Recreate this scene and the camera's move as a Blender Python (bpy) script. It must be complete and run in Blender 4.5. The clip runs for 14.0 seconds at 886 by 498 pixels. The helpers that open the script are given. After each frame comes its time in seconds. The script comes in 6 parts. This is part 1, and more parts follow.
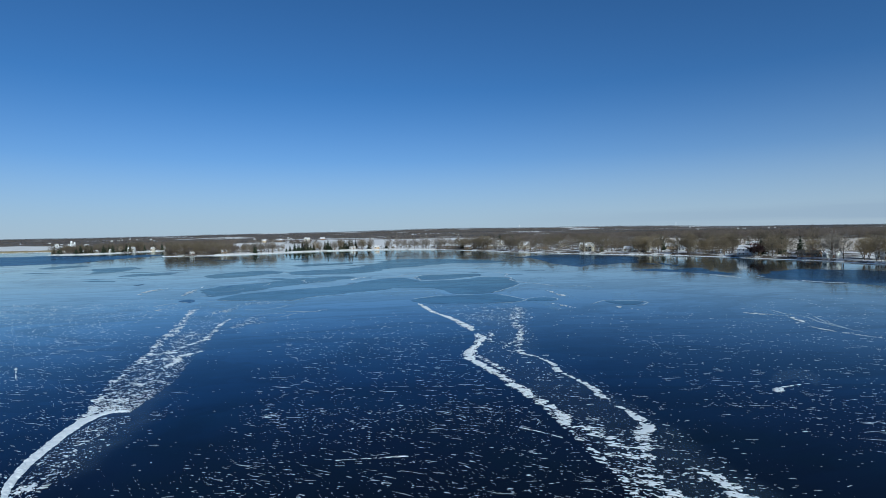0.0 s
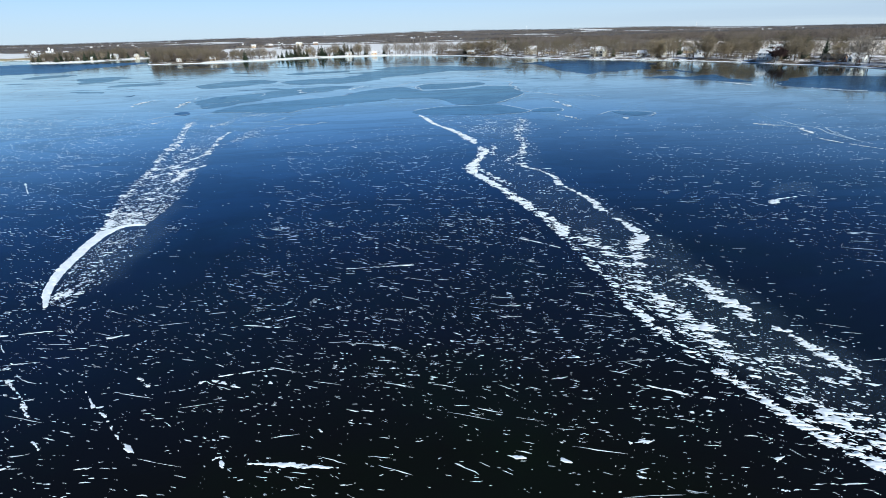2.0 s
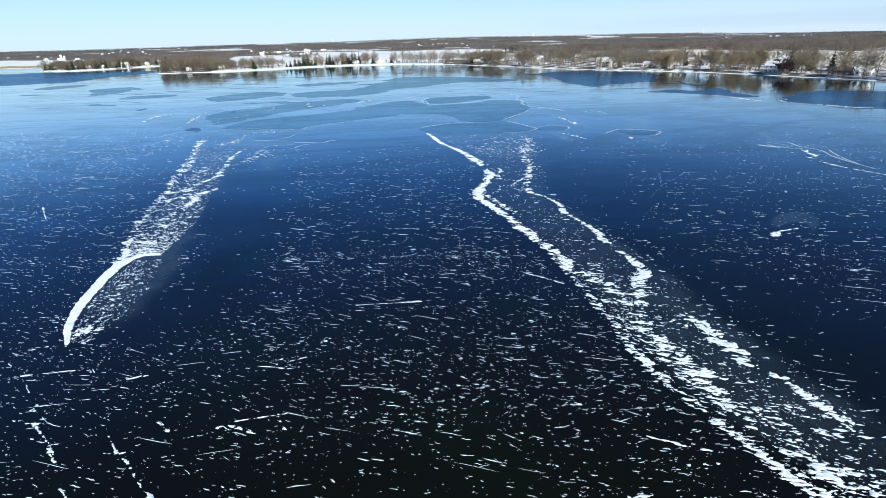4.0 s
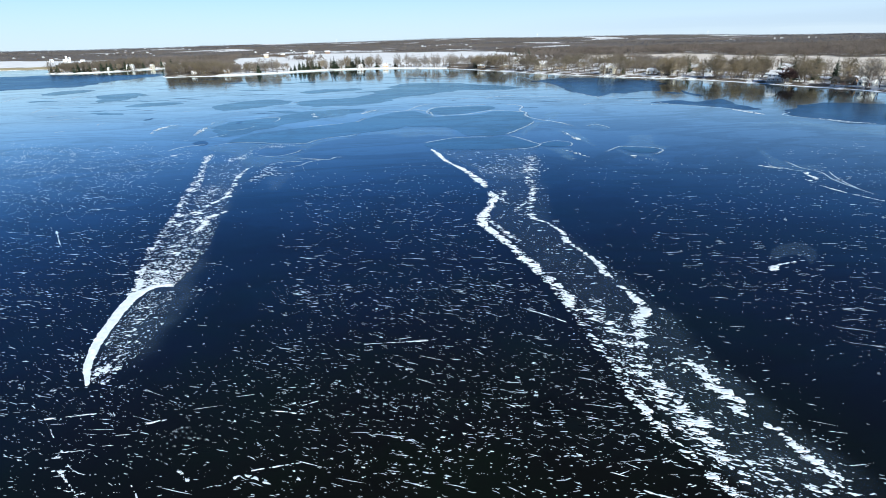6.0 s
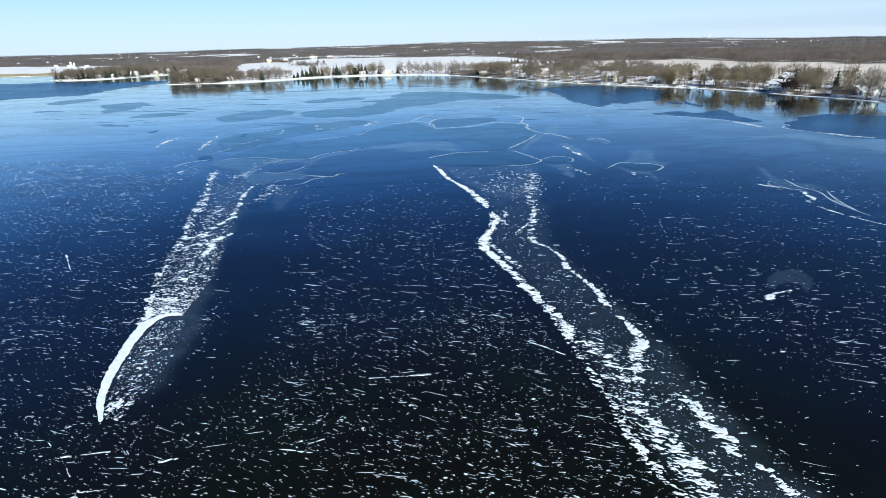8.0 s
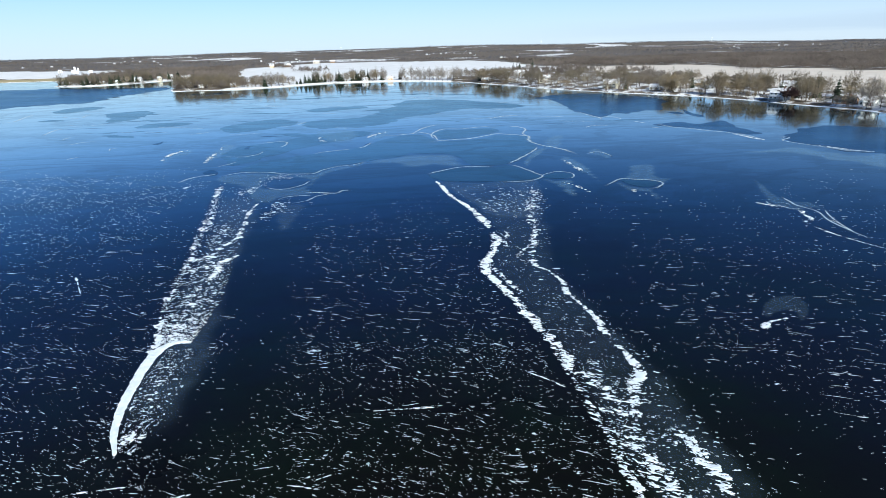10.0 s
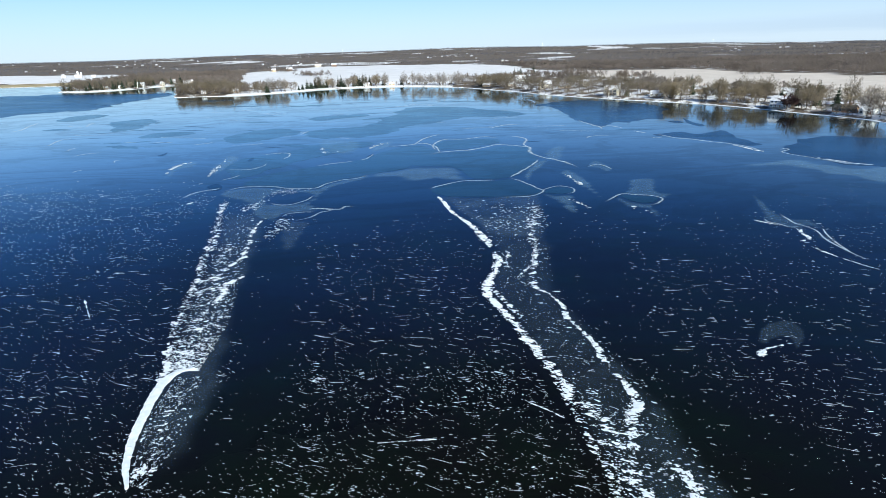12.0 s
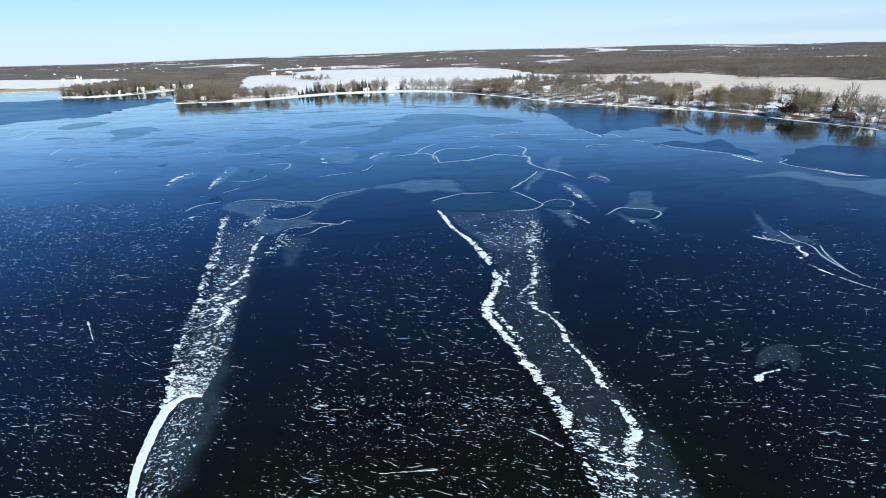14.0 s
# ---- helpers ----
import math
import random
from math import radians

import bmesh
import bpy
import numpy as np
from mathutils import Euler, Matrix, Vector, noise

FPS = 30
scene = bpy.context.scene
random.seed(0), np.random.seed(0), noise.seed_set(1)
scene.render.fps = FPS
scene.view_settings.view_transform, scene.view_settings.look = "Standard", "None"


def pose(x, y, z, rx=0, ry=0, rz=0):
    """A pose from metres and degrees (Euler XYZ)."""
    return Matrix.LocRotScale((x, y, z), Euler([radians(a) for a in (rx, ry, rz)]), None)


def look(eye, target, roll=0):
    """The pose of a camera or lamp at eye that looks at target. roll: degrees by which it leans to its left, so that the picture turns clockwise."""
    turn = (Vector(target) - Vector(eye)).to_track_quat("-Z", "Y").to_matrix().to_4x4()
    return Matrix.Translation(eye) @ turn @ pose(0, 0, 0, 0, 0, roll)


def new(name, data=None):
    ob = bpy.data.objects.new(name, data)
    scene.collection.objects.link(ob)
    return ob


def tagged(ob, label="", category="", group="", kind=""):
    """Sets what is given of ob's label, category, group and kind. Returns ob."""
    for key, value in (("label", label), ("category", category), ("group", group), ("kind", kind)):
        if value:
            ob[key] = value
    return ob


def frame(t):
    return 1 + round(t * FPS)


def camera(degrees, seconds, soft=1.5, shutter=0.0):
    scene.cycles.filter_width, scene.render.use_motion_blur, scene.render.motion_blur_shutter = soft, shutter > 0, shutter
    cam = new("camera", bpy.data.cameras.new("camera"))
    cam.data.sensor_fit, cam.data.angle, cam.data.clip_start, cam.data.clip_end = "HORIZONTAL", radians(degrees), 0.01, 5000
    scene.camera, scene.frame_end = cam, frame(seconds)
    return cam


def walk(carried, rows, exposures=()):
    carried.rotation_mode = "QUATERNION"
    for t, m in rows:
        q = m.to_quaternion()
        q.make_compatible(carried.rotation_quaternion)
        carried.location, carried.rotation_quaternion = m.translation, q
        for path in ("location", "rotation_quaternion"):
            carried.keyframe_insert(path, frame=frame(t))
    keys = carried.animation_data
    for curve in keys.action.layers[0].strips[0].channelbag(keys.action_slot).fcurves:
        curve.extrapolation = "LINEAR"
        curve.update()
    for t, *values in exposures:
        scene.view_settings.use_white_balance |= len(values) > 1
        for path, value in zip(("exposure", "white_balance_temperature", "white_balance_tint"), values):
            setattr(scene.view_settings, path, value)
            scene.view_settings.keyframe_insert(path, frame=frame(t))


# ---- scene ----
import itertools

cam = camera(78.5, 14.0, soft=0.85)
PATH = [
    (0, (-0.994, 1.248, 26.871), (-1.007, 3.247, 26.808), -1.2),
    (0.5, (-1.169, 1.192, 26.524), (-1.187, 3.179, 26.29), -1.2),
    (1, (-1.088, 1.307, 26.629), (-1.118, 3.218, 26.039), -1.4),
    (1.5, (-1.145, 1.664, 26.957), (-1.178, 3.527, 26.23), -1.5),
    (2, (-1.165, 1.746, 27.352), (-1.199, 3.606, 26.617), -1.6),
    (2.5, (-1.061, 1.713, 28.122), (-1.101, 3.573, 27.389), -1.6),
    (3, (-1.044, 1.518, 29.388), (-1.09, 3.382, 28.665), -1.6),
    (3.2, (-1.071, 1.496, 29.808), (-1.119, 3.363, 29.092), -1.6),
    (5.5, (-1.411, 1.287, 36.87), (-1.475, 3.152, 36.151), -1.4),
    (6, (-1.522, 1.286, 38.043), (-1.587, 3.152, 37.326), -1.4),
    (6.5, (-1.495, 1.138, 39.095), (-1.562, 3.007, 38.385), -1.5),
    (7, (-1.544, 1.177, 40.535), (-1.613, 3.044, 39.823), -1.4),
    (7.5, (-1.464, 1.071, 41.66), (-1.535, 2.941, 40.954), -1.5),
    (8, (-1.4, 1.026, 43.178), (-1.473, 2.895, 42.471), -1.5),
    (8.5, (-1.266, 0.891, 44.596), (-1.343, 2.761, 43.891), -1.5),
    (9, (-1.407, 0.818, 45.798), (-1.484, 2.689, 45.097), -1.5),
    (11.5, (-1.264, 0.475, 52.788), (-1.35, 2.347, 52.091), -1.7),
    (12, (-1.297, 0.467, 54.042), (-1.383, 2.34, 53.348), -1.7),
    (12.5, (-1.511, 0.656, 55.331), (-1.593, 2.531, 54.638), -1.7),
    (13, (-1.272, 0.726, 56.63), (-1.357, 2.601, 55.939), -2.0),
    (13.5, (-1.166, 0.945, 57.83), (-1.25, 2.821, 57.141), -2.2),
    (14, (-1.282, 1.016, 58.852), (-1.367, 2.892, 58.163), -1.8),
]
EXPOSURES = [(0, -0.20, 5600, 1), (0.9, -0.14, 5700, 2), (1.5, 0.03, 5850, 3), (2.1, 0.46, 5950, 4), (2.7, 0.62, 6000, 4), (14, 0.62, 6000, 4)]
walk(cam, [(t, look(eye, target, roll)) for t, eye, target, roll in PATH], EXPOSURES)

# ---- light ----
SUN_AZ, SUN_EL = 156.0, 28.0  # degrees clockwise from +y, and above the horizon
world = bpy.data.worlds.new("sky")
scene.world = world
world.use_nodes = True
wn, wl = world.node_tree.nodes, world.node_tree.links
sky = wn.new("ShaderNodeTexSky")
sky.sky_type, sky.sun_disc = "NISHITA", False
sky.sun_elevation, sky.sun_rotation = radians(SUN_EL), radians(SUN_AZ)
sky.altitude, sky.air_density, sky.dust_density, sky.ozone_density = 300, 0.72, 0.0, 7.5
# pale winter haze low over the horizon all round, and a thin cloud bank far off on one side
coord = wn.new("ShaderNodeTexCoord")
way = wn.new("ShaderNodeSeparateXYZ")
wl.new(coord.outputs["Generated"], way.inputs[0])
depth = wn.new("ShaderNodeValToRGB")
depth.color_ramp.interpolation = "B_SPLINE"
depth.color_ramp.elements.new(0.5)
depth.color_ramp.elements.new(0.5)
for k, (at, c) in enumerate([(0.0, 0.94), (0.06, 0.66), (0.13, 0.20), (0.25, 0.0)]):
    depth.color_ramp.elements[k].position, depth.color_ramp.elements[k].color = at, (c, c, c, 1)
wl.new(way.outputs[2], depth.inputs[0])
hazed = wn.new("ShaderNodeMix")
hazed.data_type = "RGBA"
hazed.inputs[7].default_value = (5.6, 6.05, 6.7, 1)
wl.new(depth.outputs[0], hazed.inputs[0])
clear = wn.new("ShaderNodeMix")
clear.data_type, clear.blend_type = "RGBA", "MULTIPLY"
clear.inputs[0].default_value, clear.inputs[7].default_value = 1.0, (0.73, 0.97, 1.03, 1)
wl.new(sky.outputs[0], clear.inputs[6])
wl.new(clear.outputs[2], hazed.inputs[6])
bank = wn.new("ShaderNodeValToRGB")
bank.color_ramp.elements.new(0.5)
bank.color_ramp.elements.new(0.5)
for k, (at, c) in enumerate([(0.004, 0.0), (0.012, 1.0), (0.022, 1.0), (0.034, 0.0)]):
    bank.color_ramp.elements[k].position, bank.color_ramp.elements[k].color = at, (c, c, c, 1)
stretch = wn.new("ShaderNodeMapping")
stretch.inputs["Scale"].default_value = (3, 3, 60)
wl.new(coord.outputs["Generated"], stretch.inputs[0])
wisps = wn.new("ShaderNodeTexNoise")
wisps.inputs["Scale"].default_value, wisps.inputs["Detail"].default_value = 1.6, 5.0
wl.new(stretch.outputs[0], wisps.inputs["Vector"])
lift = wn.new("ShaderNodeMath")
lift.operation = "MULTIPLY_ADD"
lift.inputs[1].default_value, lift.inputs[2].default_value = 0.022, -0.011
wl.new(wisps.outputs[0], lift.inputs[0])
raised = wn.new("ShaderNodeMath")
raised.operation = "ADD"
wl.new(way.outputs[2], raised.inputs[0])
wl.new(lift.outputs[0], raised.inputs[1])
wl.new(raised.outputs[0], bank.inputs[0])
side = wn.new("ShaderNodeMapRange")
side.inputs[1].default_value, side.inputs[2].default_value, side.inputs[4].default_value = 0.05, 0.6, 0.5
wl.new(way.outputs[0], side.inputs[0])
share = wn.new("ShaderNodeMath")
share.operation = "MULTIPLY"
wl.new(bank.outputs[0], share.inputs[0])
wl.new(side.outputs[0], share.inputs[1])
clouded = wn.new("ShaderNodeMix")
clouded.data_type = "RGBA"
clouded.inputs[7].default_value = (4.0, 4.9, 6.1, 1)
wl.new(share.outputs[0], clouded.inputs[0])
wl.new(hazed.outputs[2], clouded.inputs[6])
wl.new(clouded.outputs[2], wn["Background"].inputs[0])
wn["Background"].inputs[1].default_value = 0.090
sun = new("sun", bpy.data.lights.new("sun", "SUN"))
sun.data.energy, sun.data.angle, sun.data.color = 5.0, radians(0.5), (1.0, 0.95, 0.86)
to_sun = Vector((math.sin(radians(SUN_AZ)) * math.cos(radians(SUN_EL)), math.cos(radians(SUN_AZ)) * math.cos(radians(SUN_EL)), math.sin(radians(SUN_EL))))
sun.matrix_world = look(to_sun * 300, (0, 0, 0))


# ---- materials ----
def material(name, colour, rough=0.8, spec=0.3, metal=0.0):
    m = bpy.data.materials.new(name)
    m.use_nodes = True
    b = m.node_tree.nodes["Principled BSDF"]
    b.inputs["Base Color"].default_value = (*colour, 1)
    b.inputs["Roughness"].default_value = rough
    b.inputs["Specular IOR Level"].default_value = spec
    b.inputs["Metallic"].default_value = metal
    return m


def node(m, kind, **sockets):
    n = m.node_tree.nodes.new(kind)
    for key, value in sockets.items():
        n.inputs[key.replace("_", " ")].default_value = value
    return n


def link(m, a, b):
    m.node_tree.links.new(a, b)


def ramp(m, source, stops):
    r = node(m, "ShaderNodeValToRGB")
    e = r.color_ramp.elements
    while len(e) < len(stops):
        e.new(0.5)
    for k, (at, c) in enumerate(stops):
        e[k].position = at
        e[k].color = (*c, 1) if len(c) == 3 else c
    link(m, source, r.inputs[0])
    return r


def noise_at(m, scale, detail=4.0, rough=0.55, stretch=(1, 1, 1), turn=0.0):
    geo = node(m, "ShaderNodeNewGeometry")
    mp = node(m, "ShaderNodeMapping")
    mp.inputs["Scale"].default_value = stretch
    mp.inputs["Rotation"].default_value = (0, 0, radians(turn))
    link(m, geo.outputs["Position"], mp.inputs[0])
    n = node(m, "ShaderNodeTexNoise", Scale=scale, Detail=detail, Roughness=rough)
    link(m, mp.outputs[0], n.inputs["Vector"])
    return n


def varied(name, c0, c1, scale, rough=0.85, spec=0.2, bump=0.0, random_by="", detail=4.0, low=0.62, high=1.3, thin=0.0):
    """Two colours mixed by noise, and shifted piece by piece."""
    m = material(name, c0, rough, spec)
    b = m.node_tree.nodes["Principled BSDF"]
    n = noise_at(m, scale, detail)
    r = ramp(m, n.outputs[0], [(0.3, c0), (0.7, c1)])
    out = r.outputs[0]
    if random_by:
        src = node(m, "ShaderNodeObjectInfo").outputs["Random"] if random_by == "object" else node(m, "ShaderNodeNewGeometry").outputs["Random Per Island"]
        rr = ramp(m, src, [(0.0, (low, low, low)), (1.0, (high, high * 0.97, high * 0.94))])
        mul = node(m, "ShaderNodeMix")
        mul.data_type, mul.blend_type = "RGBA", "MULTIPLY"
        mul.inputs[0].default_value = 1.0
        link(m, out, mul.inputs[6])
        link(m, rr.outputs[0], mul.inputs[7])
        out = mul.outputs[2]
    link(m, out, b.inputs["Base Color"])
    if thin:  # twigs pass some light on
        tr = node(m, "ShaderNodeBsdfTranslucent")
        link(m, out, tr.inputs[0])
        both = node(m, "ShaderNodeMixShader")
        both.inputs[0].default_value = thin
        link(m, b.outputs[0], both.inputs[1])
        link(m, tr.outputs[0], both.inputs[2])
        link(m, both.outputs[0], m.node_tree.nodes["Material Output"].inputs[0])
    if bump:
        bp = node(m, "ShaderNodeBump", Strength=bump, Distance=0.1)
        link(m, n.outputs[0], bp.inputs["Height"])
        link(m, bp.outputs[0], b.inputs["Normal"])
    return m


# gloss of wet black ice, from straight down (0) to grazing (1)
MIRROR = [(0.0, 0.004), (0.33, 0.009), (0.455, 0.034), (0.54, 0.072), (0.66, 0.125), (0.724, 0.20), (0.79, 0.33), (0.83, 0.47), (0.873, 0.63), (0.913, 0.75), (0.95, 0.85), (1.0, 0.95)]


def ice_material(name, base0, base1, rough0, rough1, wave, wave_scale, gain=1.0, tint=(0.36, 0.64, 1.0), low=(0.93, 1.0, 0.99), cap=1.0):
    """Clear ice or water over a dark bed: weakly glossy from above, a mirror for the sky at low angles."""
    m = material(name, base0, 0.9, 0.0)
    b = m.node_tree.nodes["Principled BSDF"]
    big = noise_at(m, 0.012, 3, 0.5, (1, 2.2, 1), 8)
    mid = noise_at(m, 0.11, 5, 0.6, (1, 2.5, 1), 12)
    weed = noise_at(m, 0.045, 5, 0.62)
    c = ramp(m, weed.outputs[0], [(0.42, base0), (0.66, base1)])
    link(m, c.outputs[0], b.inputs["Base Color"])
    gloss = node(m, "ShaderNodeBsdfGlossy")
    facing = node(m, "ShaderNodeLayerWeight", Blend=0.5)
    strength = ramp(m, facing.outputs["Facing"], [(at, (gain * min(v, cap + 0.25 * max(0, v - cap)),) * 3) for at, v in MIRROR])
    hue = ramp(m, facing.outputs["Facing"], [(0.50, tint), (0.74, tuple(0.35 + 0.65 * v for v in tint)), (0.90, low)])
    link(m, hue.outputs[0], gloss.inputs["Color"])
    r = ramp(m, big.outputs[0], [(0.35, (rough0,) * 3), (0.65, (rough1,) * 3)])
    link(m, r.outputs[0], gloss.inputs["Roughness"])
    # cloudier and clearer stretches
    floes = noise_at(m, 0.0105, 8, 0.62, (1, 2.4, 1), 6)
    floes.inputs["Distortion"].default_value = 0.9
    torn = ramp(m, floes.outputs[0], [(0.40, (1.0,) * 3), (0.485, (0.93,) * 3), (0.50, (0.84,) * 3), (0.56, (0.90,) * 3), (0.575, (1.0,) * 3)])
    uneven = ramp(m, mid.outputs[0], [(0.3, (0.90,) * 3), (0.7, (1.0,) * 3)])
    patchy = node(m, "ShaderNodeMath")
    patchy.operation = "MULTIPLY"
    link(m, uneven.outputs[0], patchy.inputs[0])
    link(m, torn.outputs[0], patchy.inputs[1])
    share = node(m, "ShaderNodeMath")
    share.operation = "MULTIPLY"
    link(m, strength.outputs[0], share.inputs[0])
    link(m, patchy.outputs[0], share.inputs[1])
    both = node(m, "ShaderNodeMixShader")
    link(m, share.outputs[0], both.inputs[0])
    link(m, b.outputs[0], both.inputs[1])
    link(m, gloss.outputs[0], both.inputs[2])
    link(m, both.outputs[0], m.node_tree.nodes["Material Output"].inputs[0])
    if wave:
        fine = noise_at(m, wave_scale, 3, 0.5, (1, 2.0, 1), 15)
        bp = node(m, "ShaderNodeBump", Strength=1.0, Distance=wave)
        link(m, fine.outputs[0], bp.inputs["Height"])
        link(m, bp.outputs[0], gloss.inputs["Normal"])
    return m


def film_material(name, colour, strength, speckle, fog=0.3, cloud=0.25):
    """A thin milky film frozen onto the ice, fading out across its width."""
    m = material(name, colour, 0.75, 0.2)
    uv = node(m, "ShaderNodeUVMap")
    uv.uv_map = "UVMap"
    sep = node(m, "ShaderNodeSeparateXYZ")
    link(m, uv.outputs[0], sep.inputs[0])
    n1 = noise_at(m, 0.22, 4, 0.6)
    n2 = noise_at(m, speckle, 3, 0.7)
    a1 = ramp(m, sep.outputs[1], [(0.0, (0, 0, 0)), (1.0, (1, 1, 1))])
    a1.color_ramp.interpolation = "EASE"
    a2 = ramp(m, n1.outputs[0], [(0.28, (cloud,) * 3), (0.7, (1, 1, 1))])
    a3 = ramp(m, n2.outputs[0], [(0.5, (fog,) * 3), (0.64, (1, 1, 1))])
    out = a1.outputs[0]
    for a in (a2, a3):
        x = node(m, "ShaderNodeMath")
        x.operation = "MULTIPLY"
        link(m, out, x.inputs[0])
        link(m, a.outputs[0], x.inputs[1])
        out = x.outputs[0]
    x = node(m, "ShaderNodeMath")
    x.operation = "MULTIPLY"
    x.inputs[1].default_value = strength
    link(m, out, x.inputs[0])
    link(m, x.outputs[0], m.node_tree.nodes["Principled BSDF"].inputs["Alpha"])
    return m


ICE = ice_material("clear_black_ice", (0.0040, 0.0044, 0.0038), (0.0040, 0.0068, 0.0040), 0.05, 0.09, 0.003, 0.5)
ROUGH_ICE = ice_material("dull_grey_ice", (0.006, 0.017, 0.022), (0.009, 0.022, 0.028), 0.12, 0.18, 0.010, 0.7, 0.92, (0.50, 0.78, 1.0), (0.80, 0.97, 1.0), 0.50)
WATER = ice_material("open_water", (0.002, 0.010, 0.030), (0.003, 0.013, 0.038), 0.14, 0.22, 0.03, 0.5, 0.66, (0.36, 0.68, 1.0), (0.66, 0.88, 1.0), 0.6)
SNOW = varied("wind_packed_snow", (0.78, 0.80, 0.82), (0.86, 0.87, 0.88), 1.4, 0.75, 0.2, 0.4)
DRIFT = varied("thin_drifted_snow", (0.60, 0.65, 0.68), (0.76, 0.79, 0.81), 0.9, 0.8, 0.2, 0.3)
FLECK = varied("frost_flecks", (0.68, 0.77, 0.84), (0.80, 0.86, 0.90), 0.6, 0.8, 0.2, 0.0, "island", low=0.86, high=1.03)
FILM = film_material("milky_ice", (0.36, 0.54, 0.72), 0.17, 4.5, 0.35)
FILM_FINE = film_material("thin_milky_ice", (0.36, 0.54, 0.72), 0.11, 5.5, 0.3)
FILM_FAR = film_material("pale_frozen_slush", (0.35, 0.60, 0.80), 0.27, 0.9, 0.6, 0.55)
FILM_LINE = film_material("white_ice_seam", (0.70, 0.84, 0.93), 0.85, 0.8, 0.6, 0.45)
BARK = varied("grey_brown_bark", (0.13, 0.105, 0.085), (0.24, 0.20, 0.165), 0.8, 0.9, 0.1, 0.0, "object")
TWIG = varied("bare_brown_twigs", (0.19, 0.158, 0.108), (0.32, 0.27, 0.19), 0.15, 0.9, 0.1, 0.0, "object", thin=0.45)
TWIG_PALE = varied("pale_grey_twigs", (0.30, 0.265, 0.225), (0.44, 0.40, 0.35), 0.15, 0.9, 0.1, 0.0, "object", thin=0.45)
TWIG_TAN = varied("yellow_willow_twigs", (0.24, 0.19, 0.115), (0.35, 0.285, 0.18), 0.15, 0.9, 0.1, 0.0, "object", thin=0.45)
TWIG_DARK = varied("dark_plum_twigs", (0.055, 0.035, 0.035), (0.09, 0.06, 0.055), 0.2, 0.9, 0.1, 0.0, "object")
NEEDLE = varied("dark_green_needles", (0.022, 0.034, 0.022), (0.05, 0.065, 0.04), 0.6, 0.85, 0.15, 0.0, "object")
WOODS = varied("far_bare_woods", (0.135, 0.112, 0.094), (0.27, 0.23, 0.195), 0.012, 0.95, 0.05, 0.0, "island", 6.0, low=0.75, high=1.2, thin=0.45)
# far woods: bluish grey instead of brown, aerial haze put into the base colour
WOODS_HAZED = varied("haze_tinted_woods", (0.10, 0.10, 0.112), (0.19, 0.185, 0.195), 0.006, 0.95, 0.05, 0.0, "island", 6.0, low=0.8, high=1.15, thin=0.45)
WOODS_DARK = varied("dark_hedge_woods", (0.040, 0.037, 0.032), (0.085, 0.075, 0.062), 0.02, 0.95, 0.05, 0.0, "island", 4.0, low=0.8, high=1.2)
GLASS = material("window_glass", (0.03, 0.04, 0.05), 0.08, 0.6)
TRIM = varied("white_trim_paint", (0.72, 0.71, 0.68), (0.82, 0.81, 0.78), 0.7, 0.6)
ROOF_SNOW = varied("snowy_shingles", (0.42, 0.41, 0.40), (0.78, 0.78, 0.78), 0.4, 0.85, 0.1, 0.3)
ROOF_DARK = varied("dark_asphalt_shingles", (0.045, 0.042, 0.042), (0.08, 0.075, 0.07), 1.2, 0.9, 0.1, 0.2)
BRICK = varied("chimney_brick", (0.22, 0.11, 0.08), (0.32, 0.18, 0.13), 3.0)
WOOD = varied("weathered_dock_wood", (0.20, 0.17, 0.14), (0.33, 0.30, 0.26), 1.5)
STEEL = material("painted_white_steel", (0.78, 0.79, 0.80), 0.45, 0.4)


# ---- helpers for meshes ----
def mesh_object(name, verts, faces, mat, parent=None, label="", smooth=False):
    me = bpy.data.meshes.new(name)
    me.from_pydata([tuple(v) for v in verts], [], faces)
    me.materials.append(mat)
    if smooth:
        me.polygons.foreach_set("use_smooth", [True] * len(me.polygons))
    ob = new(name, me)
    if parent:
        ob.parent = parent
    if label:
        tagged(ob, label)
    return ob


def part(name, bm, mat, parent, label=""):
    me = bpy.data.meshes.new(name)
    bm.to_mesh(me)
    bm.free()
    me.materials.append(mat)
    ob = new(name, me)
    ob.parent = parent
    return tagged(ob, label)


def soup(name, verts, tris, mat):
    """A large triangle mesh from arrays."""
    me = bpy.data.meshes.new(name)
    me.vertices.add(len(verts))
    me.vertices.foreach_set("co", np.asarray(verts, np.float32).ravel())
    n = len(tris)
    me.loops.add(3 * n)
    me.loops.foreach_set("vertex_index", np.asarray(tris, np.int32).ravel())
    me.polygons.add(n)
    me.polygons.foreach_set("loop_start", np.arange(0, 3 * n, 3, dtype=np.int32))
    me.update(calc_edges=True)
    me.materials.append(mat)
    return new(name, me)


def spline(points, step, closed=False):
    """Points every step metres along a smooth curve through the given ones; further columns ride along."""
    p = np.array(points, float)
    n = len(p)
    out = []
    for k in range(n if closed else n - 1):
        if closed:
            a, b, c, d = (p[(k + j) % n] for j in (-1, 0, 1, 2))
        else:
            a, b, c, d = p[max(k - 1, 0)], p[k], p[k + 1], p[min(k + 2, n - 1)]
        m = max(2, int(np.hypot(*(c - b)[:2]) / step))
        for t in np.linspace(0, 1, m, endpoint=False):
            out.append(0.5 * (2 * b + (c - a) * t + (2 * a - 5 * b + 4 * c - d) * t * t + (3 * b - a - 3 * c + d) * t ** 3))
    if not closed:
        out.append(p[-1])
    return np.array(out)


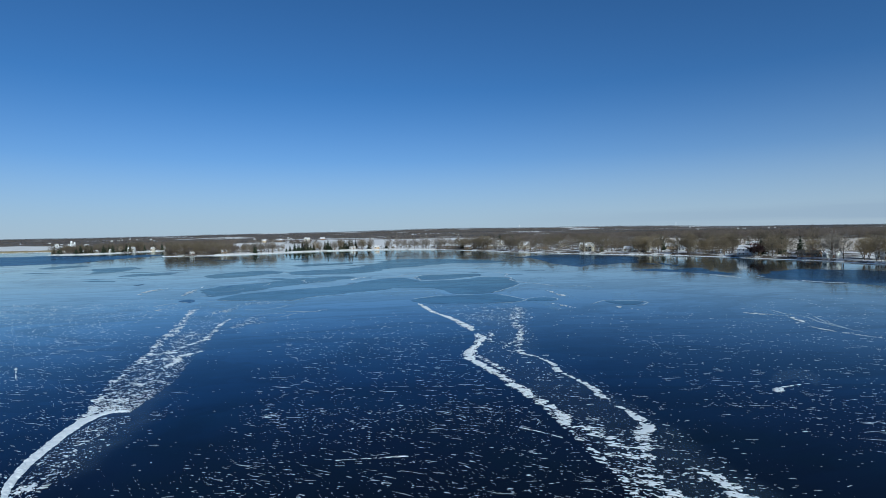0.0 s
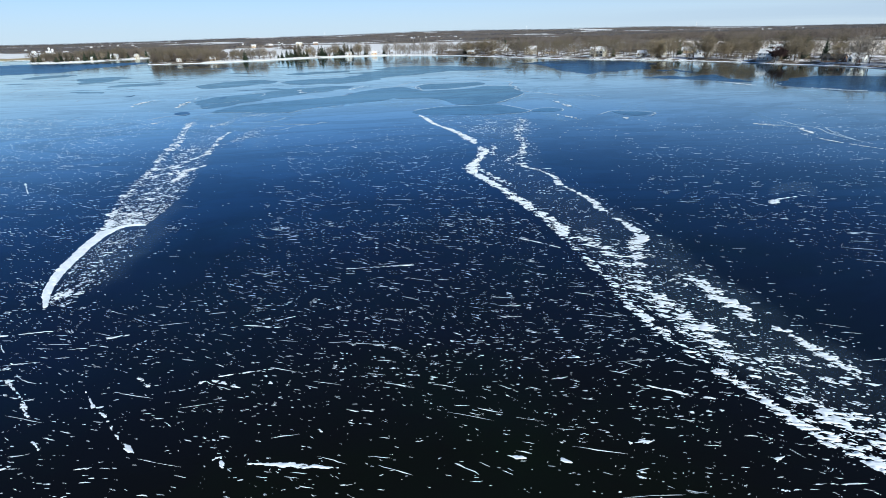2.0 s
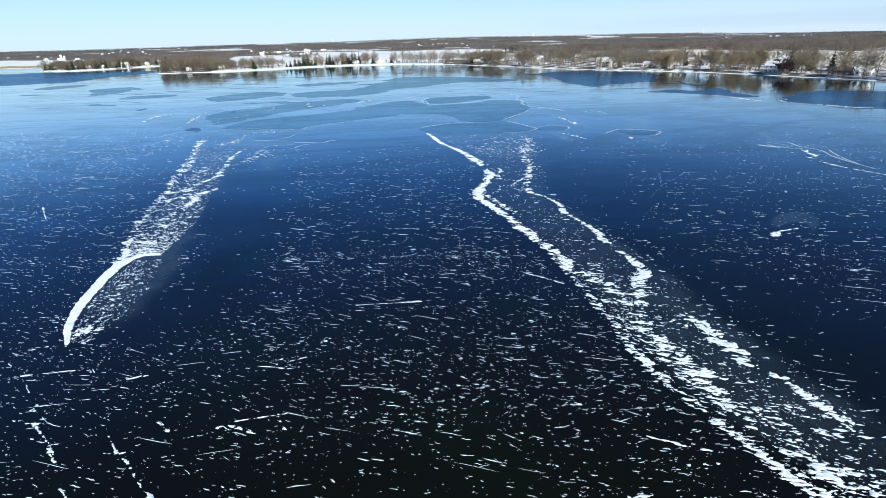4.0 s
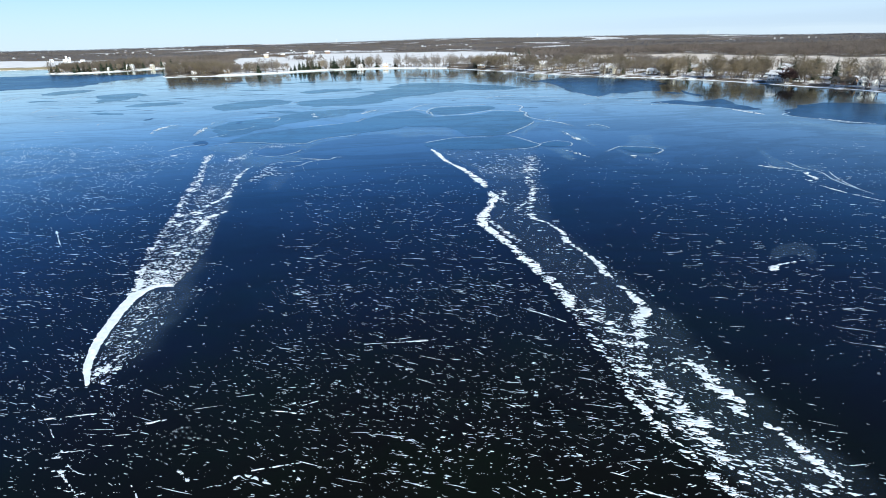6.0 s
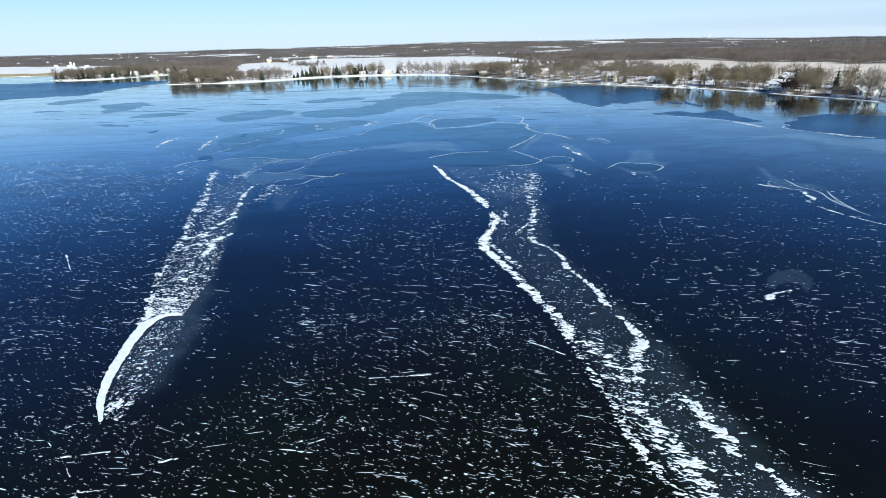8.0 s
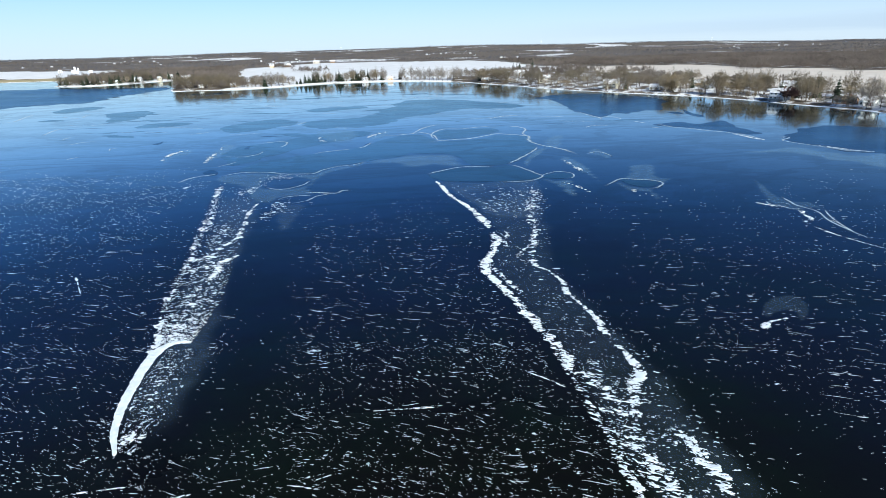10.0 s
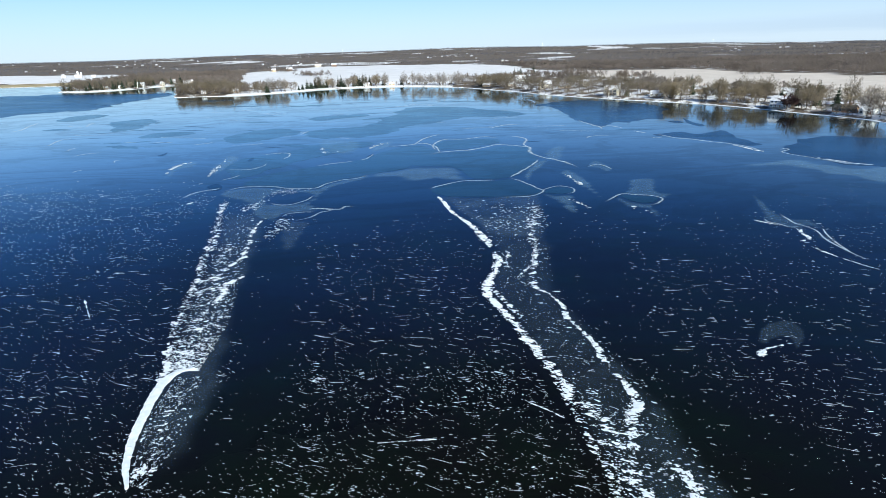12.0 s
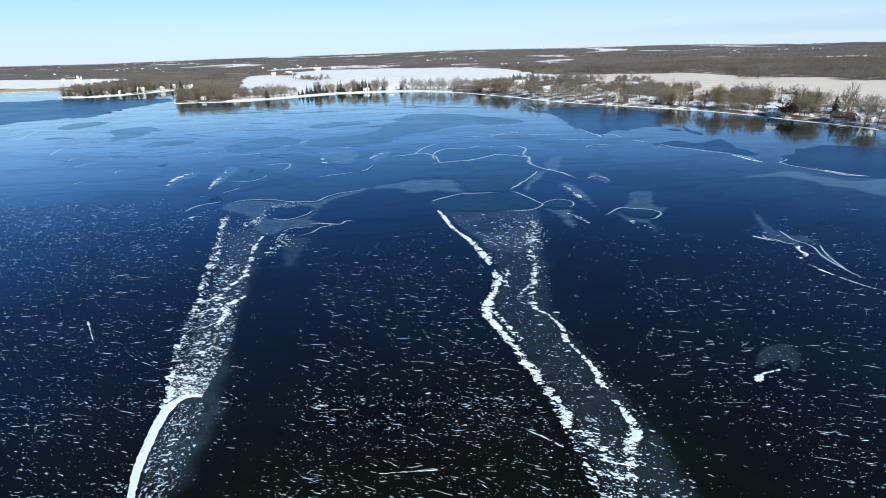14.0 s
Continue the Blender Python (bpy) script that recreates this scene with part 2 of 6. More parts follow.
def smooth01(a, b, x):
    t = np.clip((np.asarray(x, float) - a) / (b - a), 0, 1)
    return t * t * (3 - 2 * t)


rng = np.random.default_rng(7)

# ---- the shore and the land ----
SHORE = [(-6000, 1500), (-2600, 1350), (-1600, 1240), (-1150, 1190), (-967, 1180), (-885, 1190), (-800, 1115), (-745, 1060), (-716, 968), (-655, 946),
         (-620, 968), (-593, 1010), (-573, 1075), (-535, 1095), (-470, 960), (-440, 850), (-403, 768), (-370, 770), (-332, 766), (-303, 775),
         (-264, 802), (-229, 834), (-193, 862), (-150, 868), (-88, 866), (-12, 822), (28, 765), (64, 712), (92, 660), (116, 626), (140, 598),
         (163, 570), (207, 525), (234, 482), (254, 435), (272, 396), (280, 355), (310, 270), (370, 150), (520, -100), (1200, -700), (6000, -1200)]
SHORE_LINE = np.vstack([SHORE[:3], spline(SHORE[3:-3], 14), SHORE[-3:]])
LAND = np.vstack([SHORE_LINE, [(6000, 6000), (-6000, 6000)]])


def inside(poly, x, y):
    poly = np.asarray(poly, float)
    x, y = np.asarray(x, float), np.asarray(y, float)
    hit = np.zeros(x.shape, bool)
    for (x0, y0), (x1, y1) in zip(poly, np.roll(poly, -1, axis=0)):
        if y0 != y1:
            hit ^= ((y0 > y) != (y1 > y)) & (x < (x1 - x0) * (y - y0) / (y1 - y0) + x0)
    return hit


def shore_distance(x, y):
    """Metres inland from the water's edge; negative on the lake."""
    x, y = np.asarray(x, float), np.asarray(y, float)
    best = np.full(x.shape, 1e9)
    for (x0, y0), (x1, y1) in zip(SHORE_LINE[:-1], SHORE_LINE[1:]):
        dx, dy = x1 - x0, y1 - y0
        t = np.clip(((x - x0) * dx + (y - y0) * dy) / (dx * dx + dy * dy), 0, 1)
        best = np.minimum(best, (x - x0 - t * dx) ** 2 + (y - y0 - t * dy) ** 2)
    return np.where(inside(LAND, x, y), 1, -1) * np.sqrt(best)


def wobble(x, y, size, seed=0):
    """Smooth random waves between about -1 and 1."""
    r = np.random.default_rng(seed)
    out = 0
    for k in range(6):
        a, f, ph = r.uniform(0, 6.28), r.uniform(0.6, 1.7) * 6.28 / size, r.uniform(0, 6.28)
        out = out + np.sin((np.cos(a) * x + np.sin(a) * y) * f + ph)
    return out / 3.2


def height(x, y, d=None):
    d = shore_distance(x, y) if d is None else d
    far = np.hypot(x, y)
    z = 0.15 + 1.5 * smooth01(0, 7, d) + 5.0 * smooth01(8, 320, d)
    z = z + 0.5 * wobble(x, y, 160, 3) * smooth01(15, 90, d) + 1.8 * wobble(x, y, 700, 4) * smooth01(150, 500, d)
    az = np.arctan2(x, np.maximum(y, 1))
    z = z + smooth01(1900, 4700, far) * (21 + 6 * wobble(x, y, 2400, 5) + 22 * np.exp(-((az + 0.05) / 0.3) ** 2) - 20 * smooth01(0.3, 0.68, az)) + 5 * wobble(x, y, 1300, 8) * smooth01(1500, 3000, far)
    return np.where(d > 0, z, np.maximum(-2.5, 0.15 + d * 0.35))


FIELD_SNOW = spline([(-400, 985), (-345, 905), (-252, 900), (-150, 915), (-60, 915), (40, 935), (120, 985), (215, 960), (245, 1010), (215, 1085), (150, 1260), (90, 1500), (-10, 1780), (-210, 1930),
                     (-460, 1900), (-600, 1700), (-520, 1320), (-450, 1120)], 25, True)
FIELD_STUBBLE = spline([(205, 905), (190, 1077), (303, 1080), (417, 1040), (450, 880), (520, 830), (520, 730), (900, 700), (1200, 560), (700, 440), (430, 440),
                        (350, 500), (312, 570), (262, 690), (232, 790)], 25, True)
FIELD_WEST = spline([(-2400, 1450), (-1600, 1400), (-1150, 1320), (-960, 1270), (-900, 1330), (-930, 1480), (-1000, 1640), (-1500, 1760), (-2300, 1800)], 30, True)
COPSES = [(-340, 1235, 34, 12), (-300, 1190, 26, 9), (250, 850, 30, 16), (430, 850, 34, 12), (490, 842, 22, 8), (-505, 1500, 45, 22), (-455, 1470, 22, 10)]
GLADES = [(-610, 1015, 34, 18), (-575, 1105, 20, 24), (205, 800, 70, 55), (120, 790, 45, 40), (60, 860, 40, 30), (255, 640, 40, 28), (330, 470, 40, 40)]
YARDS = [(104, 733, 15), (158, 612, 17), (195, 584, 10), (214, 592, 13), (249, 566, 13), (252, 458, 13), (279, 420, 12), (288, 406, 12), (66, 800, 14), (127, 722, 14),
         (30, 792, 11), (-600, 1006, 11), (-588, 1090, 11), (-678, 1000, 10), (-330, 800, 10), (-376, 787, 10), (292, 520, 14), (219, 744, 14), (87, 887, 16), (159, 736, 12), (254, 616, 12)]


def cover(x, y, d):
    """Shares of snow, stubble and dry grass, and whether trees may stand here."""
    edge = 14 * wobble(x, y, 60, 9)
    f1 = inside(FIELD_SNOW, x + edge * 0.4, y + edge)
    f2 = inside(FIELD_STUBBLE, x + edge * 0.3, y + edge * 0.5)
    f3 = inside(FIELD_WEST, x, y + edge)
    far = np.hypot(x, y)
    patch = wobble(x, y, 900, 12) + 0.5 * wobble(x, y, 330, 13)
    f4 = (far > 2100) & (patch > 0.85) & ~f1
    f5 = (far > 1500) & (far < 2600) & (wobble(x, y, 330, 21) > 0.95) & (x > 150)
    marsh = (x < -860) & (d < 90 + 10 * wobble(x, y, 60, 19)) & (d > 0)
    belt = np.where(x > 60, 95, np.where(x > -310, 60, 12)) + 12 * wobble(x, y, 50, 15)
    trees = ~(f1 | f2 | f3 | f4 | f5 | marsh) & (d > belt)
    for cx, cy, rx, ry in GLADES:
        trees &= ((x - cx) / rx) ** 2 + ((y - cy) / ry) ** 2 > 1
    for cx, cy, rx, ry in COPSES:
        trees |= ((x - cx) / rx) ** 2 + ((y - cy) / ry) ** 2 < 1
    snow = np.where(f1 | f3, 1.0, np.where(f4, 0.9, np.where(far > 1500, 0.2 + 0.22 * wobble(x, y, 240, 14), 0.32 + 0.25 * wobble(x, y, 45, 14))))
    snow = np.where((d > 3) & (d < 95) & (x > 60), 0.54 + 0.3 * wobble(x, y, 24, 17), snow)
    snow = np.where((d > 0) & (d < 45) & (x < -540) & (x > -730), 0.75 + 0.3 * wobble(x, y, 30, 20), snow)
    yard = np.zeros(np.shape(x), bool)
    for cx, cy, r in YARDS:
        yard |= (x - cx) ** 2 + (y - cy) ** 2 < r * r
    snow = np.where((d > 0) & (d < 70) & (x < -20) & (x > -330), 0.9, snow)
    glade = np.zeros(np.shape(x), bool)
    for cx, cy, rx, ry in GLADES:
        glade |= ((x - cx) / rx) ** 2 + ((y - cy) / ry) ** 2 < 1
    snow = np.where(glade, 0.5 + 0.35 * wobble(x, y, 50, 18), snow)
    return np.clip(snow, 0, 1), (f2 * 1.0), np.maximum(f5, marsh) * 1.0, trees & ~yard & ~((x < -860) & (y < 1480))


def terrain_block(name, xs, ys, label):
    gx, gy = np.meshgrid(xs, ys)
    d = shore_distance(gx, gy)
    gz = height(gx, gy, d)
    snow, stubble, grass, _ = cover(gx, gy, d)
    w = len(xs)
    keep = d > -45
    idx = np.arange(gx.size).reshape(gx.shape)
    quad = keep[:-1, :-1] | keep[1:, :-1] | keep[:-1, 1:] | keep[1:, 1:]
    a = idx[:-1, :-1][quad]
    tris = np.vstack([np.c_[a, a + 1, a + w + 1], np.c_[a, a + w + 1, a + w]])
    ob = soup(name, np.c_[gx.ravel(), gy.ravel(), gz.ravel()], tris, LAND_MAT)
    at = ob.data.attributes.new("cover", "FLOAT_COLOR", "POINT")
    at.data.foreach_set("color", np.c_[snow.ravel(), stubble.ravel(), grass.ravel(), np.ones(gx.size)].astype(np.float32).ravel())
    ob.data.polygons.foreach_set("use_smooth", [True] * len(ob.data.polygons))
    return tagged(ob, label, "ground", kind="structure")


def land_material():
    m = material("winter_land", (0.2, 0.16, 0.12), 0.9, 0.15)
    at = node(m, "ShaderNodeAttribute")
    at.attribute_name = "cover"
    sep = node(m, "ShaderNodeSeparateColor")
    link(m, at.outputs["Color"], sep.inputs[0])
    n1, n2, n3 = noise_at(m, 0.35, 5, 0.65), noise_at(m, 0.03, 4, 0.6), noise_at(m, 0.02, 4, 0.6, (1, 14, 1), -12)
    litter = ramp(m, n1.outputs[0], [(0.3, (0.085, 0.066, 0.052)), (0.7, (0.19, 0.155, 0.115))])
    snow = ramp(m, n2.outputs[0], [(0.3, (0.64, 0.625, 0.60)), (0.7, (0.76, 0.745, 0.72))])
    stubble = ramp(m, n3.outputs[0], [(0.35, (0.52, 0.45, 0.37)), (0.65, (0.68, 0.61, 0.52))])
    grass = ramp(m, n2.outputs[0], [(0.3, (0.28, 0.22, 0.11)), (0.7, (0.46, 0.38, 0.22))])
    edge = node(m, "ShaderNodeMath")
    edge.operation = "MULTIPLY_ADD"
    edge.inputs[1].default_value, edge.inputs[2].default_value = 0.9, -0.45
    link(m, n1.outputs[0], edge.inputs[0])
    add = node(m, "ShaderNodeMath")
    add.operation = "ADD"
    link(m, edge.outputs[0], add.inputs[0])
    link(m, sep.outputs[0], add.inputs[1])
    share = ramp(m, add.outputs[0], [(0.42, (0, 0, 0)), (0.58, (1, 1, 1))])
    colour = litter.outputs[0]
    for fac, layer in ((share.outputs[0], snow), (sep.outputs[1], stubble), (sep.outputs[2], grass)):
        mx = node(m, "ShaderNodeMix")
        mx.data_type = "RGBA"
        link(m, fac, mx.inputs[0])
        link(m, colour, mx.inputs[6])
        link(m, layer.outputs[0], mx.inputs[7])
        colour = mx.outputs[2]
    link(m, colour, m.node_tree.nodes["Principled BSDF"].inputs["Base Color"])
    bp = node(m, "ShaderNodeBump", Strength=0.6, Distance=0.3)
    link(m, n1.outputs[0], bp.inputs["Height"])
    link(m, bp.outputs[0], m.node_tree.nodes["Principled BSDF"].inputs["Normal"])
    return m


LAND_MAT = land_material()


def stepped(*legs):
    return np.unique(np.concatenate([np.arange(a, b, s) for a, b, s in legs] + [[legs[-1][1]]]))


terrain_block("ground", stepped((-6000, -1600, 110), (-1600, -760, 26), (-760, 340, 6), (340, 1000, 16), (1000, 2600, 45), (2600, 6000, 110)),
              stepped((-1300, 200, 60), (200, 1130, 6), (1130, 2000, 18), (2000, 4950, 45)), "snowy winter shore land with fields and leaf litter")

# ---- the frozen lake ----
lake = mesh_object("lake_ice", [(-6000, -4900, 0), (6000, -4900, 0), (6000, 4900, 0), (-6000, 4900, 0)], [(0, 1, 2, 3)], ICE)
tagged(lake, "clear black lake ice that mirrors the blue sky", "ice", kind="structure")


def patch(name, outline, mat, label, z=0.006, ragged=1.5, seed=0):
    """A sheet of other ice or water with an uneven outline."""
    p = spline(outline, 2, True)
    shift = [wobble(p[:, 0], p[:, 1], 24, seed + j) + 0.45 * wobble(p[:, 0], p[:, 1], 9, seed + 2 + j) + 0.2 * wobble(p[:, 0], p[:, 1], 4, seed + 4 + j) for j in (0, 1)]
    p = p + ragged * np.stack(shift, 1)
    bm = bmesh.new()
    bm.faces.new([bm.verts.new((x, y, z)) for x, y in p])
    bmesh.ops.triangulate(bm, faces=bm.faces[:])
    bm.normal_update()
    for f in bm.faces:
        if f.normal.z < 0:
            f.normal_flip()
    me = bpy.data.meshes.new(name)
    bm.to_mesh(me)
    bm.free()
    me.materials.append(mat)
    ob = new(name, me)
    return tagged(ob, label, "ice" if mat is not WATER else "water", kind="structure")


def film(name, rows, mat, label, z=0.010, step=1.5):
    """A soft-edged strip; rows of x, y and half width."""
    c = spline(rows, step)
    t = np.gradient(c[:, :2], axis=0)
    t /= np.linalg.norm(t, axis=1)[:, None] + 1e-9
    nrm = np.c_[-t[:, 1], t[:, 0]]
    c[:, 2] *= 1 + 0.25 * wobble(c[:, 0], c[:, 1], 22, 31) + 0.05 * wobble(c[:, 0], c[:, 1], 6, 32)
    c[:, :2] += nrm * (0.3 * c[:, 2] * wobble(c[:, 0], c[:, 1], 11, 33))[:, None]
    across = (-1.0, -0.5, 0.0, 0.5, 1.0)
    n = len(c)
    along = np.minimum(1, np.minimum(np.arange(n), np.arange(n)[::-1]) / max(1.0, 0.12 * n))
    verts, fade = [], []
    for k in range(n):
        for s in across:
            verts.append((*(c[k, :2] + nrm[k] * s * c[k, 2]), z))
            fade.append((1 - abs(s)) * along[k])
    faces = [(5 * k + j, 5 * k + j + 1, 5 * k + 6 + j, 5 * k + 5 + j) for k in range(n - 1) for j in range(4)]
    ob = mesh_object(name, verts, faces, mat)
    uv = ob.data.uv_layers.new(name="UVMap")
    li = np.empty(len(ob.data.loops), np.int32)
    ob.data.loops.foreach_get("vertex_index", li)
    f = np.array(fade)
    uv.data.foreach_set("uv", np.c_[np.zeros(len(li)), f[li]].astype(np.float32).ravel())
    if ob.data.polygons[0].normal.z < 0:
        ob.data.flip_normals()
    return tagged(ob, label, "ice", kind="structure")


def grain(x, y, size, seed):
    """Value noise with finer octaves, about normal with deviation 1."""
    table = np.random.default_rng(seed).uniform(-1, 1, (256, 256))
    out = 0
    for k, share in enumerate((1.0, 0.75, 0.55)):
        u, v = x * 2 ** k / size + 17.3 * k, y * 2 ** k / size + 5.1 * k
        i, j = np.floor(u).astype(int), np.floor(v).astype(int)
        a, c = u - i, v - j
        a, c = a * a * (3 - 2 * a), c * c * (3 - 2 * c)
        g = [[table[(i + p) % 256, (j + q) % 256] for q in (0, 1)] for p in (0, 1)]
        out = out + share * ((g[0][0] * (1 - a) + g[1][0] * a) * (1 - c) + (g[0][1] * (1 - a) + g[1][1] * a) * c)
    return out * 1.9


def cut_field(name, x, y, z, f, base, mat):
    """A mesh of those parts of a grid of points where the field f is above nought."""
    pts = np.stack([x, y, z], 2).reshape(-1, 3)
    f, w = f.ravel(), x.shape[1]
    q = (np.arange(len(x) - 1)[:, None] * w + np.arange(w - 1)[None]).ravel()
    tri = np.concatenate([np.stack([q, q + 1, q + w + 1], 1), np.stack([q, q + w + 1, q + w], 1)])
    count = (f[tri] > 0).sum(1)
    tri = tri[count > 0]
    count = count[count > 0]
    whole = tri[count == 3]
    verts, faces, top = [pts], [whole], len(pts)

    def cut(a, b):
        k = (f[a] / (f[a] - f[b]))[:, None]
        p = pts[a] * (1 - k) + pts[b] * k
        p[:, 2] = base
        return p

    for have in (1, 2):
        s = tri[count == have]
        odd = np.argmax((f[s] > 0) if have == 1 else (f[s] <= 0), 1)
        a, b, e = (s[np.arange(len(s)), (odd + k) % 3] for k in range(3))
        p, r = cut(a, b), cut(a, e)
        n = len(s)
        verts += [p, r]
        ip, ir = top + np.arange(n), top + n + np.arange(n)
        top += 2 * n
        faces += [np.stack([a, ip, ir], 1)] if have == 1 else [np.stack([ip, b, e], 1), np.stack([ip, e, ir], 1)]
    verts, faces = np.concatenate(verts), np.concatenate(faces)
    used, back = np.unique(faces, return_inverse=True)
    if not len(faces):
        return None
    ob = soup(name, verts[used], back.reshape(-1, 3), mat)
    if ob.data.polygons[0].normal.z < 0:
        ob.data.flip_normals()
    return ob


def snow_drift(name, rows, label, amp=0.45, size=0.8, cell=0.2, rise=0.05, long=1.8, base=0.012, seed=5, lie=-0.3, reach=1.9):
    """Clumps of drifted snow along a line, cut out of a noise field; rows of x, y, half width and fill (1: solid, below 0: sparse)."""
    c = spline(rows, cell)
    t = np.gradient(c[:, :2], axis=0)
    t /= np.linalg.norm(t, axis=1)[:, None] + 1e-9
    nrm = np.c_[-t[:, 1], t[:, 0]]
    m = int(reach * c[:, 2].max() / cell) + 2
    d = np.arange(-m, m + 1) * cell
    x = c[:, None, 0] + nrm[:, None, 0] * d
    y = c[:, None, 1] + nrm[:, None, 1] * d
    u, v = x * math.cos(lie) + y * math.sin(lie), -x * math.sin(lie) + y * math.cos(lie)
    n1 = grain(u / long, v, 0.62 * size, seed)
    n2 = grain(u / long, v, size * 2.6, seed + 1)
    f = c[:, None, 3] - (np.abs(d)[None] / np.maximum(c[:, None, 2], 0.05)) ** 2 + amp * (0.75 * n1 + 0.65 * n2)
    end = np.minimum(np.arange(len(c)), np.arange(len(c))[::-1]) * cell
    f = f - 1.2 * (1 - smooth01(0, 0.8, end))[:, None]
    z = base + rise * np.clip(f / 0.9, 0, 1) ** 0.7 * (1 + 0.25 * n1)
    ob = cut_field(name, x, y, z, f, base, DRIFT)
    return tagged(ob, label, "snow", kind="stuff") if ob else None


def veil(name, rows, mat, label, z=0.010, left=0.3, right=0.16):
    """A milky sheet between two edges; rows of y, x of one edge and x of the other."""
    c = spline([(xl, y, xr) for y, xl, xr in rows], 1.2)
    cols = np.linspace(0, 1, 15)
    n = len(c)
    along = smooth01(0, 0.12, np.minimum(np.arange(n), np.arange(n)[::-1]) / n)
    shift = 0.8 * wobble(c[:, 1], c[:, 2], 17, 61) + 0.3 * wobble(c[:, 1], c[:, 2], 5, 62)
    x = c[:, None, 0] + (c[:, None, 2] + shift[:, None] - c[:, None, 0]) * cols[None]
    y = np.repeat(c[:, 1:2], 15, 1)
    fade = smooth01(0, left, cols)[None] * smooth01(0, right, 1 - cols)[None] * along[:, None]
    verts = np.stack([x, y, np.full_like(x, z)], 2).reshape(-1, 3)
    faces = [(15 * k + j, 15 * k + j + 1, 15 * k + 16 + j, 15 * k + 15 + j) for k in range(n - 1) for j in range(14)]
    ob = mesh_object(name, verts.tolist(), faces, mat)
    uv = ob.data.uv_layers.new(name="UVMap")
    li = np.empty(len(ob.data.loops), np.int32)
    ob.data.loops.foreach_get("vertex_index", li)
    uv.data.foreach_set("uv", np.c_[np.zeros(len(li)), fade.ravel()[li]].astype(np.float32).ravel())
    if ob.data.polygons[0].normal.z < 0:
        ob.data.flip_normals()
    return tagged(ob, label, "ice", kind="structure")


def edge_distance(ring, x, y):
    """Metres inside a closed ring; negative outside."""
    best = np.full(x.shape, 1e9)
    for (x0, y0), (x1, y1) in zip(ring, np.roll(ring, -1, axis=0)):
        dx, dy = x1 - x0, y1 - y0
        t = np.clip(((x - x0) * dx + (y - y0) * dy) / (dx * dx + dy * dy + 1e-9), 0, 1)
        best = np.minimum(best, (x - x0 - t * dx) ** 2 + (y - y0 - t * dy) ** 2)
    return np.where(inside(ring, x, y), 1, -1) * np.sqrt(best)


def sheet(outline, ponds, mat, label, z, soft, rim, body, cell):
    """A milky sheet with a soft, uneven edge, whiter along its rim, with clear ponds left open in it."""
    rings = [spline(r, 2.0, True) for r in (outline, *ponds)]
    lo, hi = rings[0].min(0) - cell, rings[0].max(0) + cell
    x, y = np.meshgrid(np.arange(lo[0], hi[0], cell), np.arange(lo[1], hi[1], cell))
    d = edge_distance(rings[0], x, y)
    for r in rings[1:]:
        d = np.minimum(d, -edge_distance(r, x, y))
    d = d + 0.25 * soft * (wobble(x, y, 3.2 * soft, 91) + 0.5 * wobble(x, y, 1.3 * soft, 92))
    fade = smooth01(0, soft, d) * (body + (1 - body) * np.exp(-np.maximum(d, 0) / rim))
    w, keep = x.shape[1], fade > 0
    quad = keep[:-1, :-1] | keep[1:, :-1] | keep[:-1, 1:] | keep[1:, 1:]
    a = np.arange(x.size).reshape(x.shape)[:-1, :-1][quad]
    tris = np.vstack([np.c_[a, a + 1, a + w + 1], np.c_[a, a + w + 1, a + w]])
    used, back = np.unique(tris, return_inverse=True)
    ob = soup("ice_film", np.c_[x.ravel(), y.ravel(), np.full(x.size, z)][used], back.reshape(-1, 3), mat)
    uv = ob.data.uv_layers.new(name="UVMap")
    uv.data.foreach_set("uv", np.c_[np.zeros(tris.size), fade.ravel()[tris.ravel()]].astype(np.float32).ravel())
    return tagged(ob, label, "ice", kind="structure")


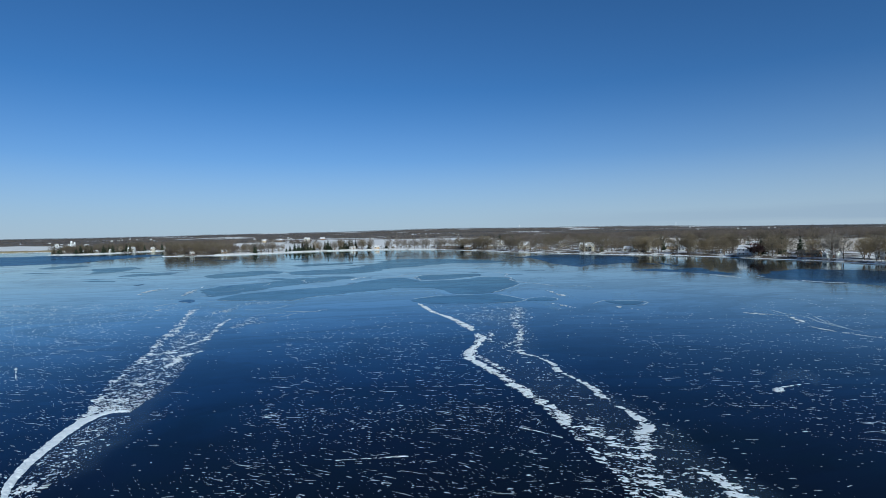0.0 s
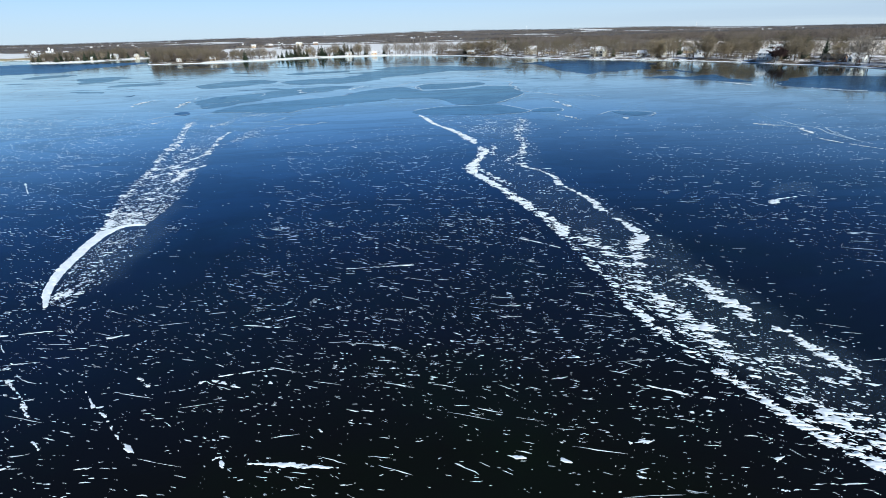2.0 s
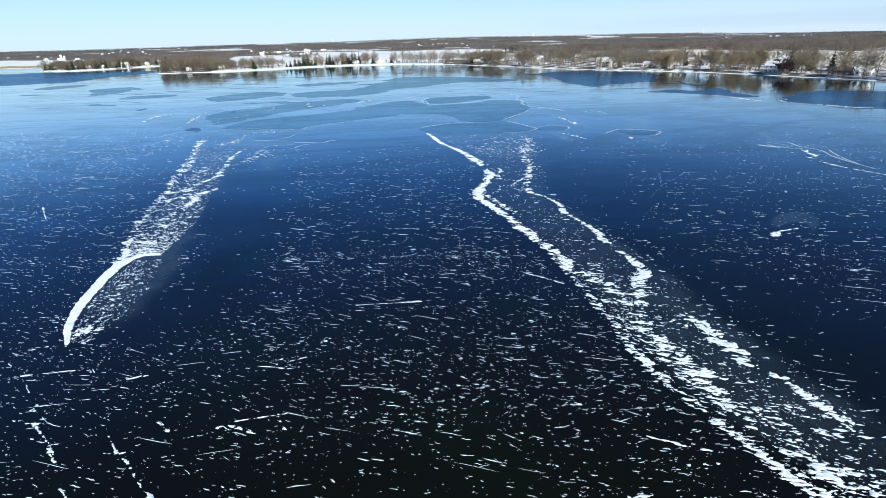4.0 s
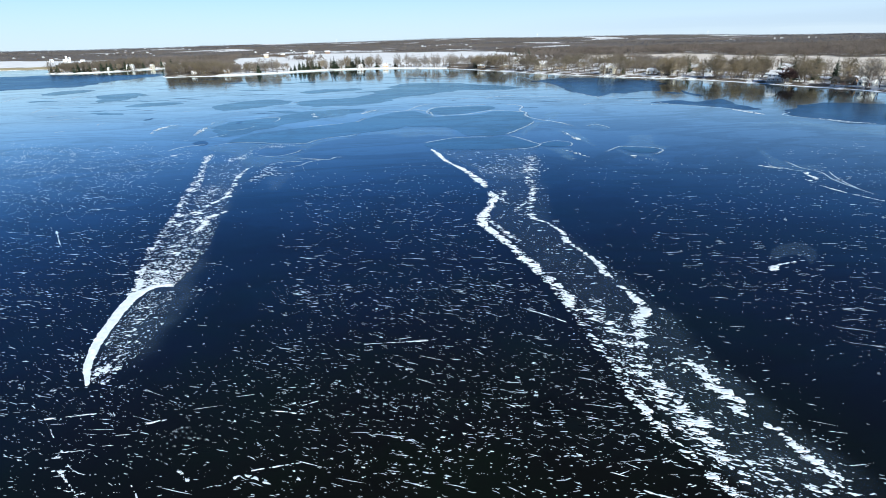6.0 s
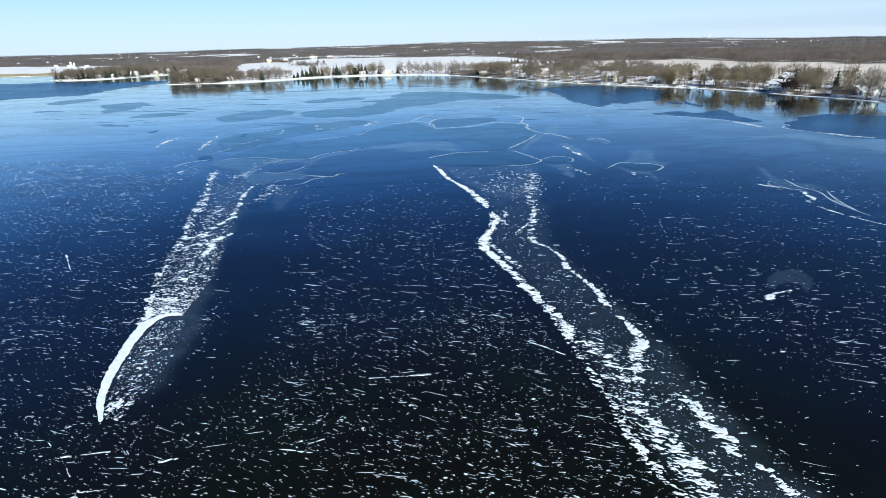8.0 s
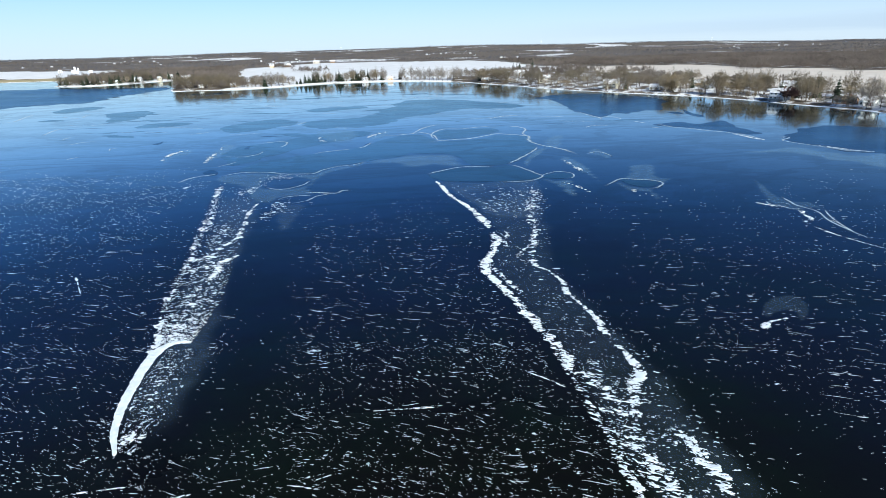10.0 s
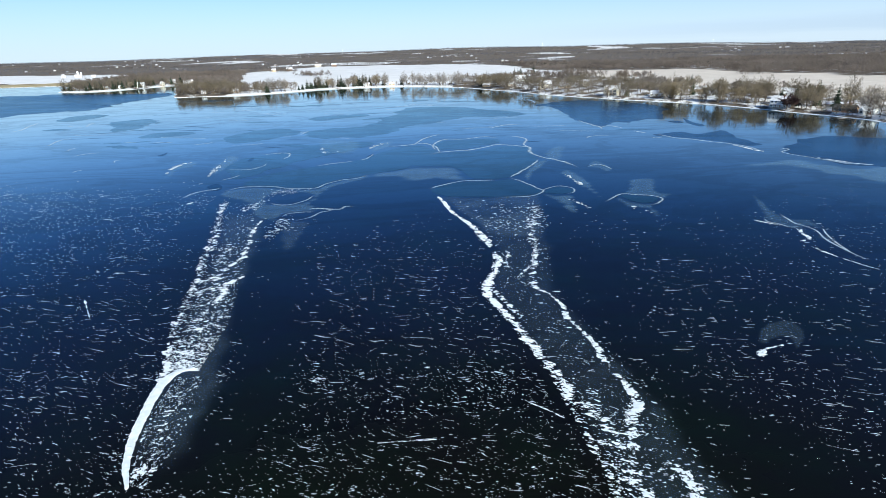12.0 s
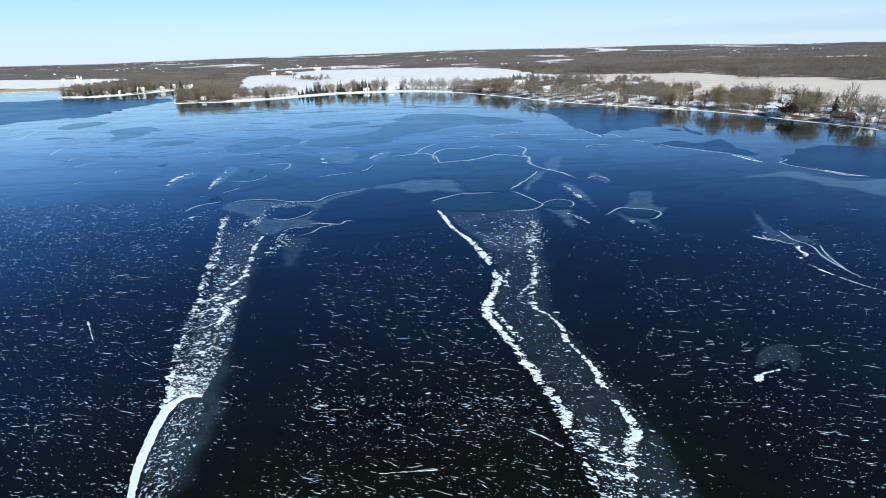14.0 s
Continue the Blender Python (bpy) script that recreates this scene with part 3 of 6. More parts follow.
def flecks(name, x, y, length, width, angle, label):
    """Thin frozen flakes and streaks of snow: ragged slivers, thickest along the middle."""
    n, k = len(x), 3
    t = np.linspace(-1, 1, k + 2)[1:-1][None, :] + rng.uniform(-0.15, 0.15, (n, k))
    body = (1 - t ** 2) ** 0.5
    bend = rng.uniform(-0.5, 0.5, n)[:, None] * width[:, None]
    mid = bend * t ** 2 + rng.normal(0, 0.22, (n, k)) * width[:, None]
    up = mid + rng.uniform(0.12, 1.0, (n, k)) ** 1.3 * body * width[:, None] * 0.75
    low = mid - rng.uniform(0.12, 1.0, (n, k)) ** 1.3 * body * width[:, None] * 0.75
    u = t * length[:, None] / 2
    ends = np.stack([-length / 2, length / 2], 1) * rng.uniform(0.85, 1.1, (n, 2))
    lu = np.concatenate([ends[:, :1], np.repeat(u, 3, 1), ends[:, 1:]], 1)
    lv = np.concatenate([bend, np.stack([low, mid, up], 2).reshape(n, -1), bend], 1)
    rim = rng.uniform(0.014, 0.024, n)[:, None]
    lz = np.concatenate([rim, np.tile(np.array([0, 0.012, 0]), k)[None] + rim, rim], 1)
    ca, sa = np.cos(angle)[:, None], np.sin(angle)[:, None]
    verts = np.stack([x[:, None] + lu * ca - lv * sa, y[:, None] + lu * sa + lv * ca, lz], 2).reshape(-1, 3)
    f = [(0, 1, 2), (0, 2, 3)]
    for a in range(k - 1):
        b = 1 + 3 * a
        f += [(b, b + 3, b + 4), (b, b + 4, b + 1), (b + 1, b + 4, b + 5), (b + 1, b + 5, b + 2)]
    b = 1 + 3 * (k - 1)
    f += [(b, b + 3, b + 1), (b + 1, b + 3, b + 2)]
    tris = (np.array(f)[None] + (np.arange(n) * (3 * k + 2))[:, None, None]).reshape(-1, 3)
    return tagged(soup(name, verts, tris, FLECK), label, "snow", kind="stuff")


# the rim of drifted snow and shelf ice along the water's edge
rim = spline(SHORE[3:-3], 3.0)
tan_ = np.gradient(rim, axis=0)
tan_ /= np.linalg.norm(tan_, axis=1)[:, None]
inland = np.c_[-tan_[:, 1], tan_[:, 0]]
wide = 0.5 + 0.6 * wobble(rim[:, 0], rim[:, 1], 45, 80) + 0.5 * wobble(rim[:, 0], rim[:, 1], 13, 81)
wide = np.clip(wide, 0.05, 2.2) * np.where(rim[:, 0] > 140, 0.5, 1)
verts = []
for k in range(len(rim)):
    for off, up in ((-0.4 - 0.5 * wide[k], 0.02), (-0.2, 0.16), (0.4 * wide[k], 0.3), (1.6 * wide[k], 0.22)):
        q = rim[k] + inland[k] * off
        verts.append((q[0], q[1], up + (0 if off < 0 else 0.21 * off)))
mesh_object("shore_snow", verts, [(4 * k + j, 4 * k + 4 + j, 4 * k + 5 + j, 4 * k + 1 + j) for k in range(len(rim) - 1) for j in range(3)], SNOW, smooth=True)
tagged(bpy.data.objects["shore_snow"], "thin rim of drifted snow along the waterline", "snow", kind="structure")

# other sheets in the ice: dull plates, open leads, milky films and white seams
DULL = "dull grey-blue plate of rough young ice"
OPEN = "dark blue open water rippled by wind"
MILK = "milky translucent film frozen into the ice"
SEAM = "thin white seam of refrozen ice"
LAYER = itertools.count(0.006, 0.0002)
SEED = itertools.count(50, 3)


def crescent(x0, y0, length, depth, tilt, bow):
    """The outline of a curved sliver that tapers to both ends."""
    t = np.linspace(-1, 1, 7)
    u, v, w = length * t, bow * length * (t ** 2 - 0.4), depth * (1 - t ** 2) * rng.uniform(0.6, 1.3, 7) + 0.05
    ring = [(a, b + c) for a, b, c in zip(u, v, w)] + [(a, b - c) for a, b, c in zip(u, v, w)][-2:0:-1]
    return [(x0 + a * math.cos(tilt) - b * math.sin(tilt), y0 + a * math.sin(tilt) + b * math.cos(tilt)) for a, b in ring]


# thin leads, rafted edges and plates strewn over the far ice
for k in range(190):
    y0 = rng.uniform(330, 760)
    x0 = rng.uniform(-0.78 * y0, min(0.3 * y0, 150))
    if x0 > 40 and y0 > 380 or shore_distance(x0, y0) > -50 or x0 < -0.55 * y0 and y0 > 480:
        continue
    far = y0 / 400
    tilt, bow = rng.normal(0.05, 0.22), rng.normal(0, 0.13)
    kind = rng.random()
    if kind < 0.42:
        patch("open_lead", crescent(x0, y0, rng.uniform(4, 15) * far, rng.uniform(0.3, 1.3) * far, tilt, bow), WATER, OPEN, next(LAYER), 0.3, next(SEED))
    elif kind < 0.52:
        patch("ice_plate", crescent(x0, y0, rng.uniform(8, 26) * far, rng.uniform(1.5, 5) * far, tilt, bow), ROUGH_ICE, DULL, next(LAYER), 2.2, next(SEED))
    else:
        run = rng.uniform(4, 11) * far
        rows = [(x0 + run * j * math.cos(tilt), y0 + run * (j * math.sin(tilt) + bow * 1.5 * (j - 1.5) ** 2), rng.uniform(0.5, 1.1) * far) for j in range(4)]
        film("ice_seam", rows, FILM_LINE, SEAM, next(LAYER), 2.5)

veil("ice_film", [(192, -93, -73.8), (183, -90, -70.8), (165, -83, -65.3), (150, -78, -61.8), (137, -74, -58.8), (123, -69, -55.8), (114, -67, -53.8), (106, -65, -51.8), (96, -62, -48.3), (90, -60, -46.8), (84, -57, -45.1),
                  (75, -55.5, -42.6), (67, -54, -41.4), (61, -52, -40.6), (57, -50, -41), (54.5, -48.5, -42.8)], FILM, MILK, 0.010, 0.3, 0.38)
veil("ice_film", [(204, -11, 26), (192, -9, 26), (184, -6, 26), (170, 0, 26), (161, 2, 25.5), (147, 6, 24), (138, 6, 23), (124, 4, 21.6), (118, 3, 21.3), (112, 4.3, 22.4), (104, 7.6, 24), (95, 9.7, 26), (87, 12.5, 28), (78, 14.9, 30),
                  (70, 15.2, 31), (62, 16.5, 32), (54, 17.5, 33.5), (50, 18.5, 34.6), (45, 19.8, 36), (40, 22, 38), (33, 26, 41), (26, 31, 45)], FILM_FINE, MILK, 0.0105, 0.2, 0.3)
# plates of dull young ice round the heads of the two drifts, and further out
patch("ice_plate", [(-98.6, 229.8), (-98.6, 243.8), (-89.6, 257.3), (-75.1, 269), (-59.4, 280.1), (-52.6, 293.2), (-44.2, 312.7), (-30.6, 326.1), (-21.4, 313.6), (-15.7, 295.6), (-25.2, 278), (-29.4, 260.6), (-36.8, 253.7), (-46.6, 247.4), (-56.3, 236.9), (-61.3, 231), (-64.3, 223.2), (-76.5, 223.2), (-92.6, 227.4)], ROUGH_ICE, DULL, next(LAYER), 0.6, next(SEED))
patch("ice_plate", [(-18.7, 294.3), (-8, 299.7), (7.7, 304.7), (17.8, 316.1), (33.7, 312.2), (35.6, 301.3), (35.5, 285), (34.4, 271.8), (27.4, 253.9), (19.4, 238.1), (12.9, 233.3), (3.1, 235.2), (-0.6, 239.9), (-3.2, 253), (-10.2, 262.6), (-27.2, 267)], ROUGH_ICE, DULL, next(LAYER), 0.6, next(SEED))
patch("ice_plate", [(-15.3, 215.8), (-6.8, 226.6), (4.1, 228.8), (12.6, 229.1), (17.7, 231.8), (24.9, 220.2), (28.7, 210.7), (26.5, 205.7), (15.4, 203.1), (2.4, 204), (-8.6, 205.6)], ROUGH_ICE, DULL, next(LAYER), 0.3, next(SEED))
patch("ice_plate", [(29.2, 209.8), (35.8, 216.5), (40.9, 213.4), (40.6, 208.1), (36.3, 205.8), (31, 207.1)], ROUGH_ICE, DULL, next(LAYER), 0.2, next(SEED))
patch("ice_plate", [(57.5, 202.7), (62, 201.5), (67.7, 199.5), (69.6, 197), (65, 191.2), (59.6, 193.1)], ROUGH_ICE, DULL, next(LAYER), 0.2, next(SEED))
patch("ice_plate", [(-18.1, 313.2), (-18.3, 332.5), (-12.3, 340.1), (1.8, 342.5), (16, 344.9), (20.5, 331.5), (11.5, 320.7), (1.4, 310.8), (-9.8, 306.8)], ROUGH_ICE, DULL, next(LAYER), 0.4, next(SEED))
patch("ice_plate", [(-114, 393.7), (-98.7, 408.4), (-79, 417.2), (-73.2, 435.5), (-62.5, 498.5), (-56.7, 544.7), (-12.4, 544.6), (19.3, 512.4), (51.8, 478.5), (38.2, 461.2), (-1.5, 457.7), (-19.4, 435.9), (-43.9, 411.2), (-52.5, 378.9), (-69.7, 364), (-100.1, 363.6)], ROUGH_ICE, DULL, next(LAYER), 3, next(SEED))
patch("ice_plate", [(-136.2, 476.2), (-127.4, 490.5), (-93.6, 500.6), (-86.1, 486.4), (-107.8, 470.7), (-124.4, 458.8)], ROUGH_ICE, DULL, next(LAYER), 1.5, next(SEED))
patch("ice_plate", [(-276.7, 419.1), (-291.4, 446.5), (-316.8, 479.1), (-309.9, 493.3), (-293.9, 502.5), (-277.7, 487.3), (-266.5, 449), (-267.1, 429.7)], ROUGH_ICE, DULL, next(LAYER), 2, next(SEED))
patch("ice_plate", [(-233.2, 382.5), (-234.6, 404), (-215.7, 409.6), (-201.1, 401.7), (-211.5, 384.5)], ROUGH_ICE, DULL, next(LAYER), 1.5, next(SEED))
patch("ice_plate", [(-166.7, 370.7), (-160.3, 401), (-139.3, 415), (-118.8, 389.1), (-133.9, 361.3), (-148.5, 349.8)], ROUGH_ICE, DULL, next(LAYER), 1.5, next(SEED))
patch("ice_plate", [(-124.4, 273.8), (-120.8, 295.9), (-106, 309.3), (-92.6, 334.1), (-66, 343.1), (-58.4, 329.7), (-82.2, 293.3), (-93.9, 270.8), (-103.2, 248.8), (-109.7, 244.7)], ROUGH_ICE, DULL, next(LAYER), 1.5, next(SEED))
patch("ice_plate", [(-386.8, 511.7), (-392.4, 543.7), (-379.7, 555.4), (-355.8, 541), (-358.5, 510.6), (-364.3, 495.4)], ROUGH_ICE, DULL, next(LAYER), 2, next(SEED))
# open water
patch("open_water", [(66.7, 541.3), (77.3, 528.3), (81.4, 498.3), (82.1, 460), (82.6, 437.5), (87.8, 400.6), (92.2, 388.1), (99.9, 392.6), (107, 409.5), (117, 404.5), (132.2, 421), (147.8, 421.4), (159, 459.7), (174.8, 495.2), (160.3, 539.3), (114.9, 580.7)], WATER, OPEN, next(LAYER), 1.5, next(SEED))
patch("open_water", [(116.2, 346.1), (126.8, 351.5), (135.1, 355), (144.8, 344.1), (162.9, 357.9), (158.4, 328.9), (160.2, 312.7), (159.3, 301.7), (151.5, 300.9), (145.5, 314.6), (134.3, 326.1), (125.6, 333.6)], WATER, OPEN, next(LAYER), 1.2, next(SEED))
patch("open_water", [(166.2, 290.5), (177.5, 304.8), (195.2, 319.6), (211.4, 325.5), (232.2, 314.4), (238.9, 291.5), (190.8, 229.4), (182.6, 243.7), (171.9, 249.6), (166.1, 260.6), (162.2, 272.3)], WATER, OPEN, next(LAYER), 1.5, next(SEED))
patch("open_water", [(-806.3, 882.8), (-754, 888.3), (-701.2, 893.8), (-672.9, 907.2), (-553.6, 869.5), (-468.6, 864.1), (-432.2, 811), (-434.1, 739.6), (-431.4, 678.2), (-420, 611.9), (-463.4, 583), (-474.5, 550.7), (-489, 526.6)], WATER, OPEN, next(LAYER), 5, next(SEED))
patch("open_water", [(145.6, 405.5), (152.3, 407.5), (154, 397.8), (148.1, 395.9)], WATER, OPEN, next(LAYER), 0.4, next(SEED))
patch("open_water", [(162.6, 421.9), (160.2, 399.8), (162, 381.8), (157.4, 377.1), (155.5, 394.6)], WATER, OPEN, next(LAYER), 0.4, next(SEED))
patch("open_water", [(-114.4, 229.1), (-114.2, 233.1), (-111, 232.9), (-107.2, 227.5), (-106.6, 221.6), (-110.6, 223.8)], WATER, OPEN, next(LAYER), 0.6, next(SEED))
patch("open_water", [(-54.5, 291.8), (-53.4, 298.2), (-51.8, 298), (-52, 291.6)], WATER, OPEN, next(LAYER), 0.2, next(SEED))
patch("open_water", [(-180.6, 309.2), (-179.3, 314.2), (-180.1, 319.8), (-176.6, 310.4), (-177.5, 307.1)], WATER, OPEN, next(LAYER), 0.2, next(SEED))
patch("open_water", [(-118.5, 286.3), (-119.2, 294.1), (-117.6, 294), (-115.9, 286)], WATER, OPEN, next(LAYER), 0.2, next(SEED))
# milky sheets with their dark ponds
sheet([(-103.9, 215.8), (-100.5, 222.1), (-92.3, 226.3), (-76.2, 222.2), (-64.8, 221.3), (-61, 230), (-56.1, 235.8), (-48.6, 244.1), (-44.8, 244.9), (-47.2, 236.2), (-53.5, 229.3), (-57.1, 223.7), (-58.8, 215.3), (-59, 204.1), (-59.5, 197.7), (-56.2, 191.4), (-55.4, 178.3), (-59.7, 174.7), (-63.3, 173.6), (-70.3, 177.2), (-74.1, 179.3), (-81.1, 190), (-87.8, 201.9), (-97.2, 208.3)], [[(-77.3, 200.4), (-80.1, 212.4), (-75.9, 217.5), (-66.7, 214.1), (-61.9, 206.8), (-63.8, 199.5), (-69.5, 196.8)], [(-66.1, 179.5), (-64.8, 184.8), (-60.1, 186.6), (-55.3, 186.4), (-55.4, 179.6), (-60.3, 176.6)]], FILM_FAR, MILK, next(LAYER), 2.5, 2.5, 0.5, 0.8)
sheet([(-64.3, 175.6), (-54.4, 175), (-52.4, 162.1), (-51.6, 151.7), (-52.1, 146.1), (-53.4, 143.4), (-57.8, 152.9)], [], FILM, MILK, next(LAYER), 3, 3, 0.8, 0.8)
sheet([(-48.6, 244.1), (-43.1, 250.6), (-34.3, 255.9), (-23.9, 261.3), (-10.1, 261.3), (-3.2, 251.8), (-1.4, 237.7), (5.5, 232.8), (11.5, 230.3), (2.9, 226.9), (-6.8, 230.7), (-14.4, 234.5), (-21.6, 230.9), (-28, 233.5), (-35.1, 240.6), (-42.8, 240.2)], [], FILM_FAR, MILK, next(LAYER), 5, 4, 0.7, 0.8)
sheet([(-12.5, 203.4), (4.6, 203.9), (27.5, 204.8), (27.1, 187.1), (23.7, 159.6), (16.6, 154.7), (8.2, 155.1), (3.3, 163.3), (-2, 178.6)], [[(1.6, 183.7), (4.1, 187.8), (11.4, 191.7), (15.3, 190), (13.3, 181.7), (7.6, 178)]], FILM, MILK, next(LAYER), 4, 2, 0.75, 0.8)
sheet([(24.2, 236.6), (28.8, 255), (34.8, 270.3), (39.9, 271.2), (35, 255.6), (29.9, 244), (26.3, 229)], [], FILM_FAR, MILK, next(LAYER), 2, 2, 0.6, 0.8)
sheet([(37.7, 275.7), (43.5, 302.1), (51.6, 313.7), (55.6, 309.5), (49.1, 278.9), (44.8, 272.1)], [], FILM_FAR, MILK, next(LAYER), 4, 3, 0.5, 0.8)
sheet([(27.7, 206.5), (33.9, 204.3), (39.6, 203.9), (38.7, 188.5), (36.8, 179), (33.4, 183.2), (32.2, 194.1)], [], FILM_FAR, MILK, next(LAYER), 3, 2, 0.7, 0.8)
sheet([(41.1, 244.1), (46.2, 248.4), (49.9, 235.5), (50.7, 222), (50.1, 208.3), (49.5, 196.8), (47.8, 205.9), (45, 216.8), (42.8, 229.7)], [], FILM_FAR, MILK, next(LAYER), 2.5, 2, 0.7, 0.8)
sheet([(55.5, 254.9), (60.7, 267.6), (64.7, 267.2), (66.6, 248.9), (62.1, 243.4), (59.1, 252.1)], [], FILM_FAR, MILK, next(LAYER), 2, 1.5, 0.5, 0.8)
sheet([(55.2, 201.2), (61.5, 210.9), (66.7, 225.7), (72.8, 230.3), (79.2, 226.7), (75.3, 216.3), (73.5, 205.7), (77.2, 202.9), (70.9, 193.8), (65.2, 186.8), (63.5, 174.9), (60, 172.6), (60.7, 183.6), (55.4, 185.3), (53.8, 192.7)], [[(56.6, 201.1), (62, 201.5), (67.7, 199.5), (69.8, 197), (64.8, 190.5), (58.6, 193.1)]], FILM_FAR, MILK, next(LAYER), 3, 2.5, 0.5, 0.8)
sheet([(104.4, 199.4), (104.7, 193.1), (101.3, 177.2), (102.1, 170.3), (107.1, 168.2), (106.8, 161.4), (103.7, 153.3), (102.3, 146.2), (101.2, 137.6), (99.6, 140.2), (100.3, 147.2), (99.2, 152), (98.4, 156), (96.9, 159.2), (94, 166.6), (97.3, 179.4)], [[(102.6, 162.2), (105.2, 159.9), (103, 153.8), (100.1, 153.4), (100.3, 158)]], FILM_FAR, MILK, next(LAYER), 1.8, 1.6, 0.35, 0.6)
sheet([(54.2, 94.1), (56.9, 98.5), (60.8, 101.2), (64, 101.9), (65.2, 99.7), (64.3, 95.5), (61.5, 91.6), (58.7, 89.6), (60, 92.4), (60, 94.7), (57.5, 93.9), (54.4, 91.6)], [], FILM, MILK, next(LAYER), 0.9, 0.8, 0.7, 0.3)
sheet([(126.3, 250.5), (137.5, 258.3), (154.5, 263.2), (161.6, 253.2), (167.5, 242.8), (185.2, 244.7), (197.2, 237.6), (171.4, 204.4), (161, 210.5), (155.5, 224.3), (149, 232.1), (144.4, 245.1)], [], FILM_FAR, MILK, next(LAYER), 6, 6, 0.8, 1.2)
sheet([(-143.4, 247.6), (-152, 268.3), (-154.3, 281), (-152.3, 288.3), (-145.1, 287.5), (-141.8, 272.7), (-145.8, 267.7), (-142, 252.2)], [], FILM_FAR, MILK, next(LAYER), 3, 2, 0.6, 0.8)
sheet([(-124.1, 250.6), (-131.2, 269), (-133.3, 286.3), (-137.1, 304.3), (-126.5, 298.1), (-122.5, 276.4), (-121.3, 262.8), (-121.2, 252.8)], [], FILM_FAR, MILK, next(LAYER), 3, 2, 0.7, 0.8)
sheet([(-92.6, 334.1), (-95.1, 351.4), (-86.6, 354.8), (-67.8, 343.4), (-63.1, 311.4), (-69.9, 301.8), (-79.8, 309.8)], [], FILM_FAR, MILK, next(LAYER), 4, 3, 0.6, 0.8)
sheet([(-55.4, 310.5), (-57.3, 333.6), (-46.5, 344.8), (-45.7, 324.1), (-51, 309.9)], [], FILM_FAR, MILK, next(LAYER), 3, 2, 0.7, 0.8)
# white seams
film("ice_seam", [(-115.9, 209.6, 0.41), (-115, 216.6, 0.9), (-112.3, 221.1, 0.9), (-108.5, 223.7, 0.9), (-106.5, 226.4, 0.41)], FILM_LINE, SEAM, next(LAYER), 1)
film("ice_seam", [(-104.7, 217.7, 0.27), (-100.9, 223.1, 0.6), (-97.4, 226.7, 0.6), (-92.6, 227.4, 0.6), (-85, 226.8, 0.6), (-76.5, 223.2, 0.6), (-69, 222.6, 0.6), (-64.3, 223.2, 0.6), (-61.3, 231, 0.6), (-56.3, 236.9, 0.6), (-50.4, 239.7, 0.6), (-45.4, 248.4, 0.27)], FILM_LINE, SEAM, next(LAYER), 1)
film("ice_seam", [(-66.2, 180.2, 0.23), (-64.8, 184.8, 0.5), (-60.1, 186.6, 0.5), (-55.3, 186.4, 0.23)], FILM_LINE, SEAM, next(LAYER), 1)
film("ice_seam", [(-59.2, 190.9, 0.36), (-53.9, 190.6, 0.8), (-47.4, 189.4, 0.8), (-45.6, 193, 0.8), (-42.2, 192.8, 0.36)], FILM_LINE, SEAM, next(LAYER), 1)
film("ice_seam", [(-60.1, 176, 0.18), (-55.4, 180.2, 0.4), (-53.7, 185.6, 0.4), (-51.1, 187.5, 0.4), (-48.9, 188.8, 0.18)], FILM_LINE, SEAM, next(LAYER), 1)
film("ice_seam", [(-77.3, 200.4, 0.27), (-72.8, 197, 0.6), (-67.5, 197.4, 0.6), (-63.5, 202.7, 0.6), (-62.1, 210.2, 0.27)], FILM_LINE, SEAM, next(LAYER), 1)
film("ice_seam", [(-16.5, 216.8, 0.34), (-12.6, 222.2, 0.75), (-6.8, 227.6, 0.75), (-1.9, 230.3, 0.75), (4.2, 230.9, 0.75), (13.9, 231.1, 0.34)], FILM_LINE, SEAM, next(LAYER), 1)
film("ice_seam", [(17.7, 235, 0.32), (21.2, 230.5, 0.7), (25.1, 222.1, 0.7), (27.7, 215.3, 0.7), (29.3, 210.7, 0.7), (26.5, 205.7, 0.7), (20.7, 202.8, 0.7), (11, 202.6, 0.32)], FILM_LINE, SEAM, next(LAYER), 1)
film("ice_seam", [(17.7, 235, 0.41), (22.4, 243.5, 0.9), (27.4, 253.9, 0.9), (32.9, 266.4, 0.9), (36, 275.9, 0.41)], FILM_LINE, SEAM, next(LAYER), 1)
film("ice_seam", [(28.7, 210.7, 0.27), (32.3, 215.9, 0.6), (36.1, 218.4, 0.6), (39.4, 217.2, 0.6), (41.6, 214.2, 0.6), (41, 208.1, 0.6), (37.4, 205.8, 0.27)], FILM_LINE, SEAM, next(LAYER), 1)
film("ice_seam", [(-76.6, 269.1, 0.36), (-68.8, 275.3, 0.8), (-59.4, 280.1, 0.36)], FILM_LINE, SEAM, next(LAYER), 1)
film("ice_seam", [(-56.6, 282.8, 0.36), (-53.7, 287.1, 0.8), (-52.1, 299.7, 0.36)], FILM_LINE, SEAM, next(LAYER), 1)
film("ice_seam", [(-49.1, 324.6, 0.5), (-39, 325.2, 1.1), (-30.9, 330.1, 1.1), (-25.8, 331.5, 1.1), (-18.3, 318.8, 1.1), (-15.3, 300.5, 0.5)], FILM_LINE, SEAM, next(LAYER), 1)
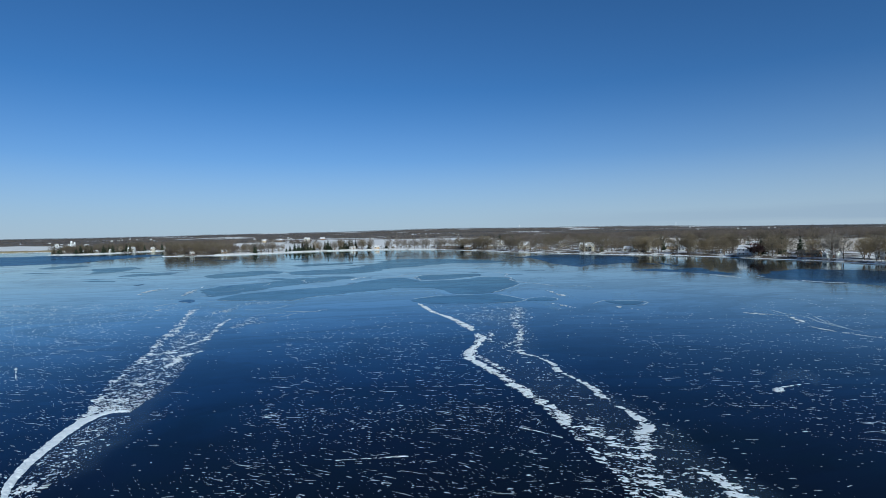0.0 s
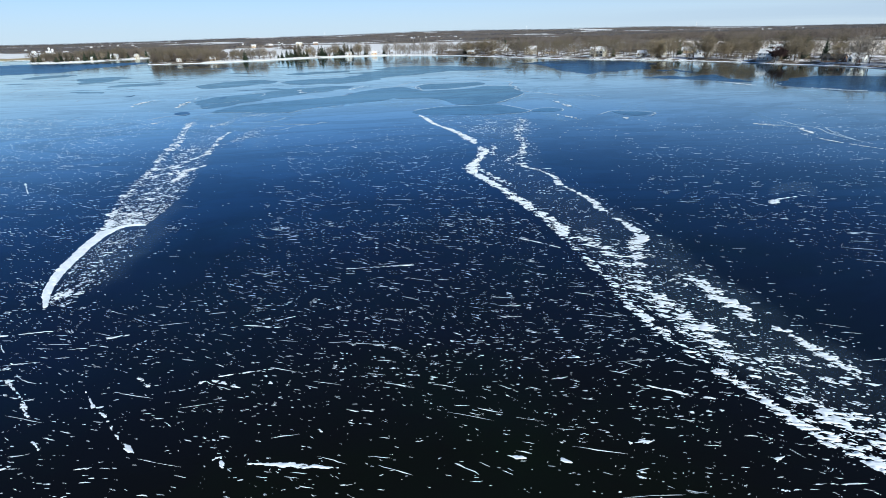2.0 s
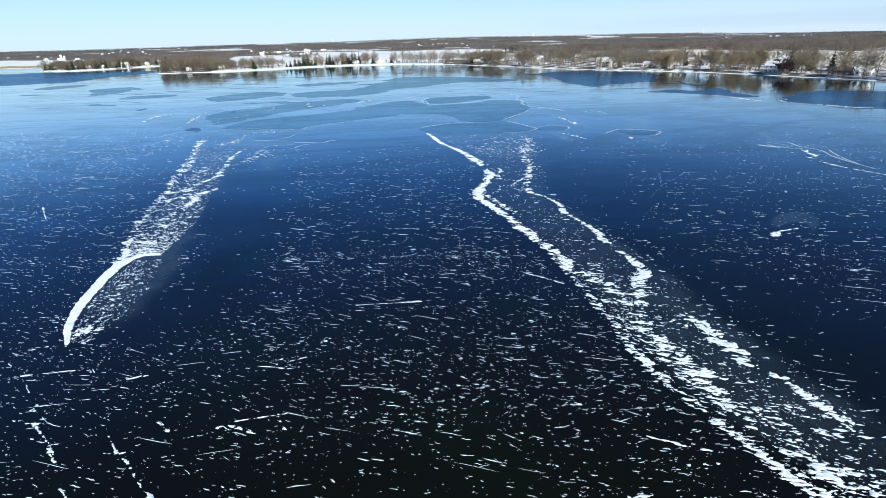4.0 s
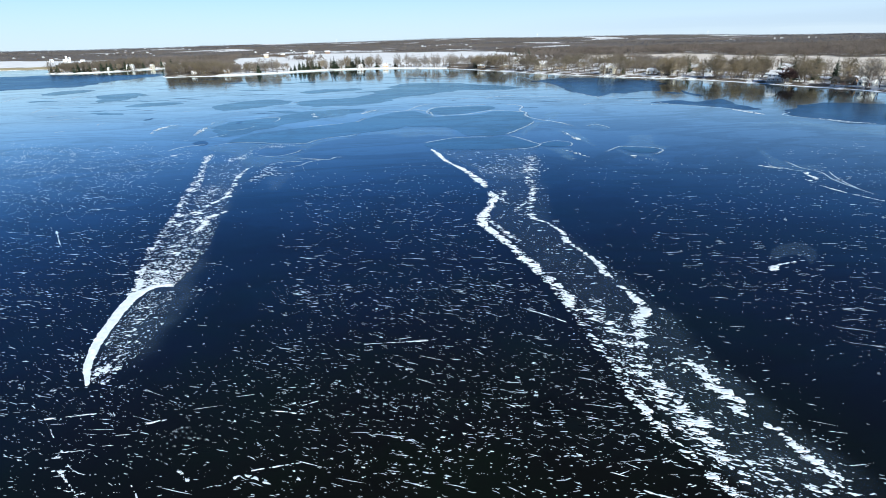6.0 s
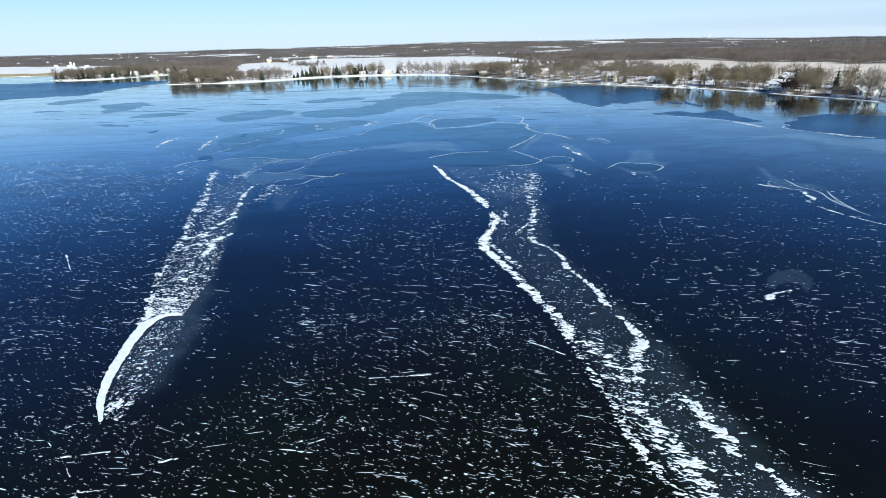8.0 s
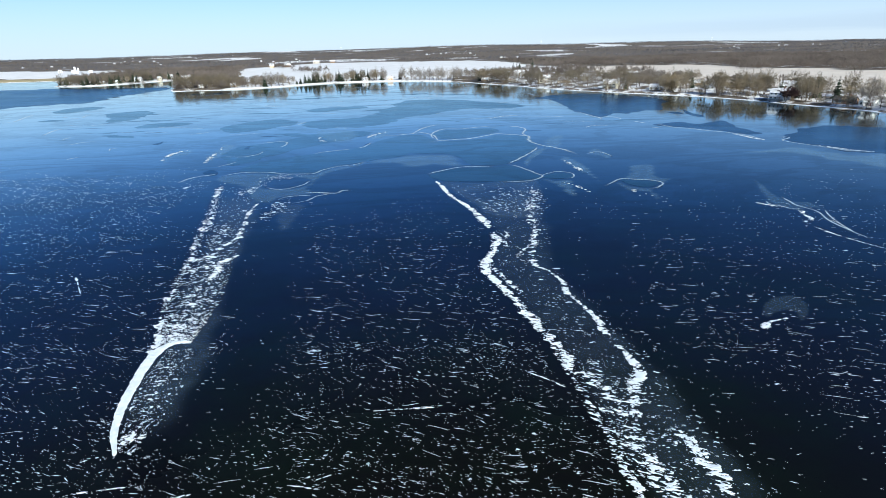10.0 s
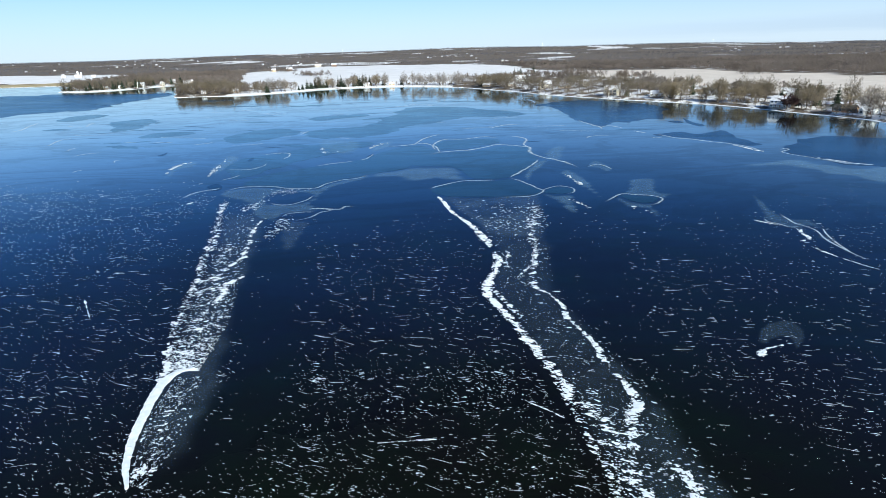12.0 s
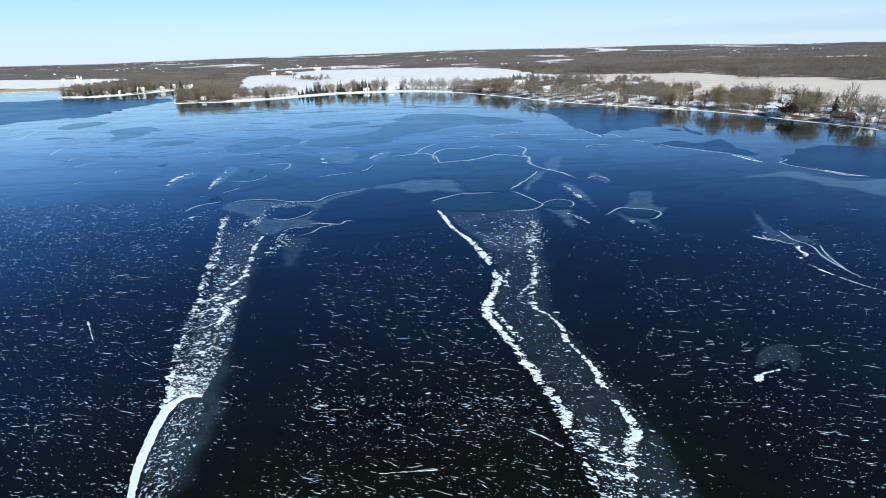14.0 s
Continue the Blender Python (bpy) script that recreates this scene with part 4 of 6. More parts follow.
film("ice_seam", [(-21.6, 291.4, 0.59), (-15.6, 300.6, 1.3), (-8.1, 303.1, 1.3), (3, 307, 1.3), (11.3, 315.1, 1.3), (18.2, 321.8, 1.3), (30.7, 314.5, 1.3), (35.1, 310.2, 1.3), (34, 293.1, 1.3), (38.9, 280, 1.3), (44.8, 272.1, 1.3), (49.7, 260.6, 1.3), (51.7, 251.5, 0.59)], FILM_LINE, SEAM, next(LAYER), 1.5)
film("ice_seam", [(-17.7, 306, 0.5), (-20.1, 326.7, 1.1), (-14.2, 344.7, 1.1), (-1.7, 345.2, 1.1), (11, 352.4, 1.1), (21.3, 344.1, 0.5)], FILM_LINE, SEAM, next(LAYER), 1)
film("ice_seam", [(-32.3, 326.3, 0.59), (-27.1, 351, 1.3), (-17.6, 368.5, 0.59)], FILM_LINE, SEAM, next(LAYER), 1)
film("ice_seam", [(24.4, 348.2, 0.54), (32.4, 349.3, 1.2), (36.5, 337.7, 1.2), (33.4, 321.8, 1.2), (34.9, 308.5, 0.54)], FILM_LINE, SEAM, next(LAYER), 1)
film("ice_seam", [(16.3, 389.5, 0.54), (27.3, 405.1, 1.2), (42.1, 408.6, 0.54)], FILM_LINE, SEAM, next(LAYER), 2)
film("ice_seam", [(55.8, 254.9, 0.32), (61.5, 259.5, 0.7), (64.5, 255.3, 0.7), (66, 247.7, 0.32)], FILM_LINE, SEAM, next(LAYER), 1)
film("ice_seam", [(49.2, 193, 0.32), (54.2, 199.6, 0.7), (58.5, 204.3, 0.7), (63.3, 202.3, 0.7), (68.2, 201.1, 0.7), (70.8, 196.9, 0.7), (67.3, 190.3, 0.7), (63.1, 188.4, 0.32)], FILM_LINE, SEAM, next(LAYER), 1)
film("ice_seam", [(94.2, 170.7, 0.23), (93.6, 167.2, 0.5), (95.7, 164.8, 0.5), (97.2, 161.4, 0.5), (100.3, 161.2, 0.23)], FILM_LINE, SEAM, next(LAYER), 1)
film("ice_seam", [(106.2, 160.4, 0.23), (103.8, 153.8, 0.5), (102, 146.2, 0.5), (101.1, 138.9, 0.23)], FILM_LINE, SEAM, next(LAYER), 1)
film("ice_seam", [(84.2, 423.4, 0.63), (89.1, 397.4, 1.4), (92.3, 385.3, 1.4), (90.7, 372.1, 0.63)], FILM_LINE, SEAM, next(LAYER), 2)
film("ice_seam", [(91.7, 382.6, 0.45), (99.2, 389.8, 1), (104.5, 380.5, 1), (104.3, 372.5, 0.45)], FILM_LINE, SEAM, next(LAYER), 2)
film("ice_seam", [(108.6, 364.1, 0.54), (112.3, 356.1, 1.2), (114, 353.4, 0.54)], FILM_LINE, SEAM, next(LAYER), 2)
film("ice_seam", [(115.3, 348.5, 0.54), (119.5, 345.6, 1.2), (124.9, 331.6, 1.2), (131.2, 326.6, 1.2), (137.3, 317.7, 1.2), (143.3, 311.1, 1.2), (147.4, 305.1, 1.2), (150.5, 295.8, 1.2), (150.4, 281.2, 0.54)], FILM_LINE, SEAM, next(LAYER), 2)
film("ice_seam", [(111.2, 335.7, 0.54), (113.7, 333.2, 1.2), (119, 336.8, 0.54)], FILM_LINE, SEAM, next(LAYER), 2)
film("ice_seam", [(159.4, 284.8, 0.36), (165.4, 290.6, 0.8), (166.4, 287.2, 0.8), (159.1, 281.7, 0.8), (160.4, 274, 0.8), (164.2, 266.3, 0.8), (167.7, 259.1, 0.8), (171.9, 249.6, 0.8), (178.1, 247.8, 0.36)], FILM_LINE, SEAM, next(LAYER), 2)
film("ice_seam", [(166.8, 261.9, 0.45), (169.8, 256.2, 1), (172.7, 250.8, 1), (176.3, 248, 0.45)], FILM_LINE, SEAM, next(LAYER), 1)
film("ice_seam", [(-373, 428, 0.63), (-368.1, 439.5, 1.4), (-380.9, 468.4, 1.4), (-393.1, 496.7, 0.63)], FILM_LINE, SEAM, next(LAYER), 3)
film("ice_seam", [(-279.6, 353.8, 0.54), (-289.8, 380.5, 1.2), (-286.1, 390.1, 0.54)], FILM_LINE, SEAM, next(LAYER), 2)
film("ice_seam", [(-250.5, 331.8, 0.5), (-253.3, 340, 1.1), (-251.9, 344, 0.5)], FILM_LINE, SEAM, next(LAYER), 2)
film("ice_seam", [(-234, 309.9, 0.41), (-230.6, 320.1, 0.9), (-223.1, 324.8, 0.41)], FILM_LINE, SEAM, next(LAYER), 2)
film("ice_seam", [(-321.1, 454.8, 0.59), (-329.9, 474, 1.3), (-332.4, 485.7, 0.59)], FILM_LINE, SEAM, next(LAYER), 2)
film("ice_seam", [(-194.1, 289.5, 0.41), (-197.2, 296.1, 0.9), (-193.7, 297.3, 0.41)], FILM_LINE, SEAM, next(LAYER), 1.5)
film("ice_seam", [(-201.2, 264.9, 0.32), (-200.7, 268.8, 0.7), (-198.8, 272.7, 0.32)], FILM_LINE, SEAM, next(LAYER), 1.5)
film("ice_seam", [(-176.9, 344.9, 0.36), (-172.3, 348.6, 0.8), (-166.2, 354.4, 0.36)], FILM_LINE, SEAM, next(LAYER), 2)
film("ice_seam", [(-117.3, 303.8, 0.36), (-111.7, 306.5, 0.8), (-106, 309.3, 0.8), (-100.8, 305.3, 0.8), (-99, 295.1, 0.8), (-101.2, 289.1, 0.36)], FILM_LINE, SEAM, next(LAYER), 2)
film("ice_seam", [(-113.2, 240.6, 0.27), (-110.1, 245.9, 0.6), (-108.3, 251.6, 0.27)], FILM_LINE, SEAM, next(LAYER), 1.5)
film("ice_seam", [(-120.9, 265.3, 0.23), (-109, 264.2, 0.5), (-104.5, 271.9, 0.5), (-105.5, 279, 0.23)], FILM_LINE, SEAM, next(LAYER), 1.5)
film("ice_seam", [(59.2, 602.5, 0.59), (66.7, 627.7, 1.3), (86.9, 628.9, 1.3), (111.8, 628.7, 0.59)], FILM_LINE, SEAM, next(LAYER), 4)
film("ice_seam", [(63.4, 607.9, 0.72), (69.4, 586.9, 1.6), (69.9, 562.7, 0.72)], FILM_LINE, SEAM, next(LAYER), 4)
film("ice_seam", [(-116.5, 380.8, 0.68), (-114.7, 396.6, 0.68)], FILM_LINE, SEAM, next(LAYER), 2)

# drifted snow ridges
PACK = "narrow ragged ridge of packed white snow on the ice"
CLUMP = "clumps of wind-drifted white snow frozen to the ice"
SPARSE = "scattered round flakes of snow frozen to the ice"
ZB = iter(range(1000))


def drift(rows, kind=CLUMP, thin=None, **more):
    k = next(ZB)
    less = thin if thin is not None else {CLUMP: 0.42, PACK: 0.25, SPARSE: 0.2}[kind]
    more["size"], more["cell"], more["amp"] = 0.6 * more["size"], 0.75 * more["cell"], more["amp"] * (1 if kind == SPARSE else 1.2)
    rows = [(x, y, 0.92 * h, fill - less) for x, y, h, fill in rows]
    return snow_drift("snow_ridge" if kind == PACK else "snow_drift", rows, kind, base=0.010 + 0.0012 * k, seed=200 + 2 * k, **more)


# the curved ridge with its tail of flakes
drift([(-50.8, 84.6, 0.3, 0.8), (-52.2, 84.5, 0.4, 1), (-54.0, 83.7, 0.75, 1), (-55.0, 81.8, 1.05, 1), (-55.0, 78.8, 1.0, 1), (-54.4, 74.9, 0.92, 1), (-53.5, 71, 0.86, 1), (-52.6, 67.6, 0.8, 1), (-51.7, 64.6, 0.74, 1), (-50.4, 61.4, 0.6, 1), (-49.1, 58.8, 0.5, 1), (-47.9, 57, 0.36, 0.9), (-46.9, 55.4, 0.25, 0.8)], PACK, 0, amp=0.15, size=0.9, cell=0.13, rise=0.12, long=1.3)
drift([(-51, 61.5, 0.5, 0.1), (-52.6, 62.2, 0.4, 0.2), (-53.4, 62.8, 0.3, 0)], amp=0.4, size=0.4, cell=0.12)
drift([(-55.5, 80, 0.9, 0.8), (-57.0, 84.6, 1.0, 0.65), (-59.4, 90, 1.3, 0.3), (-62, 96.3, 1.5, 0.0), (-65, 105.7, 1.4, 0.05), (-67.2, 114, 1.4, 0.1), (-69.5, 123, 1.5, 0.15), (-74.4, 137.3, 1.7, 0.2), (-78, 150, 1.9, 0.3), (-82, 163, 1.9, 0.45), (-85.5, 173, 1.7, 0.4), (-89, 183, 1.5, 0.25), (-93.5, 196, 1.9, 0.1), (-95.5, 203, 1.5, -0.1), (-96, 210, 1.0, -0.3)], thin=0.52, amp=0.5, size=1.0, cell=0.24, long=1.5, lie=-0.1)
drift([(-54.8, 84.5, 2.8, -0.1), (-56.5, 91, 4.4, -0.32), (-59, 100, 5.0, -0.42), (-61, 109, 5.0, -0.42), (-64, 119, 5.0, -0.25), (-67, 129, 5.0, -0.3), (-70.5, 141, 4.5, -0.4), (-75, 155, 4.2, -0.45)], SPARSE, amp=0.5, size=1.15, cell=0.2, long=1.45, lie=-0.05, reach=1.4)
drift([(-52, 86, 4.5, -0.5), (-54, 96, 4.5, -0.5), (-56.5, 106, 4, -0.5), (-60, 118, 3.5, -0.6), (-64, 135, 3, -0.6)], SPARSE, amp=0.42, size=0.6, cell=0.17, long=1.3, lie=-0.05, reach=1.3)
drift([(-70.5, 181, 0.8, 0.0), (-71.6, 176, 0.9, 0.35), (-70.6, 168, 1.2, 0.35), (-69.8, 163, 1.2, 0.2), (-66.6, 150, 1.2, 0.1), (-64.6, 141.5, 1.3, 0.5), (-65.6, 136, 0.9, 0.4), (-66.5, 133.5, 0.5, 0)], thin=0.4, amp=0.45, size=1.0, cell=0.25, long=1.7, lie=0)
drift([(-58.5, 128.5, 0.8, 0.3), (-60.6, 125, 1.1, 0.75), (-61.6, 122, 1.2, 0.8), (-60.0, 117.5, 1.1, 0.6), (-59.6, 113.5, 1.2, 0.75), (-60.5, 111, 0.8, 0.3)], thin=0.42, amp=0.4, size=0.9, cell=0.2, long=1.6, lie=0)
drift([(-65.4, 130.2, 0.8, 0.6), (-67.4, 127, 0.9, 0.6), (-69, 123.5, 0.8, 0.3)], amp=0.4, size=0.9, cell=0.22, long=1.6, lie=0)
drift([(-53, 80, 2.2, -0.6), (-51, 74, 3.8, -0.5), (-49.7, 70, 3.8, -0.4), (-48.6, 66, 3.6, -0.4), (-47, 61, 2.6, -0.35), (-46.2, 57.5, 1.6, -0.3)], SPARSE, amp=0.44, size=0.8, cell=0.11, long=1.25, lie=0, reach=1.3)
drift([(-48.3, 60, 0.6, 0.3), (-47.6, 58.6, 0.7, 0.5), (-47.1, 57.2, 0.6, 0.3)], amp=0.5, size=0.5, cell=0.1, long=1.2, lie=0)
drift([(-81.5, 186, 2.2, -0.3), (-82.5, 196, 3.2, -0.4), (-80, 206, 3.5, -0.5), (-84, 213, 2, -0.5)], SPARSE, amp=0.5, size=1.0, cell=0.3, long=1.4, lie=0)
drift([(-62.5, 172, 2.2, -0.2), (-64, 164, 2.6, -0.15), (-65, 155, 2.0, -0.3)], SPARSE, amp=0.5, size=1.3, cell=0.28, long=1.6, lie=0)

# the long double drift: its solid edge, then its other strand
drift([(-12, 205, 0.5, 0.7), (-10, 198.5, 0.8, 1), (-6.2, 184, 0.9, 0.9), (-3.4, 177, 0.7, 0.8), (-0.3, 169.5, 1.1, 0.8), (2.0, 162, 1.5, 0.5), (4.4, 153, 1.6, 0.6), (5.8, 147, 0.9, 0.3)], PACK, amp=0.42, size=1.1, cell=0.22, rise=0.09, lie=0, long=1.4)
drift([(6.6, 144, 1.0, 0.2), (7.0, 138.5, 1.5, 0.5), (6.4, 132, 1.4, 0.5), (4.8, 125.5, 1.2, 0.6), (3.6, 120.5, 1.6, 0.8), (3.4, 117, 1.3, 0.8), (4.6, 112, 0.9, 0.9), (6.4, 107.2, 0.95, 0.8), (7.6, 104, 0.9, 0.6)], PACK, amp=0.45, size=1.0, cell=0.18, rise=0.09, lie=0, long=1.4)
drift([(7.4, 105, 0.9, 0.5), (8.8, 100, 1.2, 0.5), (10.2, 95.4, 1.3, 0.7), (11.5, 91.3, 1.1, 0.6), (12.7, 87.6, 1.2, 0.5), (14, 82.4, 1.3, 0.5), (15.2, 77.7, 1.4, 0.55), (15, 73.4, 1.1, 0.25), (15.6, 69, 0.9, 0.2), (16.5, 64, 0.9, 0.25), (17.2, 59, 0.95, 0.35), (17.7, 54.4, 1.0, 0.4), (18.6, 49.3, 0.9, 0.4), (19.8, 45.5, 0.85, 0.4), (20.9, 42.2, 0.8, 0.5), (22.4, 39.2, 0.8, 0.6), (23.6, 36, 0.8, 0.6), (24.8, 33.4, 0.9, 0.7), (26.4, 30.8, 1.1, 0.9), (28.4, 28.6, 1.2, 0.9), (32, 25.2, 1.0, 0.6), (36, 21.5, 0.9, 0.4)], thin=0.5, amp=0.5, size=0.62, cell=0.11, long=2.3, rise=0.06)
drift([(9.6, 144.5, 0.5, 0.2), (10.4, 141.5, 0.9, 0.8), (9.6, 138.5, 0.8, 0.6), (9.2, 135, 0.8, 0.5), (9.7, 131.5, 0.7, 0.1), (9.6, 128, 0.6, 0)], amp=0.5, size=0.9, cell=0.18, long=1.3, lie=0)
drift([(5, 118.4, 0.8, 0.4), (7, 112.4, 1.0, 0.3), (9.4, 106.5, 1.0, 0.2), (11, 101, 0.9, 0.0)], amp=0.5, size=0.9, cell=0.18, long=1.5, lie=0)
drift([(10, 123, 0.5, 0.1), (13, 128.5, 0.5, 0.1), (15.6, 133.5, 0.6, 0.2)], amp=0.5, size=0.7, cell=0.18, long=1.3, lie=0)
drift([(23.5, 190, 2.2, -0.3), (22, 180, 2.4, -0.2), (19.2, 167, 2.6, 0.0), (18.6, 156, 2.2, 0.0), (18.3, 145, 1.5, 0.1), (16.8, 136, 1.3, 0.15), (15.4, 128, 1.4, 0.2), (14.8, 121, 1.2, 0.5), (15.4, 118, 0.9, 0.3)], amp=0.5, size=1.0, cell=0.22, long=1.4, lie=0)
drift([(12, 171, 4, -0.55), (8, 166, 4, -0.6), (13, 186, 5, -0.6)], SPARSE, amp=0.45, size=0.8, cell=0.25, long=1.4, lie=0, reach=1.2)
drift([(15, 118.5, 0.4, 0.4), (17.2, 116, 0.5, 0.5), (19.1, 111.8, 0.5, 0.5), (20, 107.6, 0.8, 0.9), (19.7, 104, 0.8, 0.9), (20.8, 100.6, 0.5, 0.6), (22.5, 95.6, 0.6, 0.6), (23.3, 91.4, 0.8, 0.8), (23.4, 87.5, 0.9, 0.9), (24, 85, 0.5, 0.3), (24.6, 82, 0.8, 0.4), (25.6, 78, 1.0, 0.75), (25.6, 74.4, 1.2, 0.85), (24.2, 71.6, 1.2, 0.7), (23, 69, 1.1, 0.3), (22.4, 65, 1.2, 0.2), (21.4, 61.5, 1.4, 0.15)], thin=0.42, amp=0.45, size=0.7, cell=0.15, long=1.7, lie=-0.1)
drift([(16.5, 75, 1.5, 0.15), (18.4, 71, 2.0, 0.1), (20, 67, 2.6, 0.0), (20, 61, 2.8, 0.0), (20.4, 56, 2.4, 0.2), (21.5, 51, 2.2, 0.35), (22.8, 47, 2.0, 0.35), (24.2, 43.6, 2.0, 0.3), (25.6, 40, 2.2, 0.25), (27, 36, 2.4, 0.2), (28.4, 32.6, 2.4, 0.35), (31, 28.6, 2.0, 0.5), (35, 25, 1.6, 0.3)], thin=0.5, amp=0.55, size=0.6, cell=0.12, long=2.4, reach=1.5)
drift([(25.6, 62, 0.8, 0.3), (26.8, 60.2, 1.0, 0.8), (27.3, 58, 1.3, 0.6), (27.8, 55.4, 1.4, 0.5), (28.4, 53.2, 1.2, 0.6), (28.8, 50, 1.1, 0.3), (28.2, 48, 1.1, 0.0)], thin=0.42, amp=0.55, size=0.62, cell=0.12, long=2.0)
drift([(29.6, 48.6, 0.5, 0.4), (30.6, 47.4, 0.7, 0.8), (31.1, 45.6, 0.6, 0.7), (31.5, 44, 0.8, 0.8), (32, 42.2, 0.9, 0.8), (32.4, 40.8, 0.8, 0.6), (32.2, 39, 0.7, 0.2)], thin=0.38, amp=0.45, size=0.55, cell=0.1, long=1.9)
drift([(21, 80, 3.5, -0.85), (24, 68, 4.0, -0.75), (25, 58, 4.5, -0.65), (27, 48, 4.5, -0.6), (30, 40, 4.0, -0.55), (34, 33, 3.5, -0.5)], SPARSE, amp=0.48, size=0.42, cell=0.12, long=2.2, reach=1.3)
drift([(9, 150, 6, -0.8), (12, 125, 5, -0.85), (15.5, 108, 5.0, -0.85), (18, 95, 5.0, -0.8), (21, 80, 4.5, -0.8)], SPARSE, amp=0.46, size=0.6, cell=0.2, long=1.7, lie=-0.1, reach=1.2)

# small ones further out
drift([(90.2, 169.2, 0.3, 0.6), (92, 166.8, 0.6, 0.8), (94, 164.8, 0.35, 0.6), (95.6, 163, 0.3, 0.6)], amp=0.3, size=0.8, cell=0.16, lie=0)
drift([(98.2, 160.4, 0.3, 0.8), (98.6, 158.6, 0.8, 0.9), (97.4, 155.4, 0.5, 0.7), (97.6, 152.6, 0.8, 0.9), (96, 149.8, 0.8, 0.7), (93.4, 148.8, 0.7, 0.5)], amp=0.4, size=0.9, cell=0.16, lie=0)
drift([(93.6, 145, 0.3, 0.6), (94.2, 142, 0.6, 0.8), (95, 138.6, 0.4, 0.7), (96.6, 134.4, 0.4, 0.7), (99, 129.4, 0.3, 0.5), (102, 125, 0.25, 0.3)], amp=0.35, size=0.8, cell=0.16, lie=0)
drift([(145.5, 305, 0.4, 0.7), (147.5, 296, 0.9, 0.9), (149, 288, 1.1, 0.9), (152, 282.5, 0.4, 0.5)], amp=0.35, size=1.3, cell=0.25, lie=0)
drift([(167, 265, 0.4, 0.6), (172, 256, 0.7, 0.8), (176, 249.5, 0.6, 0.8), (181, 247, 0.3, 0.5)], amp=0.35, size=1.2, cell=0.25, lie=0)
drift([(51.2, 88, 0.6, 0.6), (52.4, 89, 0.9, 0.9), (53.4, 90.2, 0.6, 0.8), (55.2, 91, 0.3, 0.8), (57, 91.6, 0.25, 0.6), (58.4, 91.8, 0.2, 0.4)], thin=0.62, amp=0.5, size=0.7, cell=0.12, lie=0)
for rows in ([(-111, 198, 0.6, 0.3), (-109, 200, 1.2, 0.4), (-108, 204, 0.5, 0.2)], [(59.5, 183.5, 0.6, 0.2), (61, 180.5, 1.2, 0.5), (61.5, 177, 0.5, 0.1)], [(57, 188, 2, 0), (58, 184, 1.5, -0.1)],
             [(-148, 258, 0.8, 0.1), (-151, 268, 1.6, 0.1), (-151.5, 280, 1.8, 0.1), (-148, 288, 1.0, 0.0)], [(-123, 250, 1.0, 0.0), (-126, 262, 2.0, 0.0), (-129, 278, 1.7, 0.0), (-133, 294, 0.8, 0)],
             [(-57, 318, 1.0, 0.1), (-54, 331, 2.2, 0.1), (-47, 338, 1.0, 0)], [(-74, 311, 0.8, 0), (-79, 306, 1.8, 0.0), (-85, 316, 1.6, 0.0), (-86, 326, 0.8, 0)],
             [(36, 200, 1.2, -0.1), (39, 194, 1.4, 0), (43, 185, 1.5, 0.1)], [(43, 240, 1.5, 0), (45, 230, 1.8, 0.1), (46, 219, 1.4, -0.1)]):
    drift(rows, amp=0.5, size=1.5, cell=0.35, lie=0)
film("ice_seam", [(102, 176, 0.4), (101, 166, 0.6), (103, 158, 0.5), (101, 150, 0.6), (101, 141, 0.5), (102, 133, 0.3)], FILM_LINE, SEAM, 0.016, 1)

# flecks all over the black ice
CLEAR_A = [(-66, 168), (-52, 160), (-42, 140), (-35, 100), (-29, 70), (-34, 58), (-46, 54), (-44, 75), (-47, 88), (-56, 115), (-63, 145)]
CLEAR_B = [(28, 172), (44, 160), (38, 120), (36, 100), (40, 80), (46, 62), (56, 48), (62, 36), (44, 34), (36, 42), (33, 62), (30, 80), (25, 107), (24, 127)]
LEFT_DRIFT = [(-57, 86), (-99, 206), (-70, 190), (-50, 95), (-43, 70), (-47, 56)]
LONG_DRIFT = [(-12, 206), (4, 150), (2, 122), (5, 105), (16, 62), (27, 30), (36, 40), (31, 75), (24, 110), (30, 190)]
NEAR = 84  # metres out to which the flakes are cut from a fine grid


def fleck_share(x, y):
    """How thickly flecks lie here, from 0 to about 1."""
    reach = np.where(x < -100, 245, np.where(x > 60, 175 + 0.4 * (x - 60), 180)) + 18 * wobble(x, y, 60, 70)
    dens = 0.62 + 0.2 * wobble(x, y, 40, 71) + 0.12 * wobble(x, y * 2.5, 14, 72)
    dens = np.clip(dens, 0.1, 1) * (1 - smooth01(-60, 10, y - reach))
    dens = dens * (1 - 0.35 * smooth01(60, 130, y)) * (1 - 0.4 * smooth01(30, 60, x))
    jx, jy = x + rng.normal(0, 3.0, x.shape), y + rng.normal(0, 4.0, x.shape)
    dens = dens * np.where(inside(CLEAR_A, jx, jy) | inside(CLEAR_B, jx, jy), 0.04, 1)
    return dens * np.where(inside(LEFT_DRIFT, x, y) | inside(LONG_DRIFT, x, y), 0.1, 1)


